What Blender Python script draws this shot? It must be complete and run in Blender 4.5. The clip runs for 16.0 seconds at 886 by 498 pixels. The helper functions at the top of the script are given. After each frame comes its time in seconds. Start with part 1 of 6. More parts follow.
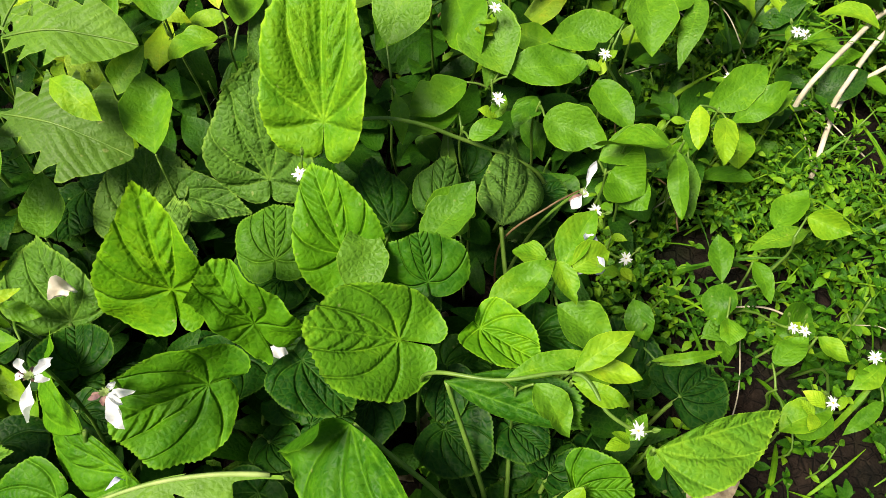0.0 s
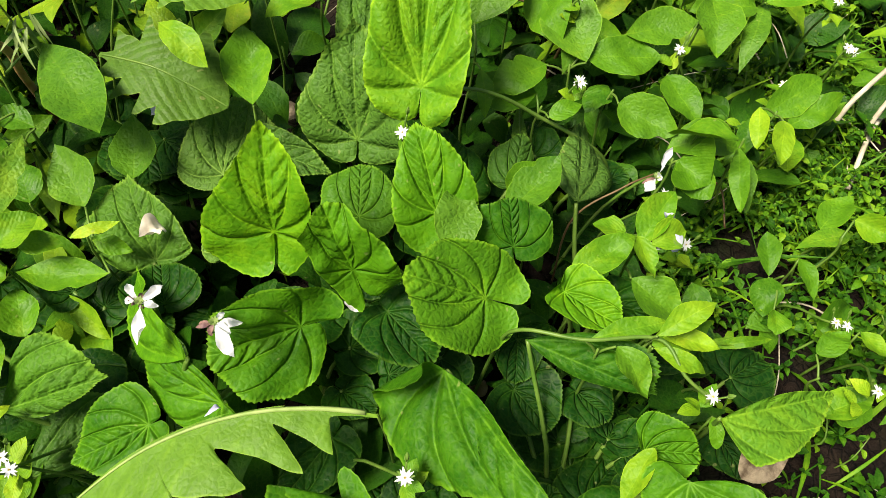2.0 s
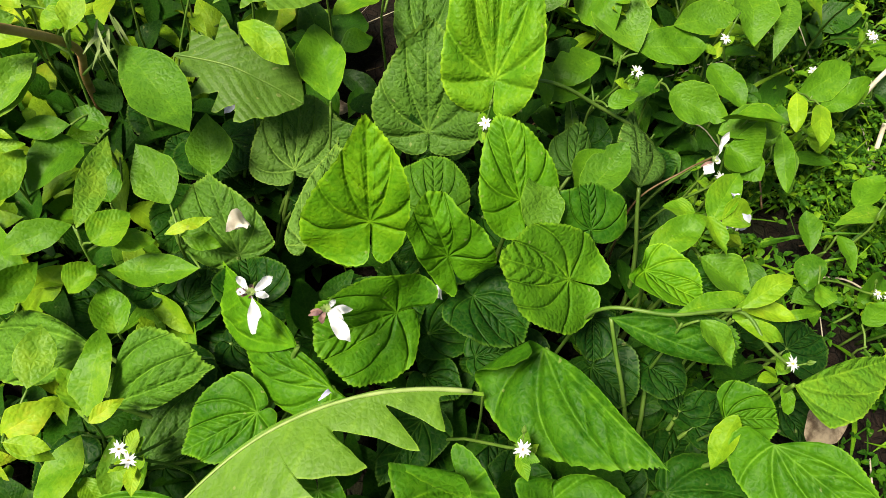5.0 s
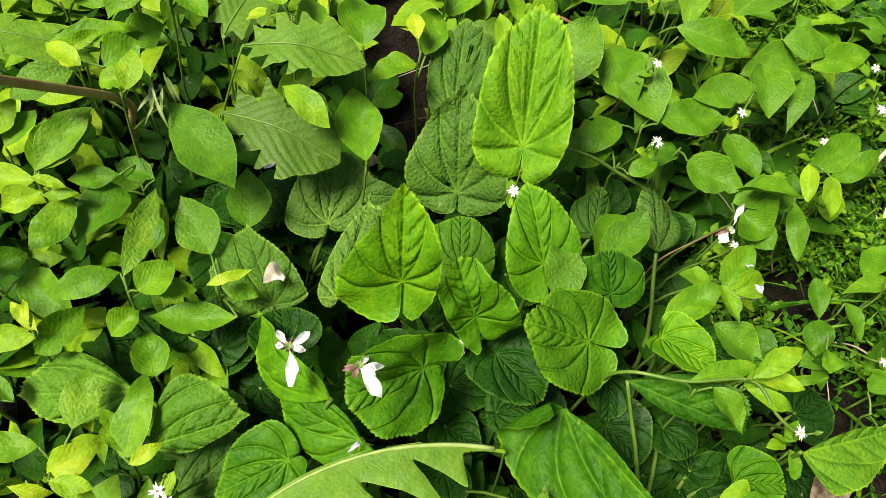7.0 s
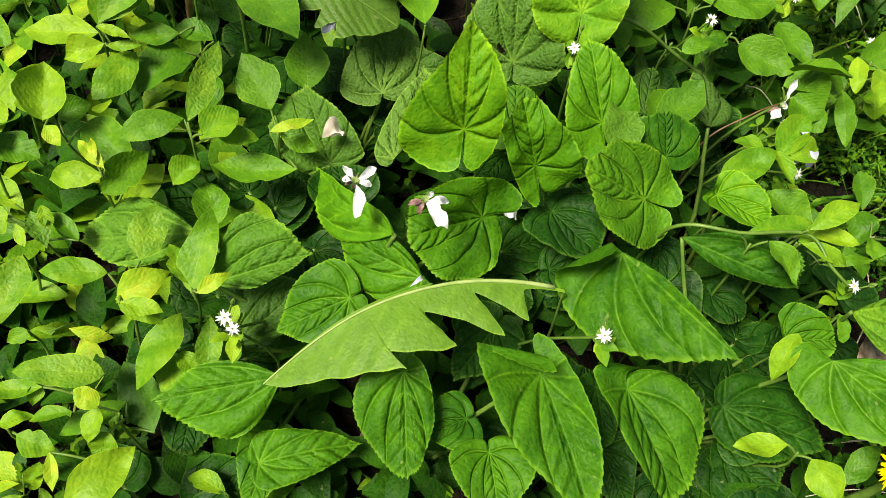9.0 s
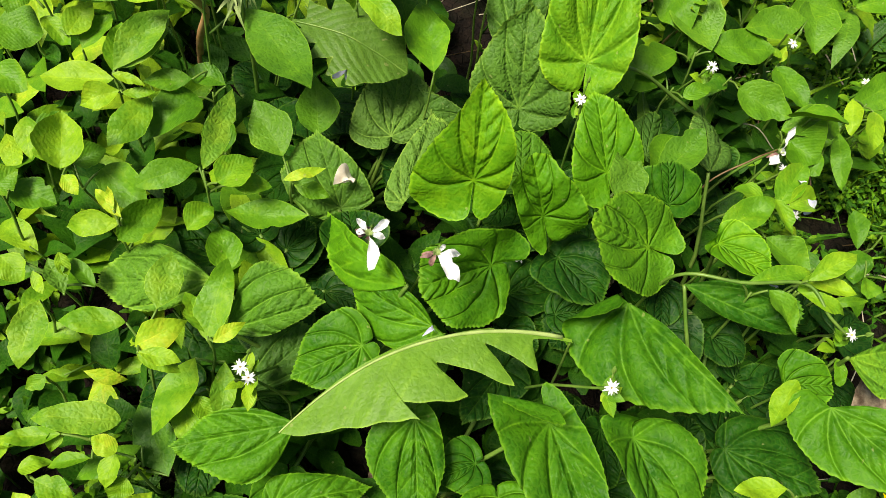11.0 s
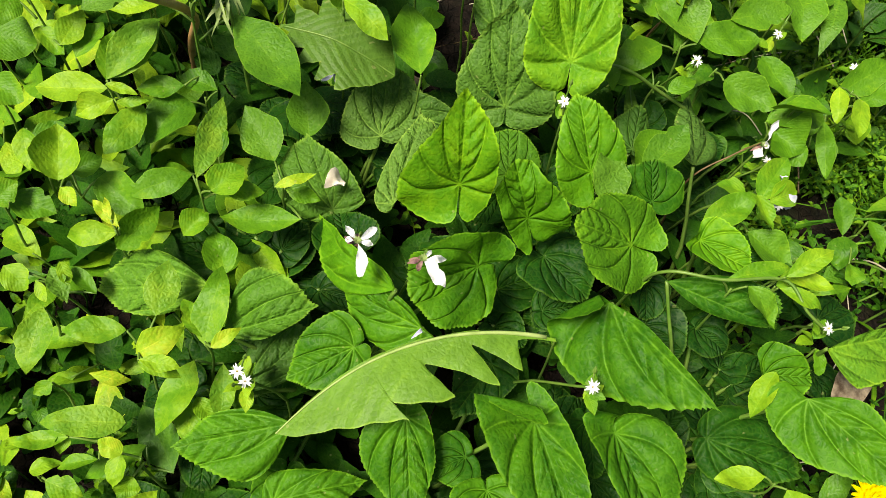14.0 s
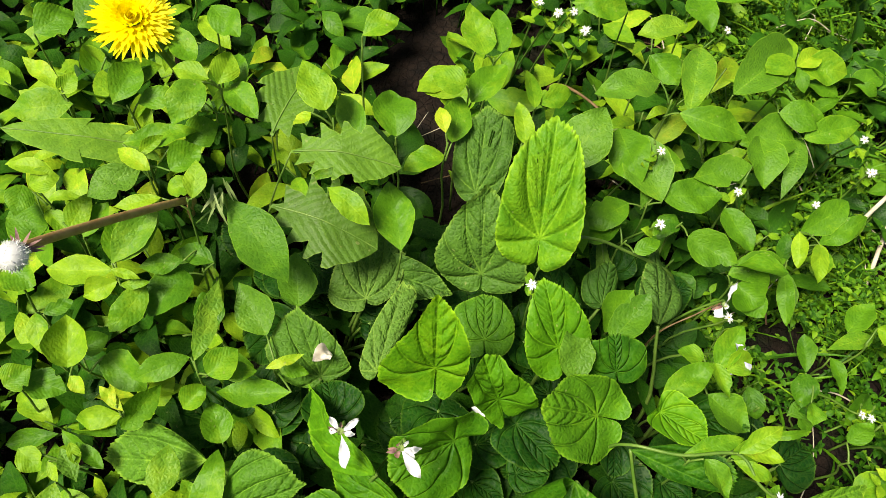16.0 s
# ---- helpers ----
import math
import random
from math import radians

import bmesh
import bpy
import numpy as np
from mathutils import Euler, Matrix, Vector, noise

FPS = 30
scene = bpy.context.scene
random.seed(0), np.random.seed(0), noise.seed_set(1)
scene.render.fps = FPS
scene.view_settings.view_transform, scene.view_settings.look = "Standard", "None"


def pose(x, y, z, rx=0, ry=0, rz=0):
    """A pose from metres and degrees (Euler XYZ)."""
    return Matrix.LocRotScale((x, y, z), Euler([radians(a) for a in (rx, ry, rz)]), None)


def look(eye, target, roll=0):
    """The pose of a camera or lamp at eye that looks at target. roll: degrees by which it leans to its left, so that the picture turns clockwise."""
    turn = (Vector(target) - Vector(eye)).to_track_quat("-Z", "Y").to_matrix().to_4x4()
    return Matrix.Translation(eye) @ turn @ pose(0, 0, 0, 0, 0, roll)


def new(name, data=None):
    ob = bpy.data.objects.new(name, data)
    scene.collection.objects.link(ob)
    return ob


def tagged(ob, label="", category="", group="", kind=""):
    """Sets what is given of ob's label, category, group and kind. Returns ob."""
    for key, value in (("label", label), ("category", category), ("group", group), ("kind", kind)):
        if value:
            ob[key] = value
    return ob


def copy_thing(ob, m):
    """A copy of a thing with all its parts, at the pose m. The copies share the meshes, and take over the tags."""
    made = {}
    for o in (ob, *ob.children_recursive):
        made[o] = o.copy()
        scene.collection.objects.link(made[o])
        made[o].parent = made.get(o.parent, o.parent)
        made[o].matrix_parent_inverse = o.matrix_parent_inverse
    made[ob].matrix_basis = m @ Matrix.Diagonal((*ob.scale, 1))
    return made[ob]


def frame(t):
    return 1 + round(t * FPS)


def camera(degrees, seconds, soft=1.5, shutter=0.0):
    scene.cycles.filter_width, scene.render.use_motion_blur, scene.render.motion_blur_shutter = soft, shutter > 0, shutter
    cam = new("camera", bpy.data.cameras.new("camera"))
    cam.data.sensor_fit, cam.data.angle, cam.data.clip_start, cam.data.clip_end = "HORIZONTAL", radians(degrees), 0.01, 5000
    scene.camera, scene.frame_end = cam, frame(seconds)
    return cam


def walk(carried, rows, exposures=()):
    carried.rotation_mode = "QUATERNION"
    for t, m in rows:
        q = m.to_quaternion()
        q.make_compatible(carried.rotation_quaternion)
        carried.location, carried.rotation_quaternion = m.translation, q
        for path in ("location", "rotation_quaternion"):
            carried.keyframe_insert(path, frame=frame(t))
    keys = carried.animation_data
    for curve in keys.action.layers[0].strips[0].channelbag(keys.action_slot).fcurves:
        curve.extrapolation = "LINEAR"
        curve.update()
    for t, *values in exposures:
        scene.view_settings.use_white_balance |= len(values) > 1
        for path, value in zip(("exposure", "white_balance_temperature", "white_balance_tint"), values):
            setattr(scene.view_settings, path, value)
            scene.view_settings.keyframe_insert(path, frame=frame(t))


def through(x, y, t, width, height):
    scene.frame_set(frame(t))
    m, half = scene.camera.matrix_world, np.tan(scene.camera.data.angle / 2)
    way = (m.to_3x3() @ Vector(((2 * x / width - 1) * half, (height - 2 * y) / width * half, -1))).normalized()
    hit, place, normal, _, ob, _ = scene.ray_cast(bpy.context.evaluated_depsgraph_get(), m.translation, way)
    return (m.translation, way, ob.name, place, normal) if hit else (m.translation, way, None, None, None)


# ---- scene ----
cam = camera(59.6, 16.0, soft=0.7)
PATH = [
    (0, (0.006, 0.008, 0.419), (-0.015, 0.99, -1.323), -1.1),
    (0.5, (-0.014, 0.001, 0.416), (-0.022, 0.996, -1.319), 2.6),
    (1, (-0.03, -0.013, 0.419), (-0.035, 0.973, -1.321), 4.2),
    (1.5, (-0.042, -0.014, 0.422), (-0.021, 0.965, -1.322), 5.1),
    (2, (-0.045, -0.019, 0.421), (0.007, 0.985, -1.308), 7.0),
    (2.5, (-0.06, -0.031, 0.416), (0.007, 0.983, -1.306), 8.7),
    (3, (-0.091, -0.041, 0.408), (0.019, 0.97, -1.314), 11.8),
    (3.2, (-0.097, -0.044, 0.405), (0.02, 0.956, -1.323), 12.2),
    (5.3, (-0.1, -0.029, 0.432), (0.037, 0.972, -1.294), 9.1),
    (5.5, (-0.099, -0.027, 0.436), (0.012, 0.988, -1.283), 7.7),
    (6, (-0.105, -0.023, 0.452), (0.015, 1.018, -1.251), 9.4),
    (6.5, (-0.101, -0.029, 0.451), (-0.014, 1.023, -1.248), 7.8),
    (7, (-0.113, -0.029, 0.45), (0.01, 1.033, -1.241), 10.5),
    (7.5, (-0.126, -0.046, 0.438), (-0.029, 0.974, -1.28), 10.2),
    (8, (-0.13, -0.065, 0.429), (-0.023, 0.937, -1.298), 10.8),
    (8.2, (-0.131, -0.075, 0.426), (-0.031, 0.946, -1.291), 10.4),
    (10.3, (-0.14, -0.09, 0.417), (0.009, 0.927, -1.299), 14.2),
    (10.5, (-0.145, -0.087, 0.42), (0.006, 0.925, -1.299), 14.0),
    (11, (-0.145, -0.073, 0.437), (-0.008, 0.956, -1.273), 13.0),
    (11.5, (-0.145, -0.07, 0.435), (0.005, 0.936, -1.287), 13.7),
    (12, (-0.143, -0.068, 0.443), (-0.015, 0.911, -1.297), 12.9),
    (12.5, (-0.142, -0.073, 0.444), (0.005, 0.939, -1.275), 13.8),
    (13, (-0.139, -0.073, 0.448), (0.0, 0.928, -1.278), 13.3),
    (13.5, (-0.137, -0.07, 0.454), (-0.001, 0.928, -1.274), 13.2),
    (14, (-0.138, -0.062, 0.457), (-0.011, 0.887, -1.299), 12.0),
    (14.5, (-0.125, -0.036, 0.479), (-0.036, 0.876, -1.299), 8.0),
    (15, (-0.118, -0.008, 0.514), (-0.033, 0.95, -1.239), 7.8),
    (15.5, (-0.118, 0.004, 0.535), (-0.034, 0.995, -1.2), 7.7),
    (16, (-0.13, 0.002, 0.53), (-0.031, 0.976, -1.214), 9.6),
]
walk(cam, [(t, look(eye, target, roll)) for t, eye, target, roll in PATH], [(0, 0.97), (1.5, 0.95), (3.2, 0.91), (5.5, 0.86), (16, 0.86)])

# ---- sky, sun, exposure ----
SUN_UP, SUN_TURN = 60.0, 240.0
world = bpy.data.worlds.new("sky")
scene.world = world
world.use_nodes = True
wn, wl = world.node_tree.nodes, world.node_tree.links
sky = wn.new("ShaderNodeTexSky")
sky.sky_type, sky.sun_disc = "NISHITA", False
sky.sun_elevation, sky.sun_rotation = radians(SUN_UP), radians(SUN_TURN)
sky.dust_density = 4.0
wn["Background"].inputs["Strength"].default_value = 0.045
wl.new(sky.outputs["Color"], wn["Background"].inputs["Color"])
sun = new("sun", bpy.data.lights.new("sun", "SUN"))
sun.data.energy, sun.data.angle, sun.data.color = 3.85, radians(20), (1.0, 0.95, 0.78)
a, e = radians(SUN_TURN), radians(SUN_UP)
sun.matrix_world = look((math.sin(a) * math.cos(e) * 5, math.cos(a) * math.cos(e) * 5, math.sin(e) * 5), (0, 0, 0))
scene.view_settings.use_white_balance, scene.view_settings.white_balance_temperature = True, 6720


# ---- materials ----
class Net:
    """A small helper to write node graphs as sums."""

    def __init__(self, name):
        self.mat = bpy.data.materials.new(name)
        self.mat.use_nodes = True
        self.n, self.l = self.mat.node_tree.nodes, self.mat.node_tree.links
        self.n.clear()
        self.out = self.n.new("ShaderNodeOutputMaterial")

    def put(self, socket, v):
        if isinstance(v, bpy.types.NodeSocket):
            self.l.new(v, socket)
        elif v is not None:
            socket.default_value = v

    def m(self, op, a, b=None, c=None, clamp=False):
        k = self.n.new("ShaderNodeMath")
        k.operation, k.use_clamp = op, clamp
        for s, v in zip(k.inputs, (a, b, c)):
            self.put(s, v)
        return k.outputs[0]

    def ramp(self, x, lo, hi, to0=0.0, to1=1.0):
        k = self.n.new("ShaderNodeMapRange")
        k.interpolation_type = "SMOOTHSTEP"
        for s, v in zip(k.inputs, (x, lo, hi, to0, to1)):
            self.put(s, v)
        return k.outputs[0]

    def mix(self, f, a, b, kind="MIX"):
        k = self.n.new("ShaderNodeMix")
        k.data_type, k.blend_type = "RGBA", kind
        self.put(k.inputs[0], f), self.put(k.inputs[6], a), self.put(k.inputs[7], b)
        return k.outputs[2]

    def noise(self, v, scale, detail=3.0, rough=0.55, out=0):
        k = self.n.new("ShaderNodeTexNoise")
        self.put(k.inputs["Vector"], v)
        k.inputs["Scale"].default_value, k.inputs["Detail"].default_value, k.inputs["Roughness"].default_value = scale, detail, rough
        return k.outputs[out]

    def cells(self, v, scale, feature="DISTANCE_TO_EDGE", out=0):
        k = self.n.new("ShaderNodeTexVoronoi")
        k.feature = feature
        self.put(k.inputs["Vector"], v)
        k.inputs["Scale"].default_value = scale
        return k.outputs[out]

    def bump(self, h, depth, before=None):
        k = self.n.new("ShaderNodeBump")
        k.inputs["Strength"].default_value, k.inputs["Distance"].default_value = 1.0, depth
        self.put(k.inputs["Height"], h), self.put(k.inputs["Normal"], before)
        return k.outputs[0]

    def coord(self, which="Object"):
        return self.n.new("ShaderNodeTexCoord").outputs[which]

    def surface(self, colour, rough, normal=None, spec=0.5, through=0.0, through_colour=None):
        p = self.n.new("ShaderNodeBsdfPrincipled")
        self.put(p.inputs["Base Color"], colour), self.put(p.inputs["Roughness"], rough)
        self.put(p.inputs["Specular IOR Level"], spec), self.put(p.inputs["Normal"], normal)
        last = p.outputs[0]
        if through:
            t = self.n.new("ShaderNodeBsdfTranslucent")
            self.put(t.inputs["Color"], through_colour), self.put(t.inputs["Normal"], normal)
            k = self.n.new("ShaderNodeMixShader")
            self.put(k.inputs[0], through)
            self.l.new(last, k.inputs[1]), self.l.new(t.outputs[0], k.inputs[2])
            last = k.outputs[0]
        self.l.new(last, self.out.inputs[0])
        return self.mat


FAN_RIBS = (0.46, 1.05, 1.85)


def leaf_paint(name, veins, stuff=False, low=0.18, span=0.46, raised=0.10, lines=0.3, grey=0.0):
    """Leaf: the tone runs from dark green (old leaves, and shade painted into low ones) to young yellow green. veins:
    'fan' from the stalk, or 'comb' along the midrib.
    """
    g = Net(name)
    at = g.coord()
    uv = g.n.new("ShaderNodeUVMap").outputs[0]
    sep = g.n.new("ShaderNodeSeparateXYZ")
    g.l.new(uv, sep.inputs[0])
    warp = g.n.new("ShaderNodeSeparateColor")
    g.l.new(g.noise(at, 60.0, 2.0, 0.5, 1), warp.inputs[0])
    sway = 0.035 if veins == "fan" else 0.05
    x = g.m("ADD", sep.outputs[0], g.m("MULTIPLY", g.m("SUBTRACT", warp.outputs[0], 0.5), sway))
    y = g.m("ABSOLUTE", sep.outputs[1])
    y = g.m("ADD", y, g.m("MULTIPLY", g.m("MULTIPLY", g.m("SUBTRACT", warp.outputs[1], 0.5), sway * 6), g.m("MINIMUM", y, 0.15)))
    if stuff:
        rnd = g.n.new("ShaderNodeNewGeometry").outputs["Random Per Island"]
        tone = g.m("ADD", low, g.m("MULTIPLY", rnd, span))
    else:
        info = g.n.new("ShaderNodeObjectInfo")
        rnd = info.outputs["Random"]
        parts = g.n.new("ShaderNodeSeparateColor")
        g.l.new(info.outputs["Color"], parts.inputs[0])
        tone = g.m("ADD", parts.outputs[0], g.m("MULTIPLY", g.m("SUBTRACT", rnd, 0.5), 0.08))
    shift = g.n.new("ShaderNodeVectorMath")
    shift.operation = "ADD"
    g.l.new(at, shift.inputs[0])
    step = g.n.new("ShaderNodeCombineXYZ")
    g.l.new(rnd, step.inputs[0]), g.l.new(rnd, step.inputs[2])
    g.l.new(step.outputs[0], shift.inputs[1])
    at = shift.outputs[0]
    curve = g.m("MULTIPLY", y, g.m("MULTIPLY_ADD", y, 1.5, 0.9))
    comb = g.m("SUBTRACT", x, curve)
    if veins == "fan":
        r = g.m("SQRT", g.m("ADD", g.m("MULTIPLY", x, x), g.m("MULTIPLY", y, y)))
        ang = g.m("ADD", g.m("ARCTAN2", y, x), g.m("MULTIPLY", g.m("MULTIPLY", r, 1.5), g.m("MINIMUM", y, 0.5)))
        near = y
        for k in FAN_RIBS:
            near = g.m("MINIMUM", near, g.m("MULTIPLY", r, g.m("ABSOLUTE", g.m("SUBTRACT", ang, k))))
        gap, wide = 0.17, 0.62
        outer = g.m("GREATER_THAN", ang, FAN_RIBS[0])
        thick = g.m("MULTIPLY_ADD", r, -0.006, 0.0125)
    else:
        near, gap, wide, outer = y, 0.11 if grey else 0.13, 0.6, 0.0
        thick = g.m("MULTIPLY_ADD", x, -0.006, 0.014)
    branch = g.m("ABSOLUTE", g.m("SUBTRACT", g.m("FRACT", g.m("DIVIDE", comb, gap)), 0.5))
    branch = g.m("ADD", g.m("MULTIPLY", g.m("SUBTRACT", 0.5, branch), gap * wide), outer)
    twig = g.m("SUBTRACT", 1.0, g.ramp(branch, 0.001, 0.009), clamp=True)
    rib = g.m("SUBTRACT", 1.0, g.ramp(near, 0.002, thick), clamp=True)
    vein = g.m("MULTIPLY", g.m("MAXIMUM", rib, g.m("MULTIPLY", twig, 0.5 if veins == "fan" or grey else 0.3)), g.ramp(g.noise(at, 75.0, 2.0), 0.35, 0.68, 0.25, 1.0))
    swell = g.ramp(g.m("MINIMUM", near, branch), 0.0, 0.04)
    blotch = g.noise(at, 55.0, 4.0)
    fine = g.noise(at, 420.0, 2.0)
    tone = g.m("ADD", tone, g.m("ADD", g.m("MULTIPLY", g.m("SUBTRACT", blotch, 0.5), 0.35), g.m("ADD", g.m("MULTIPLY", g.m("SUBTRACT", fine, 0.5), 0.18), g.m("MULTIPLY", g.m("SUBTRACT", g.noise(at, 150.0, 3.0), 0.5), 0.28))), clamp=True)
    cr = g.n.new("ShaderNodeValToRGB")
    # the lowest stops also carry shade painted into leaves under others
    if veins == "fan":
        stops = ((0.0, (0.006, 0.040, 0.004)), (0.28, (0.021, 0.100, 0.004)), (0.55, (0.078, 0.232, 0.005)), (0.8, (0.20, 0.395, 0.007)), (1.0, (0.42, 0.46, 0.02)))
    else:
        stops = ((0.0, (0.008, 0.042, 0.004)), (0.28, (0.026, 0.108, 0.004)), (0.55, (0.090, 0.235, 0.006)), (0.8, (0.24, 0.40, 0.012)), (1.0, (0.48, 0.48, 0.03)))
    while len(cr.color_ramp.elements) < len(stops):
        cr.color_ramp.elements.new(0.5)
    for el, (p, c) in zip(cr.color_ramp.elements, stops):
        el.position, el.color = p, (*c, 1)
    g.l.new(tone, cr.inputs[0])
    base = cr.outputs[0]
    if grey:
        base = g.mix(grey, base, (0.20, 0.30, 0.05, 1))
    dull = 0.0 if stuff else parts.outputs[1]
    if not stuff:
        base = g.mix(g.m("MULTIPLY", dull, 0.6), base, (0.135, 0.215, 0.055, 1))
    pale = g.mix(0.2, g.mix(1.0, base, (2.6, 2.0, 2.2, 1), "MULTIPLY"), (0.24, 0.37, 0.03, 1))
    base = g.mix(g.m("MULTIPLY", vein, lines), base, pale)
    # paler margin, brightened further by an edge glow painted into the colour
    rim = g.n.new("ShaderNodeAttribute")
    rim.attribute_name = "rim"
    base = g.mix(g.m("MULTIPLY", g.ramp(rim.outputs["Fac"], 0.94, 0.985), 0.6), base, pale)
    speck = g.ramp(g.noise(at, 260.0, 1.0), 0.73, 0.80)
    base = g.mix(g.m("MULTIPLY", speck, 0.35), base, (0.36, 0.38, 0.14, 1))
    scar = g.ramp(g.noise(at, 34.0, 2.0), 0.74, 0.80)
    base = g.mix(g.m("MULTIPLY", scar, 0.3), base, (0.22, 0.20, 0.05, 1))
    pucker = g.cells(at, 330.0 if veins == "fan" else 380.0)
    net = g.m("SUBTRACT", 1.0, g.ramp(pucker, 0.0, 0.16))
    base = g.mix(g.m("MULTIPLY", net, 0.05), base, (0.26, 0.40, 0.05, 1))
    h = g.m("ADD", g.m("MULTIPLY", g.ramp(pucker, 0.0, 0.4), g.m("MULTIPLY_ADD", dull, 0.6, 0.26 if veins == "fan" else 0.16)), g.m("MULTIPLY", swell, raised))
    n = g.bump(h, 0.0007)
    n = g.bump(fine, 0.0002, n)
    rough = g.m("MULTIPLY_ADD", blotch, 0.30, 0.36)
    return g.surface(base, rough, n, 0.12 if veins == "fan" else (0.08 if low < 0.1 else 0.20), 0.13, g.mix(0.5, base, (0.22, 0.46, 0.004, 1)))


def plain_paint(name, c0, c1, scale, rough, depth=0.0, spec=0.4, through=0.0):
    g = Net(name)
    at = g.coord()
    f = g.noise(at, scale, 5.0)
    col = g.mix(g.ramp(f, 0.3, 0.7), (*c0, 1), (*c1, 1))
    return g.surface(col, rough, g.bump(g.noise(at, scale * 4, 3.0), depth) if depth else None, spec, through, col)


def soil_paint():
    g = Net("dark_moist_soil")
    at = g.coord()
    big, mid, fine = g.noise(at, 9.0, 4.0), g.noise(at, 60.0, 5.0), g.noise(at, 420.0, 4.0)
    col = g.mix(g.ramp(mid, 0.3, 0.72), (0.003, 0.002, 0.0015, 1), (0.017, 0.010, 0.007, 1))
    col = g.mix(g.m("MULTIPLY", g.ramp(fine, 0.55, 0.75), 0.35), col, (0.045, 0.030, 0.020, 1))
    col = g.mix(g.m("MULTIPLY", g.ramp(big, 0.5, 0.68), 0.45), col, (0.018, 0.032, 0.008, 1))
    crack = g.m("MULTIPLY", g.ramp(g.cells(at, 130.0), 0.0, 0.12), 0.5)
    n = g.bump(g.m("ADD", g.m("MULTIPLY", mid, 2.0), crack), 0.003)
    return g.surface(col, 0.92, g.bump(fine, 0.001, n), 0.2)


FAN = leaf_paint("violet_leaf_green", "fan", raised=1.0, lines=0.5)
COMB = leaf_paint("smooth_leaf_green", "comb")
JAGGED = leaf_paint("dandelion_leaf_green", "comb", raised=0.55, lines=0.34, grey=0.25)
TINY = leaf_paint("small_leaf_green", "comb", True, 0.2, 0.48)
# darker than TINY: another weed, plus overhead shade put into the green
DIM = leaf_paint("shaded_creeping_weed_green", "comb", True, 0.03, 0.36)
# small-leaf paint darkened: understory shade put into the green
SHADED = leaf_paint("painted_shade_leaf_green", "comb", True, 0.02, 0.20)
STALK = plain_paint("pale_green_stalk", (0.085, 0.19, 0.02), (0.17, 0.28, 0.045), 90, 0.42, 0.0, 0.45, 0.12)
RIB = plain_paint("pale_midrib", (0.24, 0.36, 0.08), (0.36, 0.46, 0.15), 120, 0.5, 0.0, 0.3, 0.1)
PALE = plain_paint("pale_withered_green", (0.17, 0.26, 0.06), (0.32, 0.40, 0.15), 120, 0.55, 0.0002, 0.3, 0.1)
RUSSET = plain_paint("russet_stalk", (0.36, 0.19, 0.07), (0.48, 0.29, 0.13), 140, 0.5, 0.0002)
BROWN_STALK = plain_paint("red_brown_stalk", (0.10, 0.055, 0.022), (0.19, 0.12, 0.055), 120, 0.5, 0.0002)
STRAW = plain_paint("dry_straw", (0.40, 0.34, 0.24), (0.68, 0.61, 0.48), 70, 0.7, 0.0004)
DRY_LEAF = plain_paint("dead_leaf_tan", (0.10, 0.065, 0.04), (0.42, 0.33, 0.23), 170, 0.75, 0.0006, 0.3, 0.1)
WHITE = plain_paint("white_petal", (0.78, 0.78, 0.83), (0.90, 0.89, 0.90), 160, 0.5, 0.0001, 0.3, 0.25)
BLUSH = plain_paint("pale_faded_petal", (0.60, 0.52, 0.42), (0.82, 0.76, 0.66), 150, 0.6, 0.0001, 0.3, 0.2)
LILAC = plain_paint("pale_lilac_petal", (0.50, 0.48, 0.80), (0.82, 0.82, 0.90), 90, 0.5, 0.0001, 0.3, 0.25)
PURPLE = plain_paint("withered_purple_brown", (0.09, 0.035, 0.05), (0.28, 0.16, 0.13), 200, 0.6, 0.0003)
FLUFF = plain_paint("white_seed_fluff", (0.90, 0.90, 0.90), (0.95, 0.95, 0.95), 160, 0.8, 0.0, 0.2, 0.5)
NIGHT = plain_paint("deep_violet_petal", (0.03, 0.012, 0.16), (0.08, 0.03, 0.30), 150, 0.5, 0.0002)
YELLOW = plain_paint("dandelion_yellow", (0.95, 0.80, 0.0), (1.0, 0.90, 0.002), 200, 0.55, 0.0001, 0.3, 0.4)
GOLD = plain_paint("pollen_yellow", (0.55, 0.48, 0.05), (0.75, 0.65, 0.2), 300, 0.6)
SOIL = soil_paint()


# ---- builders ----
def mesh_of(name, verts, faces, paint, uvs=None, rim=None):
    me = bpy.data.meshes.new(name)
    me.from_pydata([tuple(v) for v in verts], [], faces)
    if uvs is not None:
        layer = me.uv_layers.new(name="UVMap")
        idx = np.empty(len(me.loops), dtype=np.int32)
        me.loops.foreach_get("vertex_index", idx)
        layer.data.foreach_set("uv", np.asarray(uvs, dtype=np.float32)[idx].ravel())
    if rim is not None:
        me.attributes.new("rim", "FLOAT", "POINT").data.foreach_set("value", np.asarray(rim, dtype=np.float32))
    me.polygons.foreach_set("use_smooth", [True] * len(me.polygons))
    me.materials.append(paint)
    me.update()
    return me


def part(name, me, parent, m, label="", tone=None, dull=0.0):
    """Links a mesh as one part under a thing or another part; m is its pose in the parent's space."""
    ob = new(name, me)
    ob.parent = parent
    ob.matrix_basis = m
    if label:
        tagged(ob, label)
    if tone is not None:
        ob.color = (tone, dull, 0.0, 1)
    return ob


def thing(name, at, label, category, group="", kind=""):
    ob = new(name)
    ob.empty_display_size = 0.01
    ob.location = at
    return tagged(ob, label, category, group, kind)


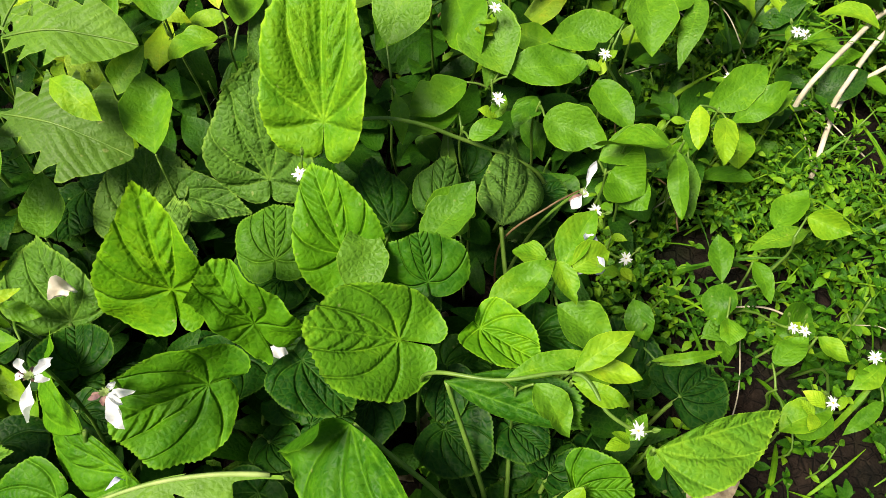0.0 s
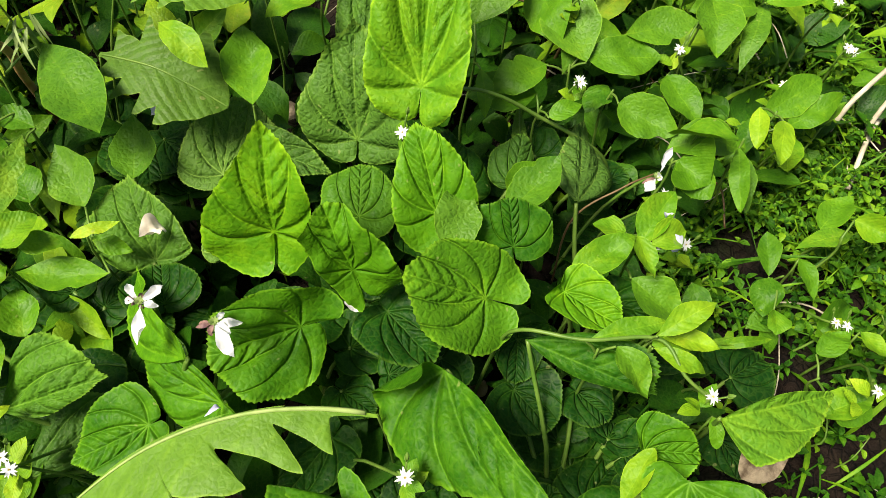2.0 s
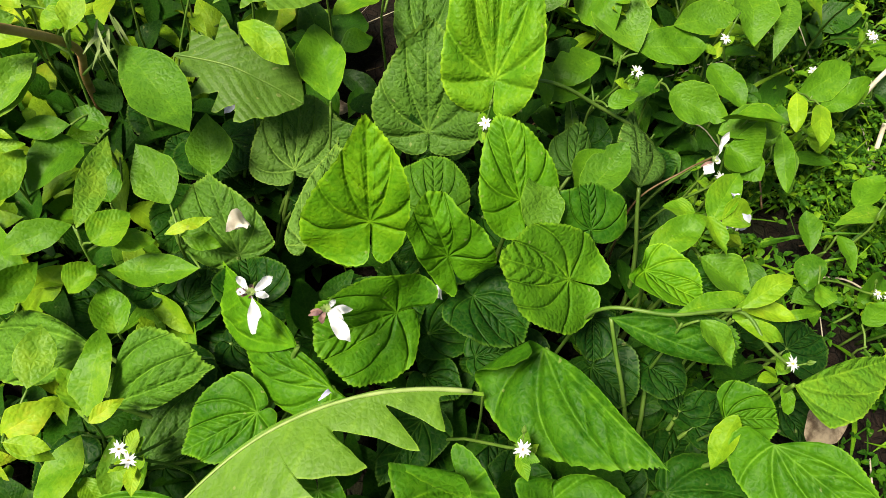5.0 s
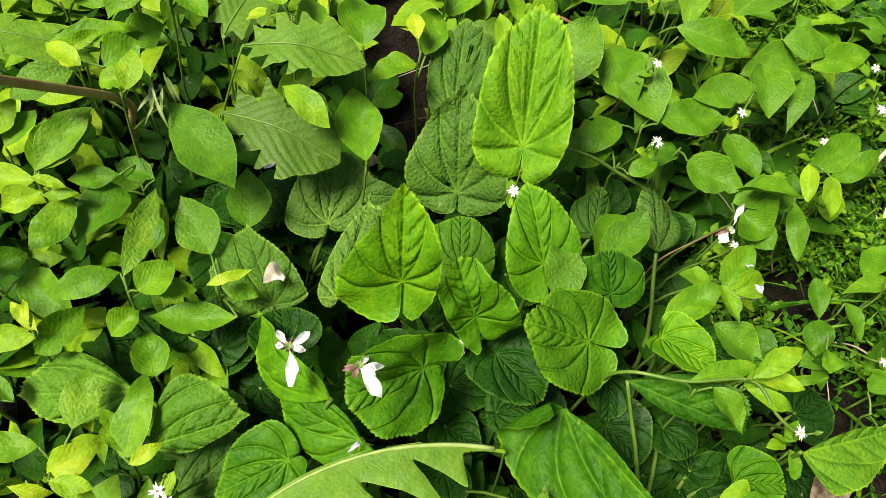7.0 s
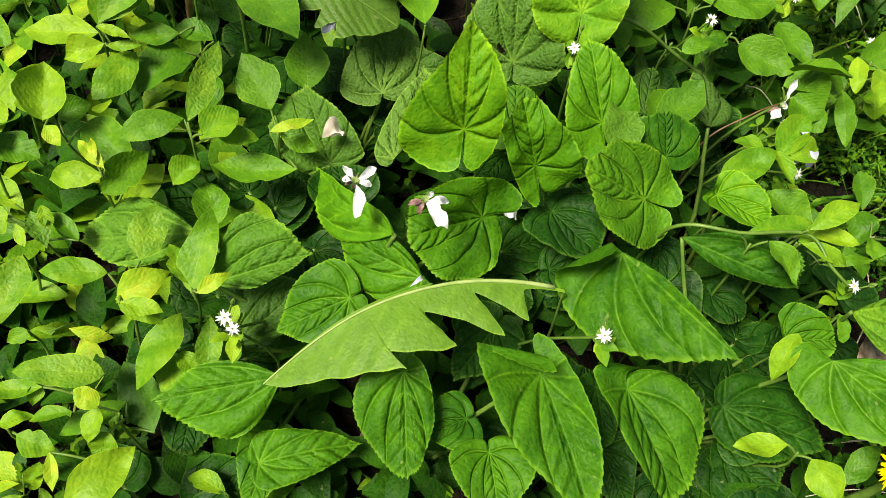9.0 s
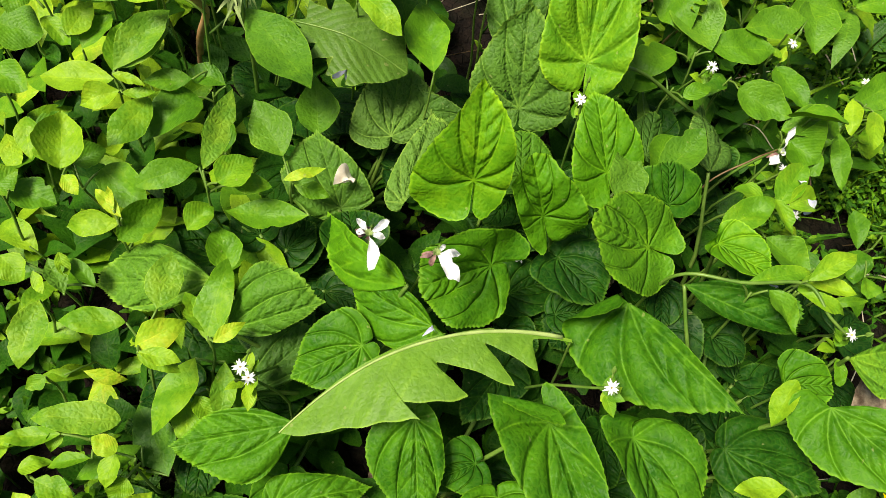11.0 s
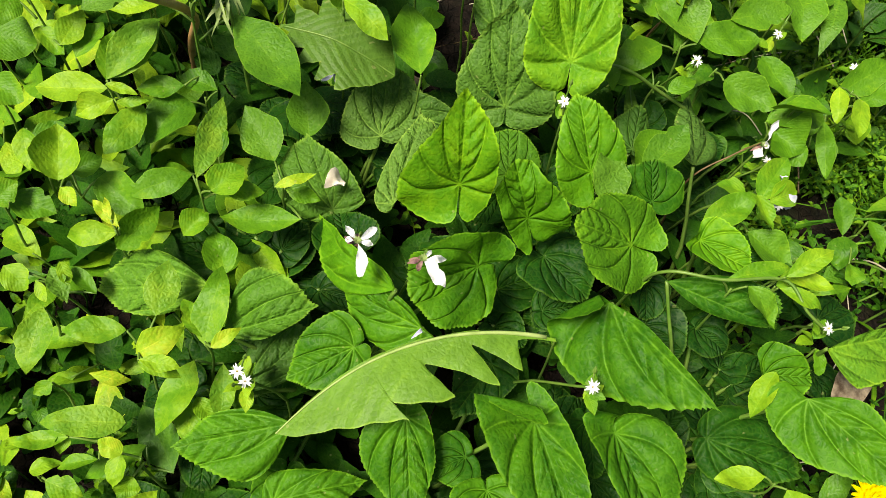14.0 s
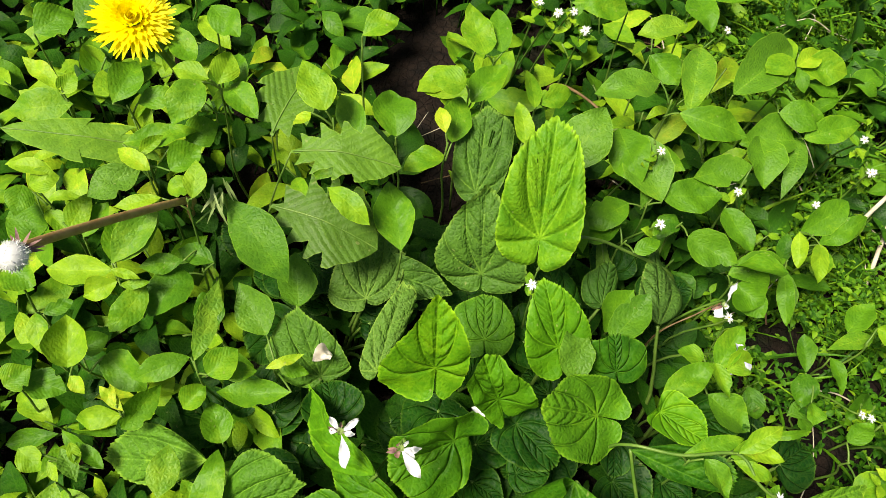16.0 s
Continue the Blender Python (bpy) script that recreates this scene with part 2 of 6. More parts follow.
def bend(p, n):
    """A smooth line of n points through the points p."""
    p = [np.array(q, float) for q in p]
    p = [2 * p[0] - p[1]] + p + [2 * p[-1] - p[-2]]
    out = []
    spans = len(p) - 3
    for i in range(n):
        t = i / (n - 1) * spans
        k = min(int(t), spans - 1)
        t -= k
        a, b, c, d = p[k:k + 4]
        out.append(0.5 * (2 * b + (c - a) * t + (2 * a - 5 * b + 4 * c - d) * t * t + (3 * b - a - 3 * c + d) * t ** 3))
    return np.array(out)


def tube(p, r0, r1, n=10, sides=6):
    """Vertices and faces of a tapered round stalk along the points p."""
    line = bend(p, n)
    verts, faces = [], []
    for i, c in enumerate(line):
        d = line[min(i + 1, n - 1)] - line[max(i - 1, 0)]
        d /= np.linalg.norm(d) + 1e-9
        u = np.cross(d, (0.31, 0.87, 0.38))
        u /= np.linalg.norm(u) + 1e-9
        w = np.cross(d, u)
        r = r0 + (r1 - r0) * i / (n - 1)
        for k in range(sides):
            q = 2 * math.pi * k / sides
            verts.append(c + r * (math.cos(q) * u + math.sin(q) * w))
    for i in range(n - 1):
        for k in range(sides):
            a, b = i * sides + k, i * sides + (k + 1) % sides
            faces.append((a, b, b + sides, a + sides))
    faces.append(tuple(range(sides))[::-1])
    faces.append(tuple((n - 1) * sides + k for k in range(sides)))
    return verts, faces


def seat(base, tip, up):
    """The pose of a blade that starts at base, points at tip and faces up."""
    b, d = Vector(base), (Vector(tip) - Vector(base)).normalized()
    n = Vector(up)
    n = (n - d * n.dot(d)).normalized()
    s = n.cross(d)
    return Matrix(((d.x, s.x, n.x, b.x), (d.y, s.y, n.y, b.y), (d.z, s.z, n.z, b.z), (0, 0, 0, 1)))


def relief(x, y, rng, fold, arch, ruffle, curl):
    """Height of a blade of length 1 over its flat outline."""
    ph = rng.uniform(0, 6.28, 4)
    z = fold * (np.sqrt(y * y + 0.002) - 0.045)
    z = z + arch * 4 * np.clip(x, -0.3, 1.0) * (1 - np.clip(x, -0.3, 1.0)) * 0.5
    z = z + curl * y * y * np.sign(math.sin(ph[0])) + 0.4 * curl * y * x
    q = np.sqrt(x * x + y * y)
    z = z + 0.085 * q * np.sin(3.1 * x + ph[1]) * np.sin(3.7 * y + ph[2])
    z = z + ruffle * q * (np.sin(9 * x + 6 * y + ph[1]) + 0.7 * np.sin(11 * y - 7 * x + ph[2]) + 0.5 * np.sin(17 * x + 13 * y + ph[3]))
    return z


def fan_blade(length, left, right, seed, lobe=(0.25, 0.25), arch=0.1, ruffle=0.02, curl=0.15, keen=0.85, hole=None, rib=0.034, roll=(0.5, 0.5), flap=2.7):
    """A heart-shaped toothed blade round its stalk's end at the origin, as a mesh. left, right: the widest point of either side (along, out, height), as shares of the length; lobe: how far either basal lobe reaches back; keen: 0.6 round to 1.2 pointed."""
    rng = np.random.RandomState(seed)
    n = 120
    halves = []
    for sgn, (ul, vl, wl), back in ((1, left, lobe[0]), (-1, right, lobe[1])):
        vl = abs(vl)
        back = max(back, 0.02 - ul)
        pts = [(1.0, 0.0)]
        for s in (0.06, 0.16, 0.32, 0.52, 0.76):
            pts.append((1 - (1 - ul) * s, vl * math.sin(math.pi / 2 * s ** keen)))
        pts.append((ul, vl))
        if back <= 0.06 and ul > 0.15:
            pts += [(ul * 0.72, 0.93 * vl), (ul * 0.44, 0.70 * vl), (ul * 0.22, 0.40 * vl), (ul * 0.08, 0.16 * vl), (ul * 0.02, 0.05 * vl), (-0.012, 0.004)]
        else:
            pts += [(ul - (ul + back) * 0.42, 0.95 * vl), (ul - (ul + back) * 0.78, 0.74 * vl), (-back, 0.36 * vl), (-0.86 * back, 0.06 * vl), (-0.36 * back, 0.012 * vl), (-0.012, 0.004)]
        half = bend([(a, b, 0) for a, b in pts], n)[:, :2]
        s = np.arange(n)
        gap = rng.uniform(3.2, 4.2)
        saw = np.abs(((s / gap + rng.rand() + 0.5 * np.sin(s / 9 + rng.uniform(0, 6))) % 1.0) - 0.35) - 0.3
        big = 0.02 * np.sin(s / rng.uniform(5, 8) + rng.uniform(0, 6))
        teeth = 1 + (0.042 * saw + big) * np.clip((n - 8 - s) / 12, 0, 1) * np.clip(s / 3, 0, 1)
        halves.append(half * teeth[:, None] * (1, sgn))
    rim = np.vstack([halves[1][::-1], halves[0][1:]])
    rings = (0.08, 0.17, 0.27, 0.37, 0.47, 0.57, 0.67, 0.76, 0.85, 0.92, 0.97, 1.0)
    k = len(rim)
    xy = np.vstack([[(0.0, 0.0)]] + [rim * q for q in rings])
    x, y = xy[:, 0], xy[:, 1]
    ay = np.abs(y)
    side = np.where(y >= 0, left[2] / max(abs(left[1]), 0.05), right[2] / max(abs(right[1]), 0.05))
    wide = np.where(y >= 0, abs(left[1]), abs(right[1]))
    z = side * (np.sqrt(y * y + 0.0012) - 0.035) * (0.55 + 0.45 * np.clip(ay / wide, 0, 1))
    z = z + relief(x, y, rng, 0.0, arch, ruffle, curl)
    r = np.hypot(x, y)
    ang = np.arctan2(ay, x) + 1.5 * r * np.minimum(ay, 0.5)
    ring = np.concatenate([[0]] + [[q] * k for q in rings])
    near = np.min([ay] + [np.abs(ang - v) * r for v in FAN_RIBS], axis=0)
    branch = (0.5 - np.abs((x - ay * (0.9 + 1.5 * ay)) / 0.17 % 1.0 - 0.5)) * 0.105 + (ang > FAN_RIBS[0])
    near = np.minimum(near, branch * 1.4 + 0.01)
    z = z + rib * np.clip(r * 2.5, 0, 1) * (1 - np.exp(-(near / 0.05) ** 2)) * (1 - 0.9 * ring ** 4) - 0.5 * rib
    z = z + rng.uniform(-0.35, 0.15) * np.clip(ring - 0.72, 0, 1) ** 2 * 4 * wide
    z = z - 0.06 * np.clip(ring - 0.8, 0, 1) * np.sin(ang * 3 + rng.uniform(0, 6)) - 0.05 * np.clip(ring - 0.8, 0, 1) * np.sin(ang * 8 + rng.uniform(0, 6))
    # the basal lobes curl up and, where they are long, lie forward over the blade
    turned = np.where(y >= 0, roll[0], roll[1])
    back = np.where(y >= 0, lobe[0], lobe[1])
    start = 0.03 - 0.5 * back * np.clip(ay / wide, 0, 1) ** 0.8
    s = np.clip(start - x, 0, None)
    turn = np.minimum(s / turned, flap)
    past = np.clip(s - turned * flap, 0, None)
    bx = np.where(s > 0, start - turned * np.sin(turn) - past * math.cos(flap), x)
    z = z * np.where(s > 0, np.cos(turn), 1.0) + turned * (1 - np.cos(turn)) + past * math.sin(flap)
    verts = np.c_[bx, y, z] * length
    faces = []
    for i in range(k - 1):
        faces.append((0, 1 + i, 2 + i))
        for q in range(len(rings) - 1):
            a = 1 + q * k + i
            faces.append((a, a + k, a + k + 1, a + 1))
    if hole:
        gone = {i for i in range(len(x)) if math.hypot(x[i] - hole[0], y[i] - hole[1]) < hole[2]}
        faces = [q for q in faces if not gone.intersection(q)]
    return mesh_of("violet_leaf", verts, faces, FAN, xy, ring)


def long_blade(length, width, seed, fold=0.22, arch=0.12, ruffle=0.012, curl=0.2, heart=0, asym=0.0, bow=None, nu=25, nv=5, paint=None, mid=0.45, name="leaf"):
    """A plain or jagged blade from its base at the origin along x."""
    rng = np.random.RandomState(seed)
    u = np.linspace(0, 1, nu)
    tail = rng.uniform(0.82, 1.15)
    head = tail * mid / (1 - mid)
    prof = u ** head * (1 - u) ** tail / (mid ** head * (1 - mid) ** tail)
    if heart:
        prof = np.maximum(prof, 0.75 * np.sqrt(np.clip(1 - ((u - 0.2) / 0.24) ** 2, 0, 1)))
    sides = []
    for sgn in (-1, 1):
        p = prof.copy()
        wave = rng.uniform(0, 6.28, 3)
        p = p * (1 + 0.05 * np.sin(8 * u + wave[0]) + 0.02 * np.sin(19 * u + wave[1]) + 0.012 * np.sin(41 * u + wave[2]))
        if name == "leaf" and rng.rand() < 0.1:
            p = p * (1 - rng.uniform(0.2, 0.4) * np.exp(-((u - rng.uniform(0.3, 0.85)) / 0.06) ** 2))
        sides.append(p * (1 + sgn * asym))
    across = np.linspace(-1, 1, 2 * nv + 1)
    half = width / length * 0.5
    xs, ys = [], []
    bow = rng.uniform(-0.10, 0.10) if bow is None else bow
    for i in range(nu):
        for v in across:
            w = half * (sides[0][i] if v < 0 else sides[1][i])
            xs.append(u[i] - 0.10 * abs(v) * w)
            ys.append(v * w + bow * u[i] * (1 - u[i]))
    x, y = np.array(xs), np.array(ys)
    if heart:
        x = x - 0.16 * np.clip(1 - x / 0.25, 0, 1) * np.clip(np.abs(y) / half, 0, 1)
    z = relief(x, y, rng, fold, arch, ruffle, curl)
    twist = rng.uniform(-0.6, 0.6)
    z = z + twist * y * x
    verts = np.c_[x, y, z] * length
    k = 2 * nv + 1
    faces = [(i * k + j, (i + 1) * k + j, (i + 1) * k + j + 1, i * k + j + 1) for i in range(nu - 1) for j in range(k - 1)]
    return mesh_of(name, verts, faces, paint or COMB, np.c_[x, y - bow * x * (1 - x)], np.tile(np.abs(across) * 0.99, nu))


# lobes of a jagged leaf from the tip to the base: root on the midrib, point (along, out), notch behind it (along, out)
DEEP = ((0.66, 0.563, 1.0, 0.598, 0.72), (0.53, 0.395, 0.97, 0.461, 0.33), (0.37, 0.239, 0.80, 0.289, 0.16), (0.17, 0.150, 0.60, 0.13, 0.10))
MILD = ((0.56, 0.47, 1.00, 0.50, 0.74), (0.36, 0.23, 0.86, 0.30, 0.42), (0.17, 0.07, 0.50, 0.12, 0.15))
RAGGED = ((0.66, 0.64, 1.00, 0.60, 0.66), (0.48, 0.43, 0.96, 0.42, 0.52), (0.30, 0.22, 0.86, 0.26, 0.36), (0.13, 0.05, 0.52, 0.10, 0.12))
BLUNT = ((0.40, 0.36, 1.00, 0.35, 0.85), (0.20, 0.10, 0.62, 0.14, 0.26))


def jagged_blade(length, width, seed, lobes, slack, bow, arch=0.1, fold=0.1):
    """A dandelion blade: pointed lobes that look back to the base, on either side of a thick midrib; slack is the second side's share."""
    rng = np.random.RandomState(seed)
    half = width / length
    xs, ys, uvs, edge, faces = [], [], [], [], []
    nv = 7
    for sgn, share in ((1, 1.0), (-1, slack)):
        roots, outs = [1.0], [(1.0, 0.0)]
        first = lobes[0]
        for t in (0.10, 0.28, 0.5, 0.75):
            roots.append(1 + (first[0] - 1) * t)
            outs.append((1 + (first[1] - 1) * t, first[2] * (t ** 0.72) * (1.06 if t < 0.6 else 1.0)))
        last = None
        for n, (root, au, av, bu, bv) in enumerate(lobes):
            j = 0.02 * rng.uniform(-1, 1) if slack > 0.3 else 0.0
            if last:
                roots.append((last[0] + root) / 2 + 0.01), outs.append(((last[1] + au) / 2 + j, last[2] + 0.45 * (av - last[2])))
            roots.append(root), outs.append((au + j, av * rng.uniform(0.94, 1.04)))
            deep = root - 0.25 * (root - (lobes[n + 1][0] if n + 1 < len(lobes) else 0.0))
            roots.append((root + deep) / 2), outs.append(((au + bu) / 2 + j, bv + 0.42 * (av - bv)))
            roots.append(deep), outs.append((bu + j, bv))
            last = (deep, bu, bv)
        roots += [last[0] * 0.5, 0.0]
        outs += [(last[1] * 0.5, 0.06), (0.0, 0.045)]
        # thicken the outline so that the blade bends smoothly
        fine = np.linspace(0, len(roots) - 1, 6 * len(roots))
        soft = bend([(q[0], q[1], 0) for q in outs], len(fine))
        ru = np.interp(fine, range(len(roots)), roots)
        ou = 0.7 * np.interp(fine, range(len(roots)), [q[0] for q in outs]) + 0.3 * soft[:, 0]
        ov = 0.7 * np.interp(fine, range(len(roots)), [q[1] for q in outs]) + 0.3 * soft[:, 1]
        ov = np.clip(ov, 0, None) * share * half * (1 + 0.03 * np.sin(fine * 2.9 + rng.uniform(0, 6)) + 0.02 * np.sin(fine * 6.1))
        start = len(xs)
        for i in range(len(fine)):
            for v in range(nv + 1):
                t = v / nv
                x = ru[i] + (ou[i] - ru[i]) * t ** 1.2
                xs.append(x), ys.append(sgn * ov[i] * t), edge.append(t)
        for i in range(len(fine) - 1):
            for v in range(nv):
                q = start + i * (nv + 1) + v
                faces.append((q, q + 1, q + nv + 2, q + nv + 1)[::-sgn])
    x, y = np.array(xs), np.array(ys)
    z = relief(x, y, rng, fold, arch, 0.012, 0.1)
    branch = 0.5 - np.abs((x - np.abs(y) * (0.9 + 1.5 * np.abs(y))) / 0.11 % 1.0 - 0.5)
    z = z + 0.016 * np.sqrt(branch) * np.clip(np.abs(y) * 12, 0, 1) * (1 - np.array(edge) ** 3)
    verts = np.c_[x, y + bow * x * (1 - x), z] * length
    me = mesh_of("jagged_leaf", verts, faces, JAGGED, np.c_[x, y], np.array(edge) * 0.99)
    return me, verts[:6 * len(roots) * (nv + 1):(nv + 1) * 4][::-1]


HERO = []          # middles of the leaves that are placed singly
SEEDS = iter(range(11, 5000))


def leaf(plant, kind, base, tip, up, width, tone, lobe=0.25, fold=None, ruffle=None, heart=0, asym=0.0, stem=None, droop=0.06, hole=None, rib=0.034, roll=0.5, bow=None, flap=2.7, lobes=None, slack=0.75, dull=0.0, keen=None):
    """One leaf of a plant, with its stalk down to the crown or the stem. up: which way it faces, or its widest points to the left and the right."""
    seed = next(SEEDS)
    rng = random.Random(seed)
    length = (Vector(tip) - Vector(base)).length
    foot = plant.location
    edges = None
    if len(up) == 2:
        edges = [Vector(q) for q in up]
        up = (Vector(tip) - Vector(base)).cross(edges[0] - edges[1])
    at = seat(base, tip, up)
    m = Matrix.Translation(-foot) @ at
    if kind in "VR":
        if edges:
            left, right = ([c / length for c in at.inverted() @ q] for q in edges)
        else:
            w, h = width / length * 0.5, 0.28 if fold is None else fold
            left, right = (0.12, w * (1 + asym), h * w), (0.12, w * (1 - asym), h * w)
        pair = lambda q: q if isinstance(q, tuple) else (q, q)
        me = fan_blade(length, left, right, seed, pair(lobe), droop, 0.018 if ruffle is None else ruffle, rng.uniform(0.0, 0.2), keen or (0.62 if kind == "R" else rng.uniform(0.75, 1.0)), hole, rib, pair(roll), flap)
    elif kind == "D":
        me, ridge = jagged_blade(length, width, seed, lobes or MILD, slack, 0.1 if bow is None else bow)
    else:
        me = long_blade(length, width, seed, rng.uniform(0.15, 0.55) if fold is None else fold, rng.uniform(-0.08, 0.28), rng.uniform(0.02, 0.045), rng.uniform(0.0, 0.7), heart=heart, mid=rng.uniform(0.42, 0.54))
    ob = part("leaf", me, plant, m, tone=tone, dull=dull)
    HERO.append(((Vector(base) + Vector(tip)) / 2, length))
    b = Vector(base)
    if kind in "VR":
        away = Vector((b.x - foot.x, b.y - foot.y, 0))
        line = [foot + Vector((rng.uniform(-1, 1), rng.uniform(-1, 1), 0)) * 0.008 - Vector((0, 0, 0.004)), foot + away * 0.35 + Vector((0, 0, b.z * 0.55)), foot + away * 0.85 + Vector((0, 0, b.z * 0.9)), b]
        thick = 0.0013
    else:
        top = Vector(stem) if stem else Vector((foot.x, foot.y, b.z * 0.55))
        line = [top, top.lerp(b, 0.5) + Vector((0, 0, 0.1 * (b - top).length)), b]
        thick = 0.0007
    inv = at.inverted()
    if kind == "D":
        v, f = tube([q + np.array((0, 0, 0.0003)) for q in ridge], 0.0012 if lobes is DEEP else 0.0006, 0.0004, 40, 5)
        part("midrib", mesh_of("midrib", v, f, RIB if lobes is DEEP else STALK), ob, Matrix(), "pale green midrib")
    sink = Vector((0, 0, (0.5 * rib * length if kind in "VR" else 0.0) + thick * 1.2))
    v, f = tube([inv @ q - sink for q in line], thick * 1.1, thick * 0.8, 9, 5)
    part("leaf_stalk", mesh_of("leaf_stalk", v, f, STALK), ob, Matrix())
    return ob


def leafy_stem(at, top, label):
    """A thin upright stem on which oval leaves sit; returns the plant."""
    ob = thing("leafy_shoot", (at[0], at[1], 0.0), label, "shoot", "leafy shoots")
    rng = random.Random(next(SEEDS))
    k = lambda: rng.uniform(-0.006, 0.006)
    v, f = tube([(k(), k(), -0.004), (k(), k(), top * 0.4), (k() * 0.4, k() * 0.4, top * 0.75), (0, 0, top * 0.96)], 0.0010, 0.0006, 9, 5)
    part("stem", mesh_of("stem", v, f, STALK), ob, Matrix())
    return ob


# ---- ground: one sheet to the horizon ----
def ground():
    near = np.arange(-0.72, 0.721, 0.008)
    far = np.array([0.8, 0.95, 1.2, 1.6, 2.3, 3.5, 6, 12, 25, 60, 150, 400])
    line = np.concatenate([-far[::-1], near, far])
    n = len(line)
    verts = []
    for y in line:
        for x in line:
            fall = max(0.0, 1 - max(abs(x), abs(y)) / 0.85)
            z = (noise.fractal(Vector((x * 14, y * 14, 0)), 1.0, 2.0, 3) * 0.006 + noise.noise(Vector((x * 60, y * 60, 3))) * 0.004) * min(1, fall * 4)
            verts.append((x, y + 0.25, z - 0.003))
    faces = [(j * n + i, j * n + i + 1, (j + 1) * n + i + 1, (j + 1) * n + i) for j in range(n - 1) for i in range(n - 1)]
    tagged(new("ground", mesh_of("ground", verts, faces, SOIL)), "dark moist brown soil under the weeds", "ground", kind="structure")


ground()

# ---- violets: one plant to a crown ----
# low leaves beneath others have shade painted in as near-black tones
violet = thing("violet_plant", (-0.045, 0.165, 0.0), "violet plant with broad heart-shaped toothed green leaves", "violet", "violets in the weed patch")
leaf(violet, "V", (-0.0774, 0.1835, 0.0980), (-0.0789, 0.2099, 0.1060), ((-0.0979, 0.1940, 0.1000), (-0.0591, 0.1934, 0.1000)), 0, 0.40, lobe=(0.45, 0.45), keen=0.65, dull=0.2)
leaf(violet, "V", (-0.0735, 0.1341, 0.1330), (-0.0852, 0.1432, 0.1650), ((-0.0933, 0.1308, 0.1570), (-0.0539, 0.1308, 0.1420)), 0, 0.46, lobe=(0.62, 0.5), ruffle=0.05, keen=0.6, roll=(0.8, 0.8))
leaf(violet, "V", (-0.0395, 0.1680, 0.1300), (-0.0520, 0.1961, 0.1580), ((-0.0590, 0.1627, 0.1350), (-0.0235, 0.1755, 0.1420)), 0, 0.50, lobe=(0.45, 0.30), rib=0.04, keen=0.85)
leaf(violet, "V", (-0.0041, 0.1600, 0.1200), (-0.0081, 0.1767, 0.1340), ((-0.0291, 0.1693, 0.1260), (0.0146, 0.1692, 0.1210)), 0, 0.38, lobe=(0.35, 0.35), keen=0.6)
leaf(violet, "V", (-0.0155, 0.1343, 0.1170), (-0.0530, 0.1311, 0.1400), ((-0.0249, 0.1062, 0.1190), (-0.0189, 0.1501, 0.1390)), 0, 0.50, lobe=(0.42, 0.46), keen=0.6, dull=0.1, ruffle=0.01, roll=(0.55, 0.5), rib=0.03)
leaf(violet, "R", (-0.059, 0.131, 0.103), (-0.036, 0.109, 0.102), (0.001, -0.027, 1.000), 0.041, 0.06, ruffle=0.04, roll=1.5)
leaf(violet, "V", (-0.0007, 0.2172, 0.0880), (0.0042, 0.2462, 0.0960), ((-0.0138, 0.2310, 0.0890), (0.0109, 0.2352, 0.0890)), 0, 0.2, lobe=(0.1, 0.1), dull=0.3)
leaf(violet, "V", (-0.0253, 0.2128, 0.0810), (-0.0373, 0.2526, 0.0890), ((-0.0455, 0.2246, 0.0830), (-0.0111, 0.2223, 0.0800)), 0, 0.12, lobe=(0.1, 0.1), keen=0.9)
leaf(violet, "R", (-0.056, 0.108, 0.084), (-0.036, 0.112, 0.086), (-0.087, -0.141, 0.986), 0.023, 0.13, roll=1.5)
violet = thing("violet_plant", (-0.165, 0.075, 0.0), "violet plant with folded heart-shaped leaves and white flowers", "violet", "violets in the weed patch")
white_violet = violet
leaf(violet, "V", (-0.1374, 0.0916, 0.1280), (-0.1862, 0.1471, 0.0950), ((-0.1658, 0.1071, 0.0980), (-0.1438, 0.1041, 0.1280)), 0, 0.50, lobe=(0.06, 0.06), keen=1.05)
leaf(violet, "V", (-0.0945, 0.1159, 0.1125), (-0.1311, 0.0984, 0.1179), ((-0.0977, 0.0867, 0.1034), (-0.1110, 0.1165, 0.1387)), 0, 0.45, lobe=(0.25, 0.5), ruffle=0.05, keen=0.6, rib=0.04)
leaf(violet, "V", (-0.1214, 0.0788, 0.1140), (-0.1646, 0.1059, 0.1080), ((-0.1447, 0.0767, 0.0980), (-0.1373, 0.0953, 0.1210)), 0, 0.42, lobe=(0.2, 0.05), keen=0.9)
leaf(violet, "V", (-0.1528, 0.0723, 0.1000), (-0.1843, 0.0570, 0.0900), ((-0.1582, 0.0564, 0.0900), (-0.1667, 0.0874, 0.1050)), 0, 0.42, lobe=(0.2, 0.2), keen=0.8)
leaf(violet, "V", (-0.2174, 0.0749, 0.0950), (-0.1722, 0.0888, 0.1080), ((-0.2024, 0.1050, 0.1120), (-0.1954, 0.0741, 0.0980)), 0, 0.42, lobe=(0.05, 0.05), rib=0.07, ruffle=0.03, dull=0.3, keen=1.0)
leaf(violet, "V", (-0.2076, 0.0544, 0.0700), (-0.1747, 0.0892, 0.0780), ((-0.2023, 0.0885, 0.0760), (-0.1784, 0.0692, 0.0700)), 0, 0.27, lobe=(0.05, 0.05), rib=0.05, ruffle=0.045, dull=0.4)
leaf(violet, "V", (-0.1787, 0.0359, 0.0880), (-0.2342, 0.0223, 0.0780), ((-0.1965, 0.0115, 0.0720), (-0.2109, 0.0403, 0.0860)), 0, 0.43, lobe=(0.06, 0.06), rib=0.05, keen=0.95)
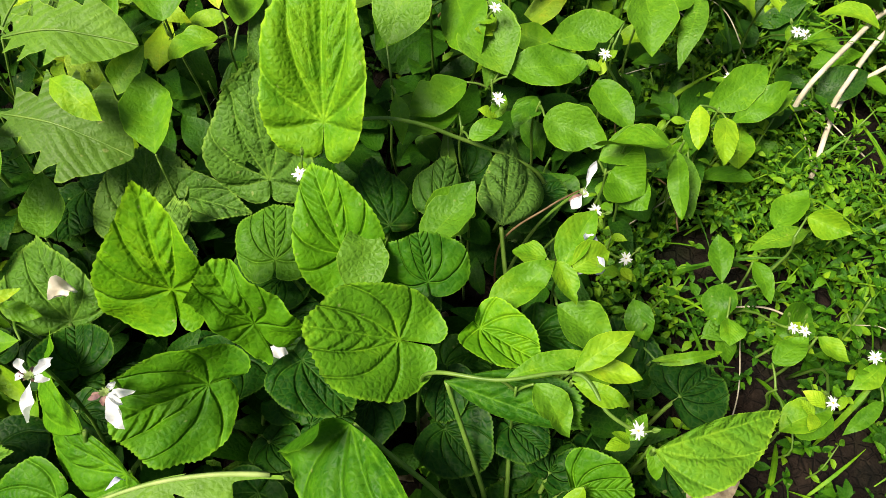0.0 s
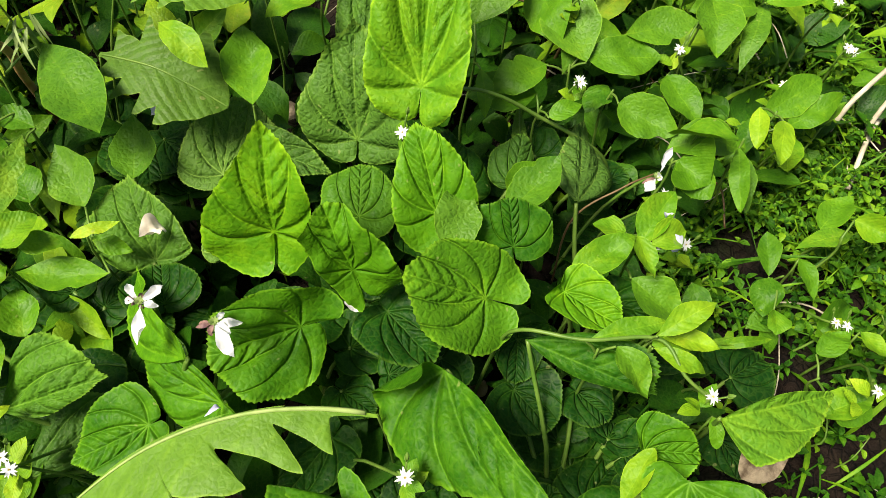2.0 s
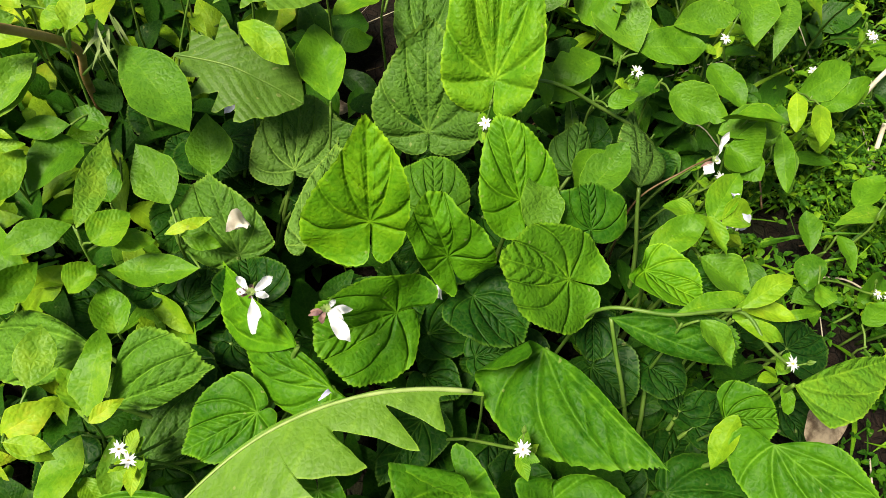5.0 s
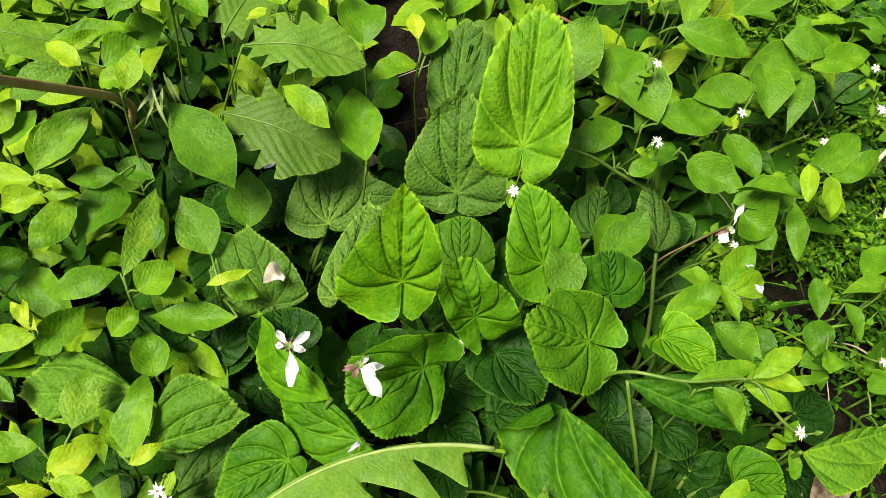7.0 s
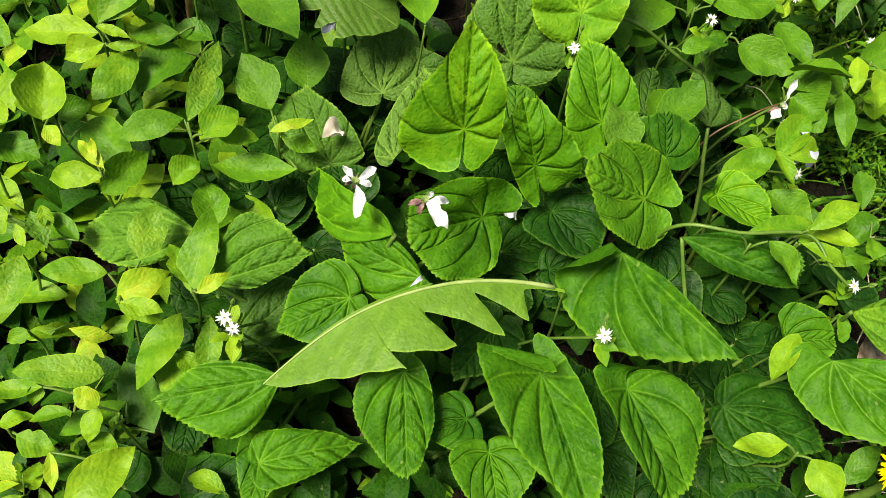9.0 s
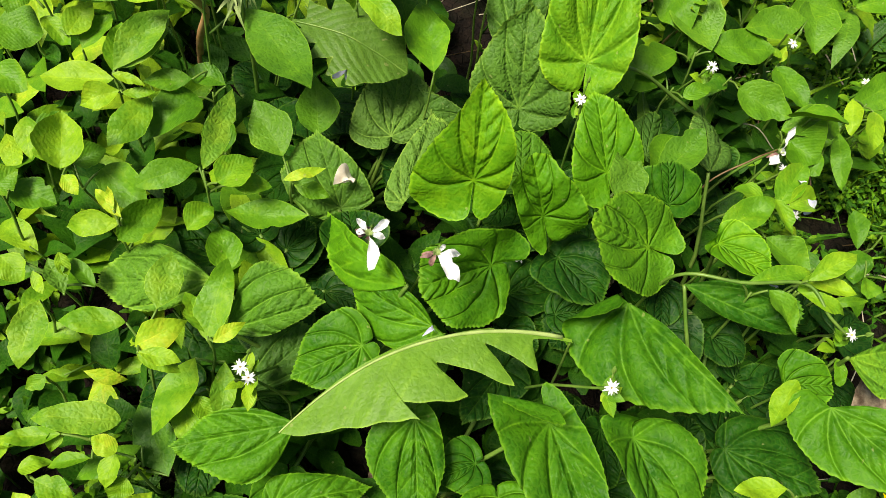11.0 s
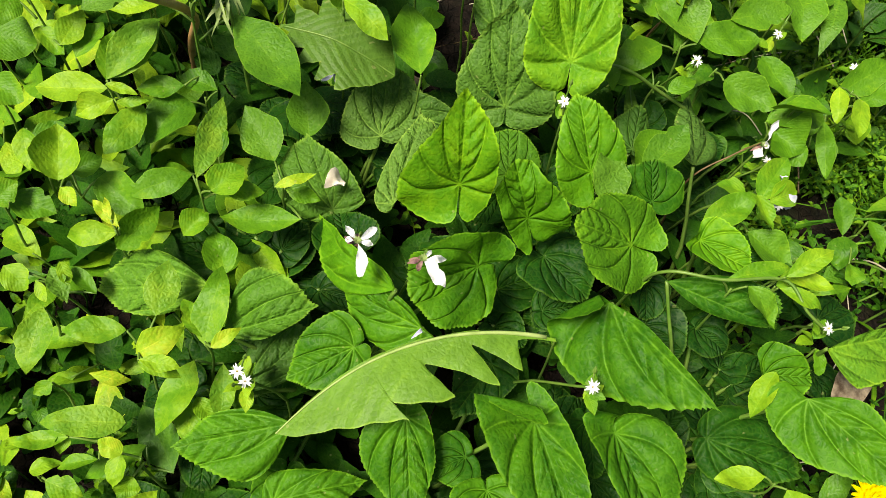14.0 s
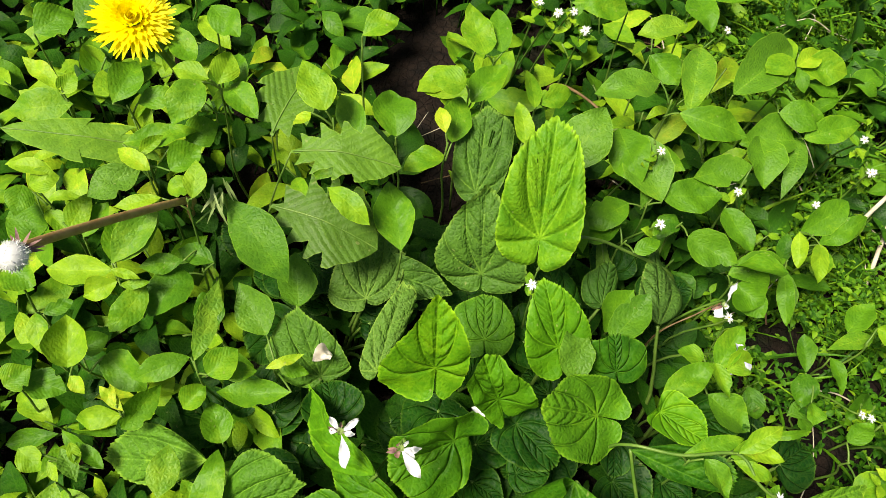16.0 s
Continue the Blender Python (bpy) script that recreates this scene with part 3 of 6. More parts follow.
leaf(violet, "V", (-0.2300, 0.1012, 0.0940), (-0.2962, 0.1016, 0.0740), ((-0.2595, 0.0889, 0.0760), (-0.2708, 0.1210, 0.0880)), 0, 0.52, lobe=(0.03, 0.03), dull=0.45, rib=0.06, keen=1.0)
leaf(violet, "V", (-0.183, 0.020, 0.046), (-0.188, -0.013, 0.044), (-0.112, -0.059, 0.992), 0.028, 0.41)
violet = thing("violet_plant", (0.030, 0.060, 0.0), "violet plant with long drooping pointed green leaves", "violet", "violets in the weed patch")
leaf(violet, "V", (0.0034, 0.1176, 0.1120), (0.0599, 0.0985, 0.1080), ((0.0534, 0.1177, 0.1170), (0.0284, 0.1053, 0.1040)), 0, 0.31, lobe=(0.05, 0.06), keen=0.9)
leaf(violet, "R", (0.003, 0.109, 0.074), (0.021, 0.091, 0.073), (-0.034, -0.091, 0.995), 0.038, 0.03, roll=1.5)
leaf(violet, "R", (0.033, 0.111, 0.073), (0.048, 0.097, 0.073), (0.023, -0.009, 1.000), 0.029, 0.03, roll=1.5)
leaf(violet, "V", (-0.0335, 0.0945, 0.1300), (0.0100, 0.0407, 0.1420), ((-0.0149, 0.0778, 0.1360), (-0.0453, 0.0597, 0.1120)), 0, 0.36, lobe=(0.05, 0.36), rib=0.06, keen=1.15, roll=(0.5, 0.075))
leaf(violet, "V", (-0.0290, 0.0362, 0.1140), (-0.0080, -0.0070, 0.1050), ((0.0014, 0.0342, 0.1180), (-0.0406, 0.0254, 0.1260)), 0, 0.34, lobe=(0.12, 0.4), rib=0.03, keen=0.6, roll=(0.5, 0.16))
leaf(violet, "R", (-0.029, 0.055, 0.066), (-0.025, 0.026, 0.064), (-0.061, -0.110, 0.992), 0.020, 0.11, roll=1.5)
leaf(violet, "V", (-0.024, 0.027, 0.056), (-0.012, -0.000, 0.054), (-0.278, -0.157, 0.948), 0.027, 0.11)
leaf(violet, "V", (0.0333, 0.0493, 0.0720), (0.0836, 0.0340, 0.0700), ((0.0688, 0.0647, 0.0740), (0.0431, 0.0266, 0.0660)), 0, 0.16, lobe=(0.1, 0.1), rib=0.06, ruffle=0.03)
leaf(violet, "V", (0.0706, 0.0623, 0.1080), (0.1090, 0.0240, 0.1110), ((0.0979, 0.0565, 0.1160), (0.0624, 0.0393, 0.0980)), 0, 0.41, lobe=(0.05, 0.3), rib=0.04, keen=0.85)
violet = thing("violet_plant", (-0.105, 0.030, 0.0), "violet plant with rolled bright green heart leaves", "violet", "violets in the weed patch")
leaf(violet, "V", (-0.0665, 0.0390, 0.1150), (-0.0450, -0.0180, 0.1120), ((-0.0487, 0.0252, 0.1240), (-0.0936, 0.0326, 0.1250)), 0, 0.40, lobe=(0.3, 0.5), rib=0.05, keen=0.8, roll=(0.5, 0.1))
leaf(violet, "V", (-0.1246, 0.0413, 0.0950), (-0.1180, -0.0010, 0.0750), ((-0.1094, 0.0276, 0.0860), (-0.1451, 0.0268, 0.0860)), 0, 0.41, lobe=(0.15, 0.12), rib=0.06, keen=0.8)
leaf(violet, "V", (-0.185, 0.004, 0.062), (-0.140, 0.018, 0.062), (0.011, -0.076, 0.997), 0.027, 0.40, fold=0.25, lobe=0.1)
leaf(violet, "V", (-0.093, 0.030, 0.073), (-0.111, 0.021, 0.071), (-0.059, -0.076, 0.995), 0.029, 0.33)
leaf(violet, "V", (-0.083, 0.013, 0.081), (-0.077, -0.014, 0.079), (0.024, -0.066, 0.998), 0.038, 0.39, fold=0.2)
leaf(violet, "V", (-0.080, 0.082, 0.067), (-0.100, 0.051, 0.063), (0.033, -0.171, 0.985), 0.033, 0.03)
violet = thing("violet_plant", (-0.085, 0.270, 0.0), "violet plant with puckered grey-green leaves, one with a hole", "violet", "violets in the weed patch")
leaf(violet, "V", (-0.0522, 0.2281, 0.1450), (-0.0508, 0.2782, 0.1960), ((-0.0801, 0.2279, 0.1570), (-0.0320, 0.2284, 0.1700)), 0, 0.62, lobe=(0.25, 0.27), rib=0.085, keen=0.62, dull=0.12)
leaf(violet, "V", (-0.0821, 0.2197, 0.1110), (-0.0860, 0.2534, 0.1600), ((-0.1116, 0.2222, 0.1220), (-0.0565, 0.2145, 0.1230)), 0, 0.37, lobe=(0.2, 0.2), rib=0.05, ruffle=0.045, dull=0.55, keen=1.0, hole=(0.12, 0.13, 0.03))
leaf(violet, "V", (-0.0860, 0.2836, 0.1050), (-0.0818, 0.3366, 0.1310), ((-0.1029, 0.3065, 0.1160), (-0.0630, 0.3188, 0.1220)), 0, 0.30, lobe=(0.1, 0.1), rib=0.05, ruffle=0.045, dull=0.5, keen=0.8, hole=(0.66, -0.09, 0.038))
violet = thing("violet_plant", (0.100, 0.100, 0.0), "violet plant with wide pale green pointed leaves", "violet", "violets in the weed patch")
leaf(violet, "R", (0.057, 0.078, 0.095), (0.080, 0.077, 0.099), (-0.188, -0.216, 0.958), 0.032, 0.46, fold=0.4, roll=0.12)
leaf(violet, "V", (0.0898, 0.0918, 0.1040), (0.1504, 0.1118, 0.0920), ((0.1180, 0.1054, 0.1030), (0.1060, 0.0737, 0.0970)), 0, 0.55, lobe=(0.02, 0.02), dull=0.3, keen=0.9, rib=0.025)
violet = thing("violet_plant", (-0.165, 0.200, 0.0), "violet plant with dull blue-green heart-shaped leaves", "violet", "violets in the weed patch")
leaf(violet, "V", (-0.1516, 0.2101, 0.0860), (-0.1511, 0.2511, 0.1010), ((-0.1761, 0.2137, 0.0860), (-0.1292, 0.2386, 0.0920)), 0, 0.42, lobe=(0.22, 0.08), rib=0.06, dull=0.8, keen=0.75)
leaf(violet, "V", (-0.138, 0.229, 0.086), (-0.097, 0.219, 0.084), (-0.048, -0.315, 0.948), 0.027, 0.30, fold=0.3, dull=0.5)
leaf(violet, "V", (-0.1402, 0.1597, 0.0940), (-0.1289, 0.2162, 0.1030), ((-0.1507, 0.1671, 0.0960), (-0.1201, 0.2065, 0.0990)), 0, 0.44, lobe=(0.1, 0.05), rib=0.05, dull=0.8)
leaf(violet, "V", (-0.1085, 0.1475, 0.1363), (-0.1112, 0.1650, 0.1860), ((-0.1385, 0.1368, 0.1320), (-0.0912, 0.1479, 0.1560)), 0, 0.61, lobe=(0.40, 0.36), rib=0.04, keen=1.0)
leaf(violet, "V", (-0.1736, 0.1567, 0.0860), (-0.1919, 0.1922, 0.1060), ((-0.2063, 0.1664, 0.0960), (-0.1565, 0.1621, 0.0940)), 0, 0.37, lobe=(0.1, 0.1), dull=0.45)
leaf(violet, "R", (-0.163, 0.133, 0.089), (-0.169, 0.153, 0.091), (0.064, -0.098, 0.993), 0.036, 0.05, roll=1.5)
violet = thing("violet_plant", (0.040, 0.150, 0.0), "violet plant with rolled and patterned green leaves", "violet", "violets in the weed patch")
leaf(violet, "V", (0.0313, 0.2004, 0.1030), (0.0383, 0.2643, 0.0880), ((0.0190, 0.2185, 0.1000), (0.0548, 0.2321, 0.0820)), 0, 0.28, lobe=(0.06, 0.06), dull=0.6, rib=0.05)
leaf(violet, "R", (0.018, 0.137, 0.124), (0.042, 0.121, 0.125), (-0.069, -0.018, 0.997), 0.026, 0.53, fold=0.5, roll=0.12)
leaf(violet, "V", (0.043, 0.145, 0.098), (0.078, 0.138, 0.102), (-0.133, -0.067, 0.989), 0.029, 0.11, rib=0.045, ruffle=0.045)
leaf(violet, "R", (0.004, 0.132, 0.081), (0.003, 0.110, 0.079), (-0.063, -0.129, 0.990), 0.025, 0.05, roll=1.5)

# ---- dandelion leaves ----
dandelion = thing("dandelion_plant", (-0.050, 0.080, 0.0), "dandelion with one long jagged grey-green leaf lying over violets", "dandelion", "dandelions")
leaf(dandelion, "D", (-0.058, 0.077, 0.121), (-0.184, 0.027, 0.102), (-0.046, -0.250, 0.967), 0.032, 0.46, lobes=DEEP, slack=0.06, bow=-0.53, stem=(-0.050, 0.080, 0.02))
dandelion = thing("dandelion_plant", (-0.235, 0.262, 0.0), "dandelion with broad dull green jagged leaves", "dandelion", "dandelions")
leaf(dandelion, "D", (-0.212, 0.247, 0.128), (-0.146, 0.227, 0.122), (-0.05, -0.20, 0.98), 0.030, 0.26, lobes=RAGGED, slack=0.9, stem=(-0.235, 0.262, 0.02))
leaf(dandelion, "D", (-0.200, 0.265, 0.160), (-0.136, 0.259, 0.165), (0.03, -0.25, 0.97), 0.020, 0.42, lobes=RAGGED, slack=0.9, stem=(-0.235, 0.262, 0.02))
leaf(dandelion, "D", (-0.217, 0.290, 0.140), (-0.196, 0.343, 0.150), (0.0, -0.25, 0.97), 0.024, 0.40, lobes=MILD, slack=0.9, stem=(-0.225, 0.315, 0.02))
dandelion = thing("dandelion_plant", (-0.265, 0.285, 0.0), "dandelion with a long pale jagged leaf", "dandelion", "dandelions")
leaf(dandelion, "D", (-0.278, 0.283, 0.128), (-0.376, 0.278, 0.141), (0.141, -0.205, 0.969), 0.019, 0.52, lobes=MILD, stem=(-0.265, 0.285, 0.02))
dandelion = thing("dandelion_plant", (-0.225, 0.315, 0.0), "dandelion with a jagged leaf beside bare soil", "dandelion", "dandelions")
leaf(dandelion, "D", (-0.223, 0.321, 0.099), (-0.210, 0.377, 0.111), (0.002, -0.219, 0.976), 0.014, 0.36, lobes=BLUNT, stem=(-0.225, 0.315, 0.02))
dandelion = thing("dandelion_plant", (0.013, 0.200, 0.0), "dandelion with a narrow strap leaf and pale midrib", "dandelion", "dandelions")
leaf(dandelion, "D", (0.012, 0.206, 0.069), (0.004, 0.281, 0.081), (-0.008, -0.156, 0.988), 0.008, 0.40, lobes=BLUNT, stem=(0.013, 0.200, 0.02))

# ---- leafy shoots with smooth oval leaves ----
shoot = leafy_stem((-0.373, 0.346), 0.150, "fresh green leafy shoot with smooth oval leaves")
leaf(shoot, "O", (-0.373, 0.346, 0.150), (-0.353, 0.366, 0.152), (0.469, -0.146, 0.871), 0.025, 0.50, stem=(-0.373, 0.346, 0.140))
shoot = leafy_stem((-0.370, 0.233), 0.112, "fresh green leafy shoot with smooth oval leaves")
leaf(shoot, "O", (-0.370, 0.233, 0.112), (-0.346, 0.232, 0.108), (-0.062, -0.254, 0.965), 0.026, 0.50, stem=(-0.370, 0.233, 0.104))
shoot = leafy_stem((-0.362, 0.201), 0.112, "fresh green leafy shoot with smooth oval leaves")
leaf(shoot, "O", (-0.362, 0.201, 0.112), (-0.341, 0.192, 0.108), (0.025, -0.328, 0.944), 0.019, 0.60, stem=(-0.362, 0.201, 0.104))
shoot = leafy_stem((-0.343, 0.302), 0.150, "yellow-green leafy shoot with smooth oval leaves")
leaf(shoot, "O", (-0.344, 0.303, 0.150), (-0.372, 0.323, 0.152), (0.403, -0.267, 0.875), 0.011, 0.80, stem=(-0.343, 0.302, 0.140))
leaf(shoot, "O", (-0.345, 0.302, 0.148), (-0.339, 0.316, 0.152), (0.374, -0.393, 0.840), 0.012, 0.66, stem=(-0.343, 0.302, 0.138))
leaf(shoot, "O", (-0.340, 0.301, 0.140), (-0.378, 0.294, 0.138), (0.292, -0.347, 0.891), 0.024, 0.62, stem=(-0.343, 0.302, 0.130))
shoot = leafy_stem((-0.340, 0.136), 0.104, "fresh green leafy shoot with smooth oval leaves")
leaf(shoot, "O", (-0.343, 0.132, 0.104), (-0.331, 0.144, 0.106), (0.059, -0.329, 0.942), 0.017, 0.62, stem=(-0.340, 0.136, 0.097))
leaf(shoot, "O", (-0.337, 0.140, 0.096), (-0.314, 0.135, 0.092), (0.338, -0.197, 0.920), 0.018, 0.45, stem=(-0.340, 0.136, 0.089))
shoot = leafy_stem((-0.337, 0.177), 0.110, "fresh green leafy shoot with smooth oval leaves")
leaf(shoot, "O", (-0.336, 0.174, 0.110), (-0.328, 0.152, 0.104), (0.158, -0.091, 0.983), 0.012, 0.68, stem=(-0.337, 0.177, 0.102))
leaf(shoot, "O", (-0.339, 0.180, 0.095), (-0.324, 0.190, 0.095), (0.438, -0.162, 0.884), 0.010, 0.45, stem=(-0.337, 0.177, 0.088))
shoot = leafy_stem((-0.343, 0.238), 0.148, "fresh green leafy shoot with smooth oval leaves")
leaf(shoot, "O", (-0.334, 0.245, 0.148), (-0.359, 0.247, 0.148), (0.175, -0.107, 0.979), 0.010, 0.72, stem=(-0.343, 0.238, 0.138))
leaf(shoot, "O", (-0.346, 0.238, 0.144), (-0.330, 0.244, 0.146), (0.396, -0.233, 0.888), 0.016, 0.66, stem=(-0.343, 0.238, 0.134))
leaf(shoot, "O", (-0.356, 0.245, 0.132), (-0.357, 0.226, 0.128), (0.335, -0.388, 0.859), 0.016, 0.50, stem=(-0.343, 0.238, 0.123))
leaf(shoot, "O", (-0.346, 0.238, 0.116), (-0.328, 0.224, 0.113), (0.420, -0.130, 0.898), 0.011, 0.60, stem=(-0.343, 0.238, 0.108))
leaf(shoot, "O", (-0.330, 0.227, 0.116), (-0.322, 0.250, 0.122), (0.330, -0.142, 0.933), 0.015, 0.64, stem=(-0.343, 0.238, 0.108))
shoot = leafy_stem((-0.305, 0.097), 0.096, "fresh green leafy shoot with smooth oval leaves")
leaf(shoot, "O", (-0.329, 0.101, 0.096), (-0.315, 0.091, 0.092), (0.048, -0.059, 0.997), 0.014, 0.66, stem=(-0.305, 0.097, 0.089))
leaf(shoot, "O", (-0.303, 0.106, 0.096), (-0.297, 0.095, 0.092), (0.416, -0.241, 0.877), 0.007, 0.66, stem=(-0.305, 0.097, 0.089))
leaf(shoot, "O", (-0.313, 0.096, 0.093), (-0.306, 0.086, 0.090), (-0.016, -0.385, 0.923), 0.006, 0.74, stem=(-0.305, 0.097, 0.086))
leaf(shoot, "O", (-0.296, 0.087, 0.090), (-0.308, 0.103, 0.093), (0.396, -0.176, 0.901), 0.010, 0.50, dull=0.4, stem=(-0.305, 0.097, 0.084))
leaf(shoot, "O", (-0.286, 0.096, 0.084), (-0.304, 0.109, 0.086), (0.376, -0.148, 0.915), 0.008, 0.46, stem=(-0.305, 0.097, 0.078))
shoot = leafy_stem((-0.324, 0.226), 0.108, "fresh green leafy shoot with smooth oval leaves")
leaf(shoot, "O", (-0.324, 0.226, 0.108), (-0.313, 0.249, 0.112), (-0.105, -0.423, 0.900), 0.016, 0.55, stem=(-0.324, 0.226, 0.100))
shoot = leafy_stem((-0.307, 0.302), 0.148, "fresh green leafy shoot with smooth oval leaves")
leaf(shoot, "O", (-0.313, 0.298, 0.148), (-0.304, 0.329, 0.154), (0.382, -0.188, 0.905), 0.021, 0.55, stem=(-0.307, 0.302, 0.138))
leaf(shoot, "O", (-0.302, 0.306, 0.140), (-0.277, 0.316, 0.140), (0.131, -0.300, 0.945), 0.015, 0.56, stem=(-0.307, 0.302, 0.130))
shoot = leafy_stem((-0.312, 0.088), 0.078, "fresh green leafy shoot with smooth oval leaves")
leaf(shoot, "O", (-0.312, 0.088, 0.078), (-0.314, 0.055, 0.070), (0.254, -0.049, 0.966), 0.018, 0.60, dull=0.2, stem=(-0.312, 0.088, 0.073))
shoot = leafy_stem((-0.306, 0.148), 0.118, "fresh green leafy shoot with smooth oval leaves")
leaf(shoot, "O", (-0.304, 0.136, 0.118), (-0.295, 0.128, 0.114), (0.100, -0.162, 0.982), 0.008, 0.82, stem=(-0.306, 0.148, 0.110))
leaf(shoot, "O", (-0.308, 0.142, 0.114), (-0.312, 0.168, 0.126), (0.208, -0.359, 0.910), 0.023, 0.66, stem=(-0.306, 0.148, 0.106))
leaf(shoot, "O", (-0.308, 0.148, 0.112), (-0.327, 0.156, 0.108), (0.403, -0.229, 0.886), 0.011, 0.62, stem=(-0.306, 0.148, 0.104))
leaf(shoot, "O", (-0.297, 0.157, 0.096), (-0.271, 0.139, 0.092), (0.100, -0.382, 0.919), 0.021, 0.52, stem=(-0.306, 0.148, 0.089))
leaf(shoot, "O", (-0.312, 0.159, 0.095), (-0.298, 0.169, 0.096), (0.238, -0.360, 0.902), 0.015, 0.50, stem=(-0.306, 0.148, 0.088))
shoot = leafy_stem((-0.298, 0.009), 0.064, "fresh green leafy shoot with smooth oval leaves")
leaf(shoot, "O", (-0.301, 0.010, 0.064), (-0.287, 0.015, 0.064), (0.008, 0.037, 0.999), 0.009, 0.66, stem=(-0.298, 0.009, 0.060))
leaf(shoot, "O", (-0.294, 0.007, 0.060), (-0.275, 0.001, 0.058), (0.150, -0.271, 0.951), 0.012, 0.60, stem=(-0.298, 0.009, 0.056))
shoot = leafy_stem((-0.297, 0.201), 0.122, "yellow-green leafy shoot with smooth oval leaves")
leaf(shoot, "O", (-0.297, 0.199, 0.122), (-0.280, 0.196, 0.120), (-0.009, -0.145, 0.989), 0.006, 0.74, stem=(-0.297, 0.201, 0.113))
leaf(shoot, "O", (-0.299, 0.205, 0.118), (-0.276, 0.240, 0.130), (0.131, -0.422, 0.897), 0.019, 0.60, dull=0.2, stem=(-0.297, 0.201, 0.110))
leaf(shoot, "O", (-0.297, 0.206, 0.118), (-0.277, 0.241, 0.128), (0.387, -0.205, 0.899), 0.020, 0.62, dull=0.2, stem=(-0.297, 0.201, 0.110))
leaf(shoot, "O", (-0.292, 0.193, 0.115), (-0.276, 0.197, 0.114), (0.301, -0.415, 0.859), 0.006, 0.60, stem=(-0.297, 0.201, 0.107))
leaf(shoot, "O", (-0.300, 0.204, 0.112), (-0.339, 0.202, 0.110), (0.198, -0.399, 0.895), 0.018, 0.74, stem=(-0.297, 0.201, 0.104))
shoot = leafy_stem((-0.296, 0.049), 0.080, "fresh green leafy shoot with smooth oval leaves")
leaf(shoot, "O", (-0.296, 0.049, 0.080), (-0.304, 0.043, 0.078), (0.033, -0.279, 0.960), 0.008, 0.60, stem=(-0.296, 0.049, 0.074))
shoot = leafy_stem((-0.293, 0.202), 0.112, "fresh green leafy shoot with smooth oval leaves")
leaf(shoot, "O", (-0.295, 0.197, 0.112), (-0.314, 0.187, 0.108), (-0.018, -0.458, 0.889), 0.015, 0.72, stem=(-0.293, 0.202, 0.104))
leaf(shoot, "O", (-0.303, 0.211, 0.110), (-0.305, 0.241, 0.116), (0.297, -0.425, 0.855), 0.015, 0.50, stem=(-0.293, 0.202, 0.102))
leaf(shoot, "O", (-0.281, 0.199, 0.106), (-0.297, 0.170, 0.099), (0.341, -0.166, 0.925), 0.018, 0.60, stem=(-0.293, 0.202, 0.099))
shoot = leafy_stem((-0.287, 0.351), 0.165, "fresh green leafy shoot with smooth oval leaves")
leaf(shoot, "O", (-0.287, 0.351, 0.165), (-0.267, 0.325, 0.158), (0.079, -0.380, 0.922), 0.017, 0.58, stem=(-0.287, 0.351, 0.153))
shoot = leafy_stem((-0.270, 0.024), 0.078, "yellow-green leafy shoot with smooth oval leaves")
leaf(shoot, "O", (-0.282, 0.024, 0.078), (-0.308, 0.020, 0.076), (0.314, -0.164, 0.935), 0.009, 0.66, stem=(-0.270, 0.024, 0.073))
leaf(shoot, "O", (-0.256, 0.018, 0.078), (-0.267, 0.023, 0.082), (-0.004, -0.173, 0.985), 0.010, 0.82, stem=(-0.270, 0.024, 0.073))
leaf(shoot, "O", (-0.258, 0.033, 0.077), (-0.298, 0.030, 0.078), (-0.056, -0.135, 0.989), 0.016, 0.56, dull=0.2, stem=(-0.270, 0.024, 0.072))
leaf(shoot, "O", (-0.285, 0.026, 0.076), (-0.286, 0.017, 0.072), (0.403, -0.132, 0.906), 0.007, 0.62, stem=(-0.270, 0.024, 0.071))
leaf(shoot, "O", (-0.268, 0.016, 0.072), (-0.287, 0.011, 0.070), (0.015, 0.039, 0.999), 0.008, 0.62, stem=(-0.270, 0.024, 0.067))
shoot = leafy_stem((-0.287, 0.261), 0.148, "fresh green leafy shoot with smooth oval leaves")
leaf(shoot, "O", (-0.280, 0.252, 0.148), (-0.302, 0.265, 0.150), (0.180, -0.321, 0.930), 0.011, 0.78, stem=(-0.287, 0.261, 0.138))
leaf(shoot, "O", (-0.269, 0.253, 0.148), (-0.253, 0.269, 0.152), (-0.022, -0.289, 0.957), 0.018, 0.58, stem=(-0.287, 0.261, 0.138))
leaf(shoot, "O", (-0.290, 0.264, 0.146), (-0.278, 0.277, 0.148), (0.296, -0.345, 0.891), 0.008, 0.70, stem=(-0.287, 0.261, 0.136))
leaf(shoot, "O", (-0.302, 0.272, 0.144), (-0.260, 0.287, 0.146), (-0.141, -0.150, 0.979), 0.017, 0.58, stem=(-0.287, 0.261, 0.134))
leaf(shoot, "O", (-0.292, 0.263, 0.132), (-0.320, 0.243, 0.128), (0.350, -0.357, 0.866), 0.022, 0.50, dull=0.4, stem=(-0.287, 0.261, 0.123))
shoot = leafy_stem((-0.276, 0.120), 0.113, "yellow-green leafy shoot with smooth oval leaves")
leaf(shoot, "O", (-0.278, 0.123, 0.113), (-0.283, 0.134, 0.116), (-0.088, -0.367, 0.926), 0.004, 0.88, stem=(-0.276, 0.120, 0.105))
leaf(shoot, "O", (-0.274, 0.121, 0.110), (-0.289, 0.133, 0.114), (0.059, -0.237, 0.970), 0.007, 0.85, stem=(-0.276, 0.120, 0.102))
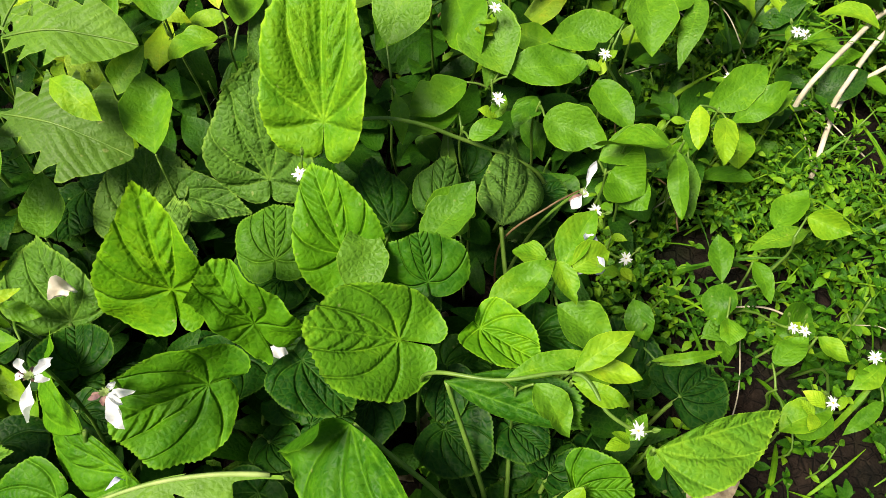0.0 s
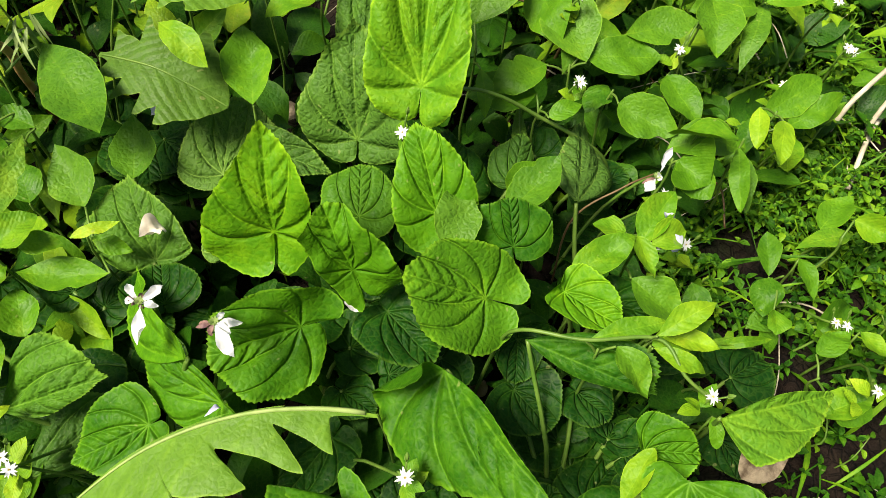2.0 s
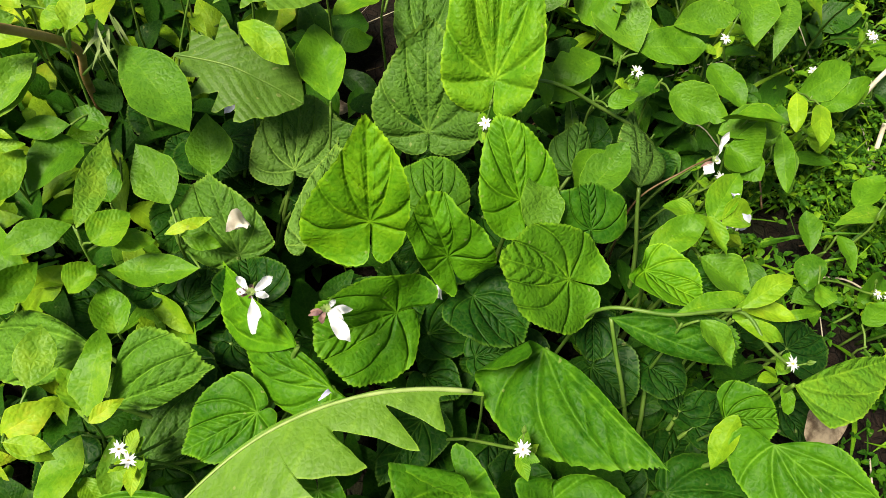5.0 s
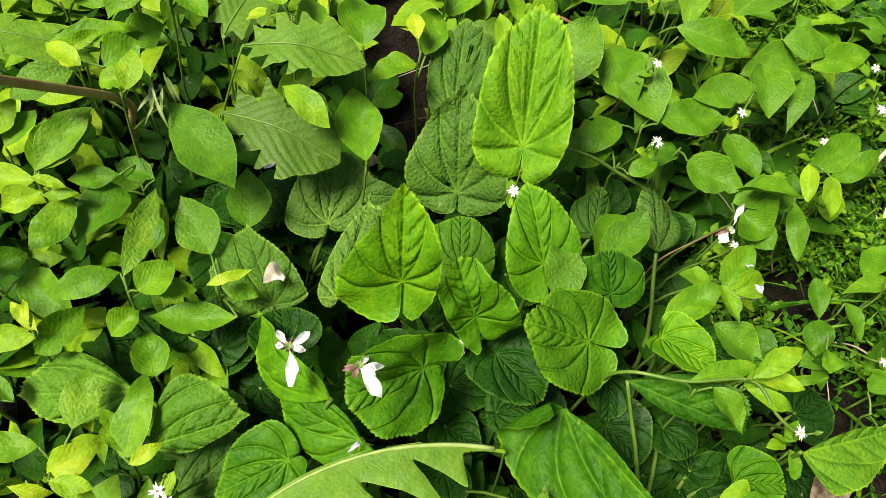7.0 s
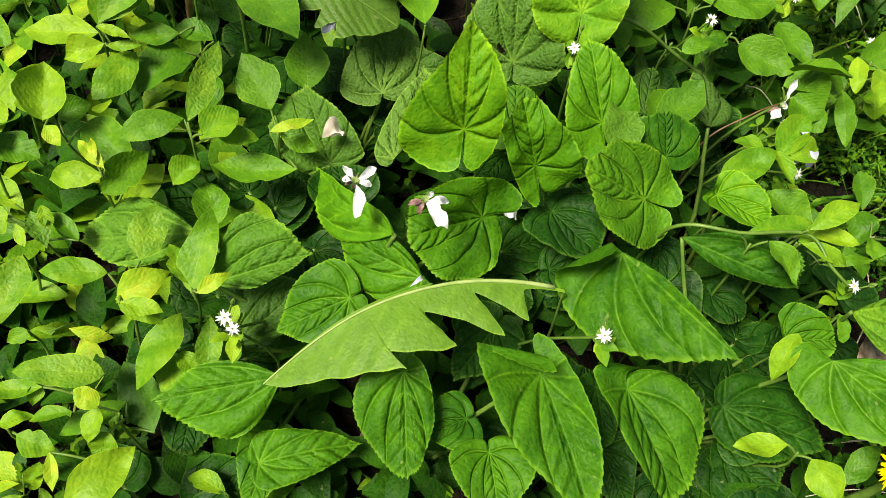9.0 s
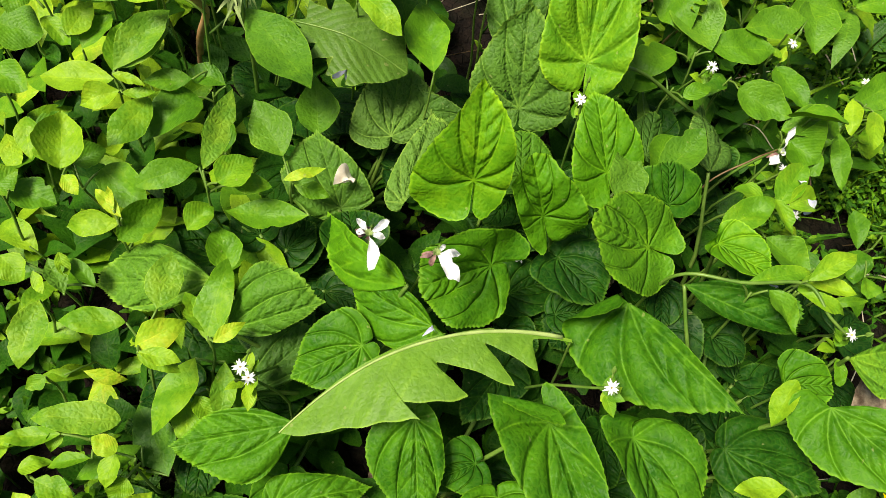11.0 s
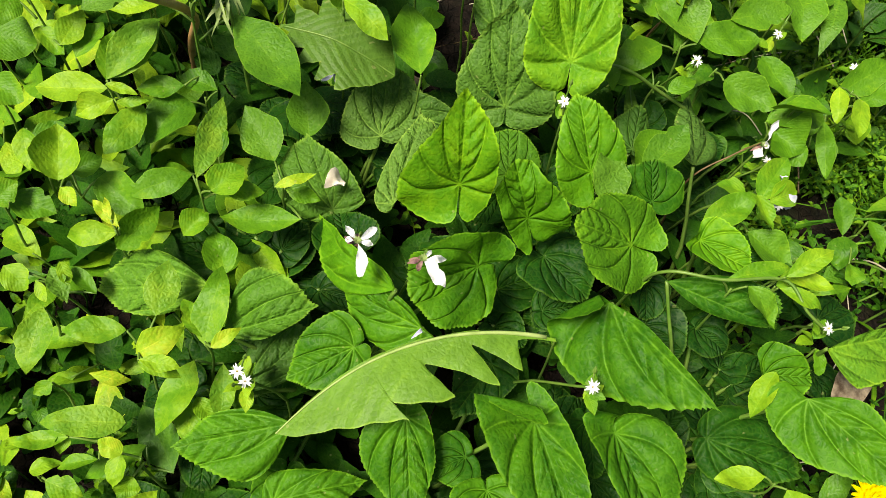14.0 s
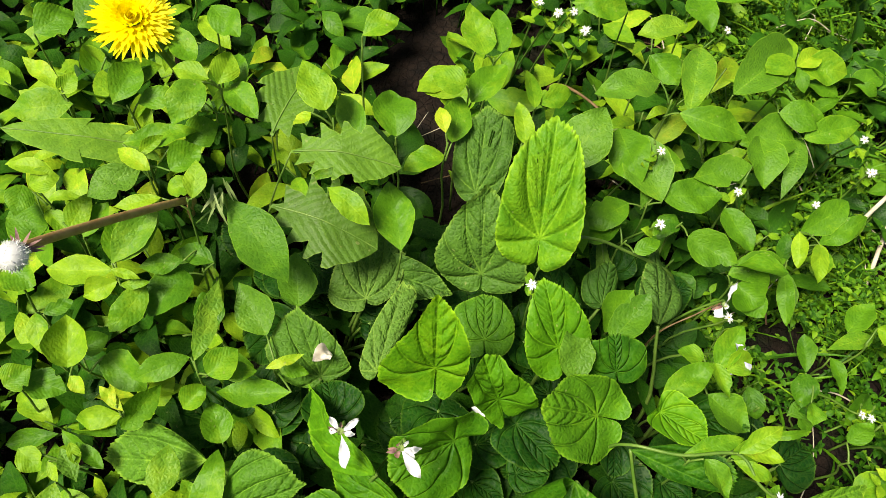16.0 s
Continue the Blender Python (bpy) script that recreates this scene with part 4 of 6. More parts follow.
leaf(shoot, "O", (-0.275, 0.120, 0.106), (-0.301, 0.117, 0.102), (0.355, -0.373, 0.857), 0.013, 0.68, stem=(-0.276, 0.120, 0.099))
leaf(shoot, "O", (-0.276, 0.114, 0.100), (-0.260, 0.140, 0.102), (0.381, -0.345, 0.858), 0.017, 0.55, stem=(-0.276, 0.120, 0.093))
shoot = leafy_stem((-0.268, 0.283), 0.138, "fresh green leafy shoot with smooth oval leaves")
leaf(shoot, "O", (-0.268, 0.283, 0.138), (-0.250, 0.296, 0.140), (0.281, -0.431, 0.857), 0.020, 0.50, stem=(-0.268, 0.283, 0.128))
shoot = leafy_stem((-0.266, 0.374), 0.160, "fresh green leafy shoot with smooth oval leaves")
leaf(shoot, "O", (-0.266, 0.374, 0.160), (-0.244, 0.351, 0.158), (0.280, -0.420, 0.863), 0.019, 0.56, stem=(-0.266, 0.374, 0.149))
shoot = leafy_stem((-0.250, 0.019), 0.070, "fresh green leafy shoot with smooth oval leaves")
leaf(shoot, "O", (-0.259, 0.020, 0.070), (-0.261, 0.005, 0.064), (-0.122, -0.155, 0.980), 0.011, 0.68, stem=(-0.250, 0.019, 0.065))
leaf(shoot, "O", (-0.253, 0.011, 0.062), (-0.259, 0.001, 0.058), (0.298, -0.110, 0.948), 0.013, 0.62, stem=(-0.250, 0.019, 0.058))
leaf(shoot, "O", (-0.252, 0.028, 0.056), (-0.279, 0.010, 0.054), (0.289, -0.024, 0.957), 0.012, 0.50, stem=(-0.250, 0.019, 0.052))
leaf(shoot, "O", (-0.238, 0.017, 0.048), (-0.259, 0.049, 0.052), (-0.141, -0.237, 0.961), 0.022, 0.33, stem=(-0.250, 0.019, 0.045))
shoot = leafy_stem((-0.250, 0.312), 0.166, "fresh green leafy shoot with smooth oval leaves")
leaf(shoot, "O", (-0.258, 0.306, 0.166), (-0.271, 0.277, 0.158), (-0.130, -0.474, 0.871), 0.022, 0.62, dull=0.1, stem=(-0.250, 0.312, 0.154))
leaf(shoot, "O", (-0.254, 0.309, 0.165), (-0.277, 0.314, 0.167), (0.185, -0.328, 0.926), 0.014, 0.68, stem=(-0.250, 0.312, 0.153))
leaf(shoot, "O", (-0.250, 0.310, 0.160), (-0.244, 0.329, 0.168), (0.316, -0.277, 0.908), 0.017, 0.72, stem=(-0.250, 0.312, 0.149))
leaf(shoot, "O", (-0.248, 0.318, 0.150), (-0.225, 0.295, 0.146), (0.250, -0.299, 0.921), 0.018, 0.50, stem=(-0.250, 0.312, 0.140))
leaf(shoot, "O", (-0.238, 0.316, 0.148), (-0.245, 0.344, 0.152), (-0.102, -0.384, 0.918), 0.014, 0.50, stem=(-0.250, 0.312, 0.138))
shoot = leafy_stem((-0.254, 0.232), 0.160, "fresh green leafy shoot with smooth oval leaves")
leaf(shoot, "O", (-0.249, 0.228, 0.160), (-0.250, 0.250, 0.166), (0.348, -0.396, 0.850), 0.012, 0.64, dull=0.1, stem=(-0.254, 0.232, 0.149))
leaf(shoot, "O", (-0.252, 0.238, 0.156), (-0.266, 0.236, 0.154), (-0.088, -0.217, 0.972), 0.013, 0.58, stem=(-0.254, 0.232, 0.145))
leaf(shoot, "O", (-0.269, 0.233, 0.150), (-0.294, 0.225, 0.148), (0.042, -0.114, 0.993), 0.010, 0.74, stem=(-0.254, 0.232, 0.140))
leaf(shoot, "O", (-0.236, 0.244, 0.136), (-0.192, 0.192, 0.134), (-0.024, -0.450, 0.893), 0.028, 0.46, dull=0.1, stem=(-0.254, 0.232, 0.126))
leaf(shoot, "O", (-0.263, 0.217, 0.105), (-0.288, 0.211, 0.104), (0.115, -0.474, 0.873), 0.013, 0.50, stem=(-0.254, 0.232, 0.098))
shoot = leafy_stem((-0.252, 0.063), 0.110, "yellow-green leafy shoot with smooth oval leaves")
leaf(shoot, "O", (-0.249, 0.054, 0.110), (-0.230, 0.052, 0.108), (0.056, 0.009, 0.998), 0.008, 0.72, stem=(-0.252, 0.063, 0.102))
leaf(shoot, "O", (-0.259, 0.069, 0.106), (-0.287, 0.065, 0.110), (0.041, -0.319, 0.947), 0.013, 0.58, stem=(-0.252, 0.063, 0.099))
leaf(shoot, "O", (-0.252, 0.058, 0.106), (-0.232, 0.072, 0.109), (0.087, -0.337, 0.938), 0.014, 0.76, stem=(-0.252, 0.063, 0.099))
leaf(shoot, "O", (-0.251, 0.057, 0.106), (-0.231, 0.050, 0.100), (0.026, -0.368, 0.929), 0.009, 0.66, stem=(-0.252, 0.063, 0.099))
leaf(shoot, "O", (-0.248, 0.078, 0.104), (-0.246, 0.105, 0.110), (0.007, -0.378, 0.926), 0.017, 0.58, dull=0.2, stem=(-0.252, 0.063, 0.097))
shoot = leafy_stem((-0.253, 0.217), 0.100, "dark green leafy shoot with smooth oval leaves low down")
leaf(shoot, "O", (-0.246, 0.220, 0.100), (-0.269, 0.227, 0.098), (0.363, -0.171, 0.916), 0.014, 0.40, stem=(-0.253, 0.217, 0.093))
leaf(shoot, "O", (-0.261, 0.214, 0.095), (-0.280, 0.185, 0.092), (0.023, -0.263, 0.964), 0.027, 0.42, stem=(-0.253, 0.217, 0.088))
shoot = leafy_stem((-0.239, 0.180), 0.092, "dark green leafy shoot with smooth oval leaves low down")
leaf(shoot, "O", (-0.239, 0.180, 0.092), (-0.250, 0.201, 0.095), (0.293, -0.437, 0.850), 0.019, 0.40, stem=(-0.239, 0.180, 0.086))
shoot = leafy_stem((-0.239, 0.145), 0.118, "fresh green leafy shoot with smooth oval leaves")
leaf(shoot, "O", (-0.232, 0.142, 0.118), (-0.218, 0.158, 0.119), (0.099, -0.324, 0.941), 0.019, 0.60, stem=(-0.239, 0.145, 0.110))
leaf(shoot, "O", (-0.241, 0.150, 0.116), (-0.234, 0.196, 0.128), (0.245, -0.161, 0.956), 0.014, 0.56, dull=0.3, stem=(-0.239, 0.145, 0.108))
leaf(shoot, "O", (-0.244, 0.153, 0.114), (-0.272, 0.139, 0.110), (0.343, -0.127, 0.931), 0.015, 0.54, stem=(-0.239, 0.145, 0.106))
leaf(shoot, "O", (-0.227, 0.146, 0.112), (-0.207, 0.149, 0.110), (0.139, -0.310, 0.941), 0.011, 0.62, stem=(-0.239, 0.145, 0.104))
leaf(shoot, "O", (-0.249, 0.131, 0.088), (-0.238, 0.145, 0.092), (-0.013, -0.249, 0.968), 0.015, 0.60, stem=(-0.239, 0.145, 0.082))
shoot = leafy_stem((-0.225, 0.055), 0.071, "fresh green leafy shoot with smooth oval leaves")
leaf(shoot, "O", (-0.229, 0.050, 0.071), (-0.220, 0.039, 0.068), (-0.046, 0.046, 0.998), 0.010, 0.64, stem=(-0.225, 0.055, 0.066))
leaf(shoot, "O", (-0.211, 0.065, 0.068), (-0.207, 0.045, 0.062), (-0.177, -0.172, 0.969), 0.017, 0.50, stem=(-0.225, 0.055, 0.063))
leaf(shoot, "O", (-0.236, 0.050, 0.066), (-0.229, 0.028, 0.060), (-0.140, -0.280, 0.950), 0.014, 0.62, stem=(-0.225, 0.055, 0.061))
shoot = leafy_stem((-0.225, 0.115), 0.080, "fresh green leafy shoot with smooth oval leaves")
leaf(shoot, "O", (-0.225, 0.115, 0.080), (-0.235, 0.137, 0.086), (0.079, -0.310, 0.948), 0.018, 0.55, stem=(-0.225, 0.115, 0.074))
shoot = leafy_stem((-0.223, 0.068), 0.106, "fresh green leafy shoot with smooth oval leaves")
leaf(shoot, "O", (-0.219, 0.064, 0.106), (-0.206, 0.074, 0.109), (0.332, -0.221, 0.917), 0.007, 0.82, stem=(-0.223, 0.068, 0.099))
leaf(shoot, "O", (-0.224, 0.068, 0.098), (-0.219, 0.104, 0.112), (-0.152, -0.343, 0.927), 0.017, 0.60, stem=(-0.223, 0.068, 0.091))
leaf(shoot, "O", (-0.222, 0.072, 0.098), (-0.238, 0.089, 0.100), (0.252, -0.258, 0.933), 0.013, 0.56, stem=(-0.223, 0.068, 0.091))
leaf(shoot, "O", (-0.218, 0.067, 0.076), (-0.216, 0.039, 0.068), (0.174, -0.302, 0.937), 0.012, 0.58, dull=0.2, stem=(-0.223, 0.068, 0.071))
leaf(shoot, "O", (-0.233, 0.068, 0.074), (-0.246, 0.031, 0.064), (-0.051, -0.334, 0.941), 0.018, 0.60, stem=(-0.223, 0.068, 0.069))
shoot = leafy_stem((-0.198, 0.155), 0.118, "fresh green leafy shoot with smooth oval leaves")
leaf(shoot, "O", (-0.201, 0.148, 0.118), (-0.181, 0.157, 0.121), (-0.132, -0.367, 0.921), 0.006, 0.80, stem=(-0.198, 0.155, 0.110))
leaf(shoot, "O", (-0.198, 0.156, 0.105), (-0.179, 0.153, 0.100), (0.208, -0.440, 0.873), 0.009, 0.55, stem=(-0.198, 0.155, 0.098))
leaf(shoot, "O", (-0.206, 0.173, 0.104), (-0.226, 0.202, 0.112), (0.143, -0.247, 0.958), 0.022, 0.48, dull=0.2, stem=(-0.198, 0.155, 0.097))
leaf(shoot, "O", (-0.188, 0.142, 0.098), (-0.230, 0.140, 0.094), (-0.182, -0.217, 0.959), 0.017, 0.55, stem=(-0.198, 0.155, 0.091))
shoot = leafy_stem((-0.191, 0.196), 0.097, "dark green leafy shoot with smooth oval leaves low down")
leaf(shoot, "O", (-0.191, 0.196, 0.097), (-0.197, 0.229, 0.103), (0.054, -0.448, 0.893), 0.024, 0.45, dull=0.1, stem=(-0.191, 0.196, 0.090))
shoot = leafy_stem((-0.179, 0.294), 0.164, "yellow-green leafy shoot with smooth oval leaves")
leaf(shoot, "O", (-0.183, 0.294, 0.164), (-0.200, 0.323, 0.173), (0.018, -0.211, 0.977), 0.022, 0.64, stem=(-0.179, 0.294, 0.153))
leaf(shoot, "O", (-0.192, 0.295, 0.160), (-0.202, 0.286, 0.158), (-0.128, -0.158, 0.979), 0.010, 0.88, stem=(-0.179, 0.294, 0.149))
leaf(shoot, "O", (-0.162, 0.294, 0.138), (-0.179, 0.324, 0.143), (-0.137, -0.440, 0.888), 0.019, 0.48, stem=(-0.179, 0.294, 0.128))
shoot = leafy_stem((-0.177, 0.248), 0.152, "fresh green leafy shoot with smooth oval leaves")
leaf(shoot, "O", (-0.177, 0.248, 0.152), (-0.151, 0.228, 0.147), (0.032, -0.332, 0.943), 0.015, 0.64, stem=(-0.177, 0.248, 0.141))
shoot = leafy_stem((-0.168, 0.362), 0.158, "fresh green leafy shoot with smooth oval leaves")
leaf(shoot, "O", (-0.168, 0.362, 0.158), (-0.145, 0.375, 0.162), (-0.088, -0.195, 0.977), 0.021, 0.64, stem=(-0.168, 0.362, 0.147))
shoot = leafy_stem((-0.141, 0.302), 0.134, "fresh green leafy shoot with smooth oval leaves")
leaf(shoot, "O", (-0.141, 0.302, 0.134), (-0.148, 0.336, 0.140), (0.039, -0.156, 0.987), 0.028, 0.50, stem=(-0.141, 0.302, 0.125))
shoot = leafy_stem((-0.132, 0.223), 0.128, "fresh green leafy shoot with smooth oval leaves")
leaf(shoot, "O", (-0.132, 0.223, 0.128), (-0.142, 0.266, 0.134), (-0.206, -0.360, 0.910), 0.024, 0.55, stem=(-0.132, 0.223, 0.119))
shoot = leafy_stem((-0.108, 0.299), 0.142, "yellow-green leafy shoot with smooth oval leaves")
leaf(shoot, "O", (-0.110, 0.302, 0.142), (-0.115, 0.320, 0.146), (-0.024, -0.470, 0.882), 0.010, 0.85, stem=(-0.108, 0.299, 0.132))
leaf(shoot, "O", (-0.110, 0.289, 0.136), (-0.135, 0.278, 0.133), (-0.156, -0.154, 0.976), 0.018, 0.62, stem=(-0.108, 0.299, 0.126))
leaf(shoot, "O", (-0.105, 0.307, 0.126), (-0.101, 0.342, 0.132), (-0.034, -0.237, 0.971), 0.020, 0.52, stem=(-0.108, 0.299, 0.117))
shoot = leafy_stem((-0.096, 0.339), 0.148, "fresh green leafy shoot with smooth oval leaves")
leaf(shoot, "O", (-0.099, 0.337, 0.148), (-0.121, 0.344, 0.148), (0.094, -0.509, 0.856), 0.020, 0.60, stem=(-0.096, 0.339, 0.138))
leaf(shoot, "O", (-0.093, 0.342, 0.126), (-0.071, 0.372, 0.132), (-0.152, -0.322, 0.935), 0.022, 0.58, stem=(-0.096, 0.339, 0.117))
shoot = leafy_stem((-0.080, 0.370), 0.146, "fresh green leafy shoot with smooth oval leaves")
leaf(shoot, "O", (-0.086, 0.367, 0.146), (-0.099, 0.403, 0.152), (-0.056, -0.199, 0.978), 0.023, 0.60, stem=(-0.080, 0.370, 0.136))
leaf(shoot, "O", (-0.075, 0.373, 0.143), (-0.079, 0.410, 0.147), (-0.167, -0.217, 0.962), 0.018, 0.50, stem=(-0.080, 0.370, 0.133))
shoot = leafy_stem((-0.059, 0.311), 0.132, "dark green leafy shoot with smooth oval leaves low down")
leaf(shoot, "O", (-0.057, 0.306, 0.132), (-0.063, 0.336, 0.138), (-0.151, -0.212, 0.966), 0.013, 0.68, stem=(-0.059, 0.311, 0.123))
leaf(shoot, "O", (-0.061, 0.315, 0.100), (-0.042, 0.284, 0.096), (-0.016, -0.159, 0.987), 0.025, 0.20, stem=(-0.059, 0.311, 0.093))
shoot = leafy_stem((-0.050, 0.340), 0.132, "fresh green leafy shoot with smooth oval leaves")
leaf(shoot, "O", (-0.051, 0.337, 0.132), (-0.056, 0.367, 0.137), (0.212, -0.285, 0.935), 0.013, 0.64, stem=(-0.050, 0.340, 0.123))
leaf(shoot, "O", (-0.049, 0.343, 0.130), (-0.026, 0.353, 0.131), (0.020, -0.293, 0.956), 0.015, 0.60, stem=(-0.050, 0.340, 0.121))
shoot = leafy_stem((-0.030, 0.147), 0.128, "dark green leafy shoot with smooth oval leaves low down")
leaf(shoot, "O", (-0.030, 0.147, 0.128), (-0.032, 0.181, 0.134), (0.118, -0.110, 0.987), 0.021, 0.46, dull=0.3, stem=(-0.030, 0.147, 0.119))
shoot = leafy_stem((-0.025, 0.280), 0.126, "fresh green leafy shoot with smooth oval leaves")
leaf(shoot, "O", (-0.027, 0.293, 0.126), (-0.008, 0.328, 0.150), (0.061, -0.270, 0.961), 0.031, 0.48, dull=0.3, stem=(-0.025, 0.280, 0.117))
leaf(shoot, "O", (-0.022, 0.268, 0.118), (-0.018, 0.241, 0.112), (0.088, -0.393, 0.915), 0.009, 0.50, stem=(-0.025, 0.280, 0.110))
shoot = leafy_stem((-0.006, 0.179), 0.120, "dark green leafy shoot with smooth oval leaves low down")
leaf(shoot, "O", (-0.006, 0.179, 0.120), (0.017, 0.207, 0.128), (-0.188, -0.173, 0.967), 0.021, 0.45, dull=0.1, stem=(-0.006, 0.179, 0.112))
shoot = leafy_stem((-0.005, 0.334), 0.122, "dark green leafy shoot with smooth oval leaves low down")
leaf(shoot, "O", (0.008, 0.334, 0.122), (0.021, 0.291, 0.116), (-0.193, -0.350, 0.917), 0.027, 0.50, stem=(-0.005, 0.334, 0.113))
leaf(shoot, "O", (-0.017, 0.335, 0.120), (-0.034, 0.300, 0.114), (0.101, -0.490, 0.866), 0.025, 0.42, stem=(-0.005, 0.334, 0.112))
shoot = leafy_stem((0.012, 0.415), 0.150, "fresh green leafy shoot with smooth oval leaves")
leaf(shoot, "O", (0.012, 0.415, 0.150), (-0.028, 0.418, 0.150), (-0.203, -0.468, 0.860), 0.021, 0.55, stem=(0.012, 0.415, 0.140))
shoot = leafy_stem((0.012, 0.255), 0.112, "fresh green leafy shoot with smooth oval leaves")
leaf(shoot, "O", (0.015, 0.244, 0.112), (0.032, 0.253, 0.114), (-0.239, -0.395, 0.887), 0.011, 0.55, stem=(0.012, 0.255, 0.104))
leaf(shoot, "O", (0.010, 0.267, 0.104), (-0.028, 0.265, 0.100), (0.129, -0.278, 0.952), 0.026, 0.42, stem=(0.012, 0.255, 0.097))
shoot = leafy_stem((0.032, 0.150), 0.120, "dark green leafy shoot with smooth oval leaves low down")
leaf(shoot, "O", (0.021, 0.147, 0.120), (0.051, 0.167, 0.124), (-0.081, -0.102, 0.991), 0.017, 0.50, stem=(0.032, 0.150, 0.112))
leaf(shoot, "O", (0.043, 0.154, 0.094), (0.064, 0.144, 0.092), (0.080, -0.329, 0.941), 0.019, 0.18, dull=0.3, stem=(0.032, 0.150, 0.087))
shoot = leafy_stem((0.032, 0.112), 0.127, "fresh green leafy shoot with smooth oval leaves")
leaf(shoot, "O", (0.026, 0.113, 0.127), (0.062, 0.124, 0.128), (0.087, 0.052, 0.995), 0.010, 0.55, stem=(0.032, 0.112, 0.118))
leaf(shoot, "O", (0.039, 0.112, 0.126), (0.052, 0.092, 0.120), (0.084, -0.057, 0.995), 0.015, 0.52, dull=0.1, stem=(0.032, 0.112, 0.117))
shoot = leafy_stem((0.036, 0.339), 0.156, "fresh green leafy shoot with smooth oval leaves")
leaf(shoot, "O", (0.027, 0.349, 0.156), (-0.017, 0.334, 0.154), (-0.149, -0.465, 0.872), 0.023, 0.50, dull=0.2, stem=(0.036, 0.339, 0.145))
leaf(shoot, "O", (0.043, 0.335, 0.142), (0.089, 0.323, 0.138), (-0.372, -0.419, 0.828), 0.022, 0.52, stem=(0.036, 0.339, 0.132))
leaf(shoot, "O", (0.036, 0.334, 0.112), (0.024, 0.281, 0.106), (-0.072, -0.523, 0.849), 0.018, 0.47, dull=0.2, stem=(0.036, 0.339, 0.104))
shoot = leafy_stem((0.028, 0.385), 0.141, "fresh green leafy shoot with smooth oval leaves")
leaf(shoot, "O", (0.028, 0.385, 0.141), (0.047, 0.363, 0.138), (-0.047, -0.481, 0.876), 0.018, 0.50, stem=(0.028, 0.385, 0.131))
shoot = leafy_stem((0.027, 0.283), 0.116, "dark green leafy shoot with smooth oval leaves low down")
leaf(shoot, "O", (0.035, 0.281, 0.116), (0.016, 0.328, 0.128), (0.036, -0.419, 0.907), 0.032, 0.50, dull=0.2, stem=(0.027, 0.283, 0.108))
leaf(shoot, "O", (0.033, 0.288, 0.114), (0.077, 0.292, 0.111), (-0.119, -0.339, 0.933), 0.025, 0.46, stem=(0.027, 0.283, 0.106))
leaf(shoot, "O", (0.014, 0.281, 0.112), (-0.016, 0.262, 0.108), (-0.053, -0.135, 0.989), 0.021, 0.45, stem=(0.027, 0.283, 0.104))
shoot = leafy_stem((0.053, 0.276), 0.106, "dark green leafy shoot with smooth oval leaves low down")
leaf(shoot, "O", (0.054, 0.263, 0.106), (0.085, 0.247, 0.102), (-0.104, -0.405, 0.908), 0.024, 0.46, dull=0.1, stem=(0.053, 0.276, 0.099))
leaf(shoot, "O", (0.053, 0.288, 0.092), (0.040, 0.270, 0.088), (-0.295, -0.124, 0.947), 0.017, 0.36, stem=(0.053, 0.276, 0.086))
shoot = leafy_stem((0.054, 0.113), 0.127, "fresh green leafy shoot with smooth oval leaves")
leaf(shoot, "O", (0.054, 0.112, 0.127), (0.076, 0.103, 0.125), (0.026, -0.283, 0.959), 0.009, 0.64, stem=(0.054, 0.113, 0.118))
leaf(shoot, "O", (0.054, 0.114, 0.125), (0.082, 0.127, 0.125), (-0.101, -0.325, 0.940), 0.014, 0.56, stem=(0.054, 0.113, 0.116))
shoot = leafy_stem((0.053, 0.165), 0.126, "fresh green leafy shoot with smooth oval leaves")
leaf(shoot, "O", (0.058, 0.163, 0.126), (0.075, 0.172, 0.126), (-0.025, -0.130, 0.991), 0.015, 0.62, stem=(0.053, 0.165, 0.117))
leaf(shoot, "O", (0.052, 0.168, 0.125), (0.059, 0.148, 0.122), (-0.007, -0.169, 0.986), 0.011, 0.62, stem=(0.053, 0.165, 0.116))
leaf(shoot, "O", (0.054, 0.165, 0.124), (0.070, 0.190, 0.130), (-0.278, -0.128, 0.952), 0.015, 0.56, stem=(0.053, 0.165, 0.115))
leaf(shoot, "O", (0.048, 0.172, 0.121), (0.033, 0.176, 0.119), (0.059, -0.014, 0.998), 0.013, 0.60, stem=(0.053, 0.165, 0.113))
leaf(shoot, "O", (0.053, 0.155, 0.108), (0.077, 0.136, 0.102), (-0.311, 0.017, 0.950), 0.021, 0.50, dull=0.1, stem=(0.053, 0.165, 0.100))
shoot = leafy_stem((0.060, 0.386), 0.152, "fresh green leafy shoot with smooth oval leaves")
leaf(shoot, "O", (0.060, 0.386, 0.152), (0.050, 0.333, 0.146), (-0.004, -0.398, 0.917), 0.022, 0.55, dull=0.2, stem=(0.060, 0.386, 0.141))
shoot = leafy_stem((0.065, 0.438), 0.140, "fresh green leafy shoot with smooth oval leaves")
leaf(shoot, "O", (0.068, 0.450, 0.140), (0.077, 0.414, 0.138), (-0.266, -0.315, 0.911), 0.022, 0.50, stem=(0.065, 0.438, 0.130))
leaf(shoot, "O", (0.062, 0.426, 0.132), (0.025, 0.415, 0.129), (-0.267, -0.182, 0.946), 0.019, 0.64, dull=0.2, stem=(0.065, 0.438, 0.123))
shoot = leafy_stem((0.085, 0.238), 0.098, "fresh green leafy shoot with smooth oval leaves")
leaf(shoot, "O", (0.081, 0.241, 0.098), (0.122, 0.248, 0.097), (-0.371, -0.163, 0.914), 0.021, 0.50, dull=0.1, stem=(0.085, 0.238, 0.091))
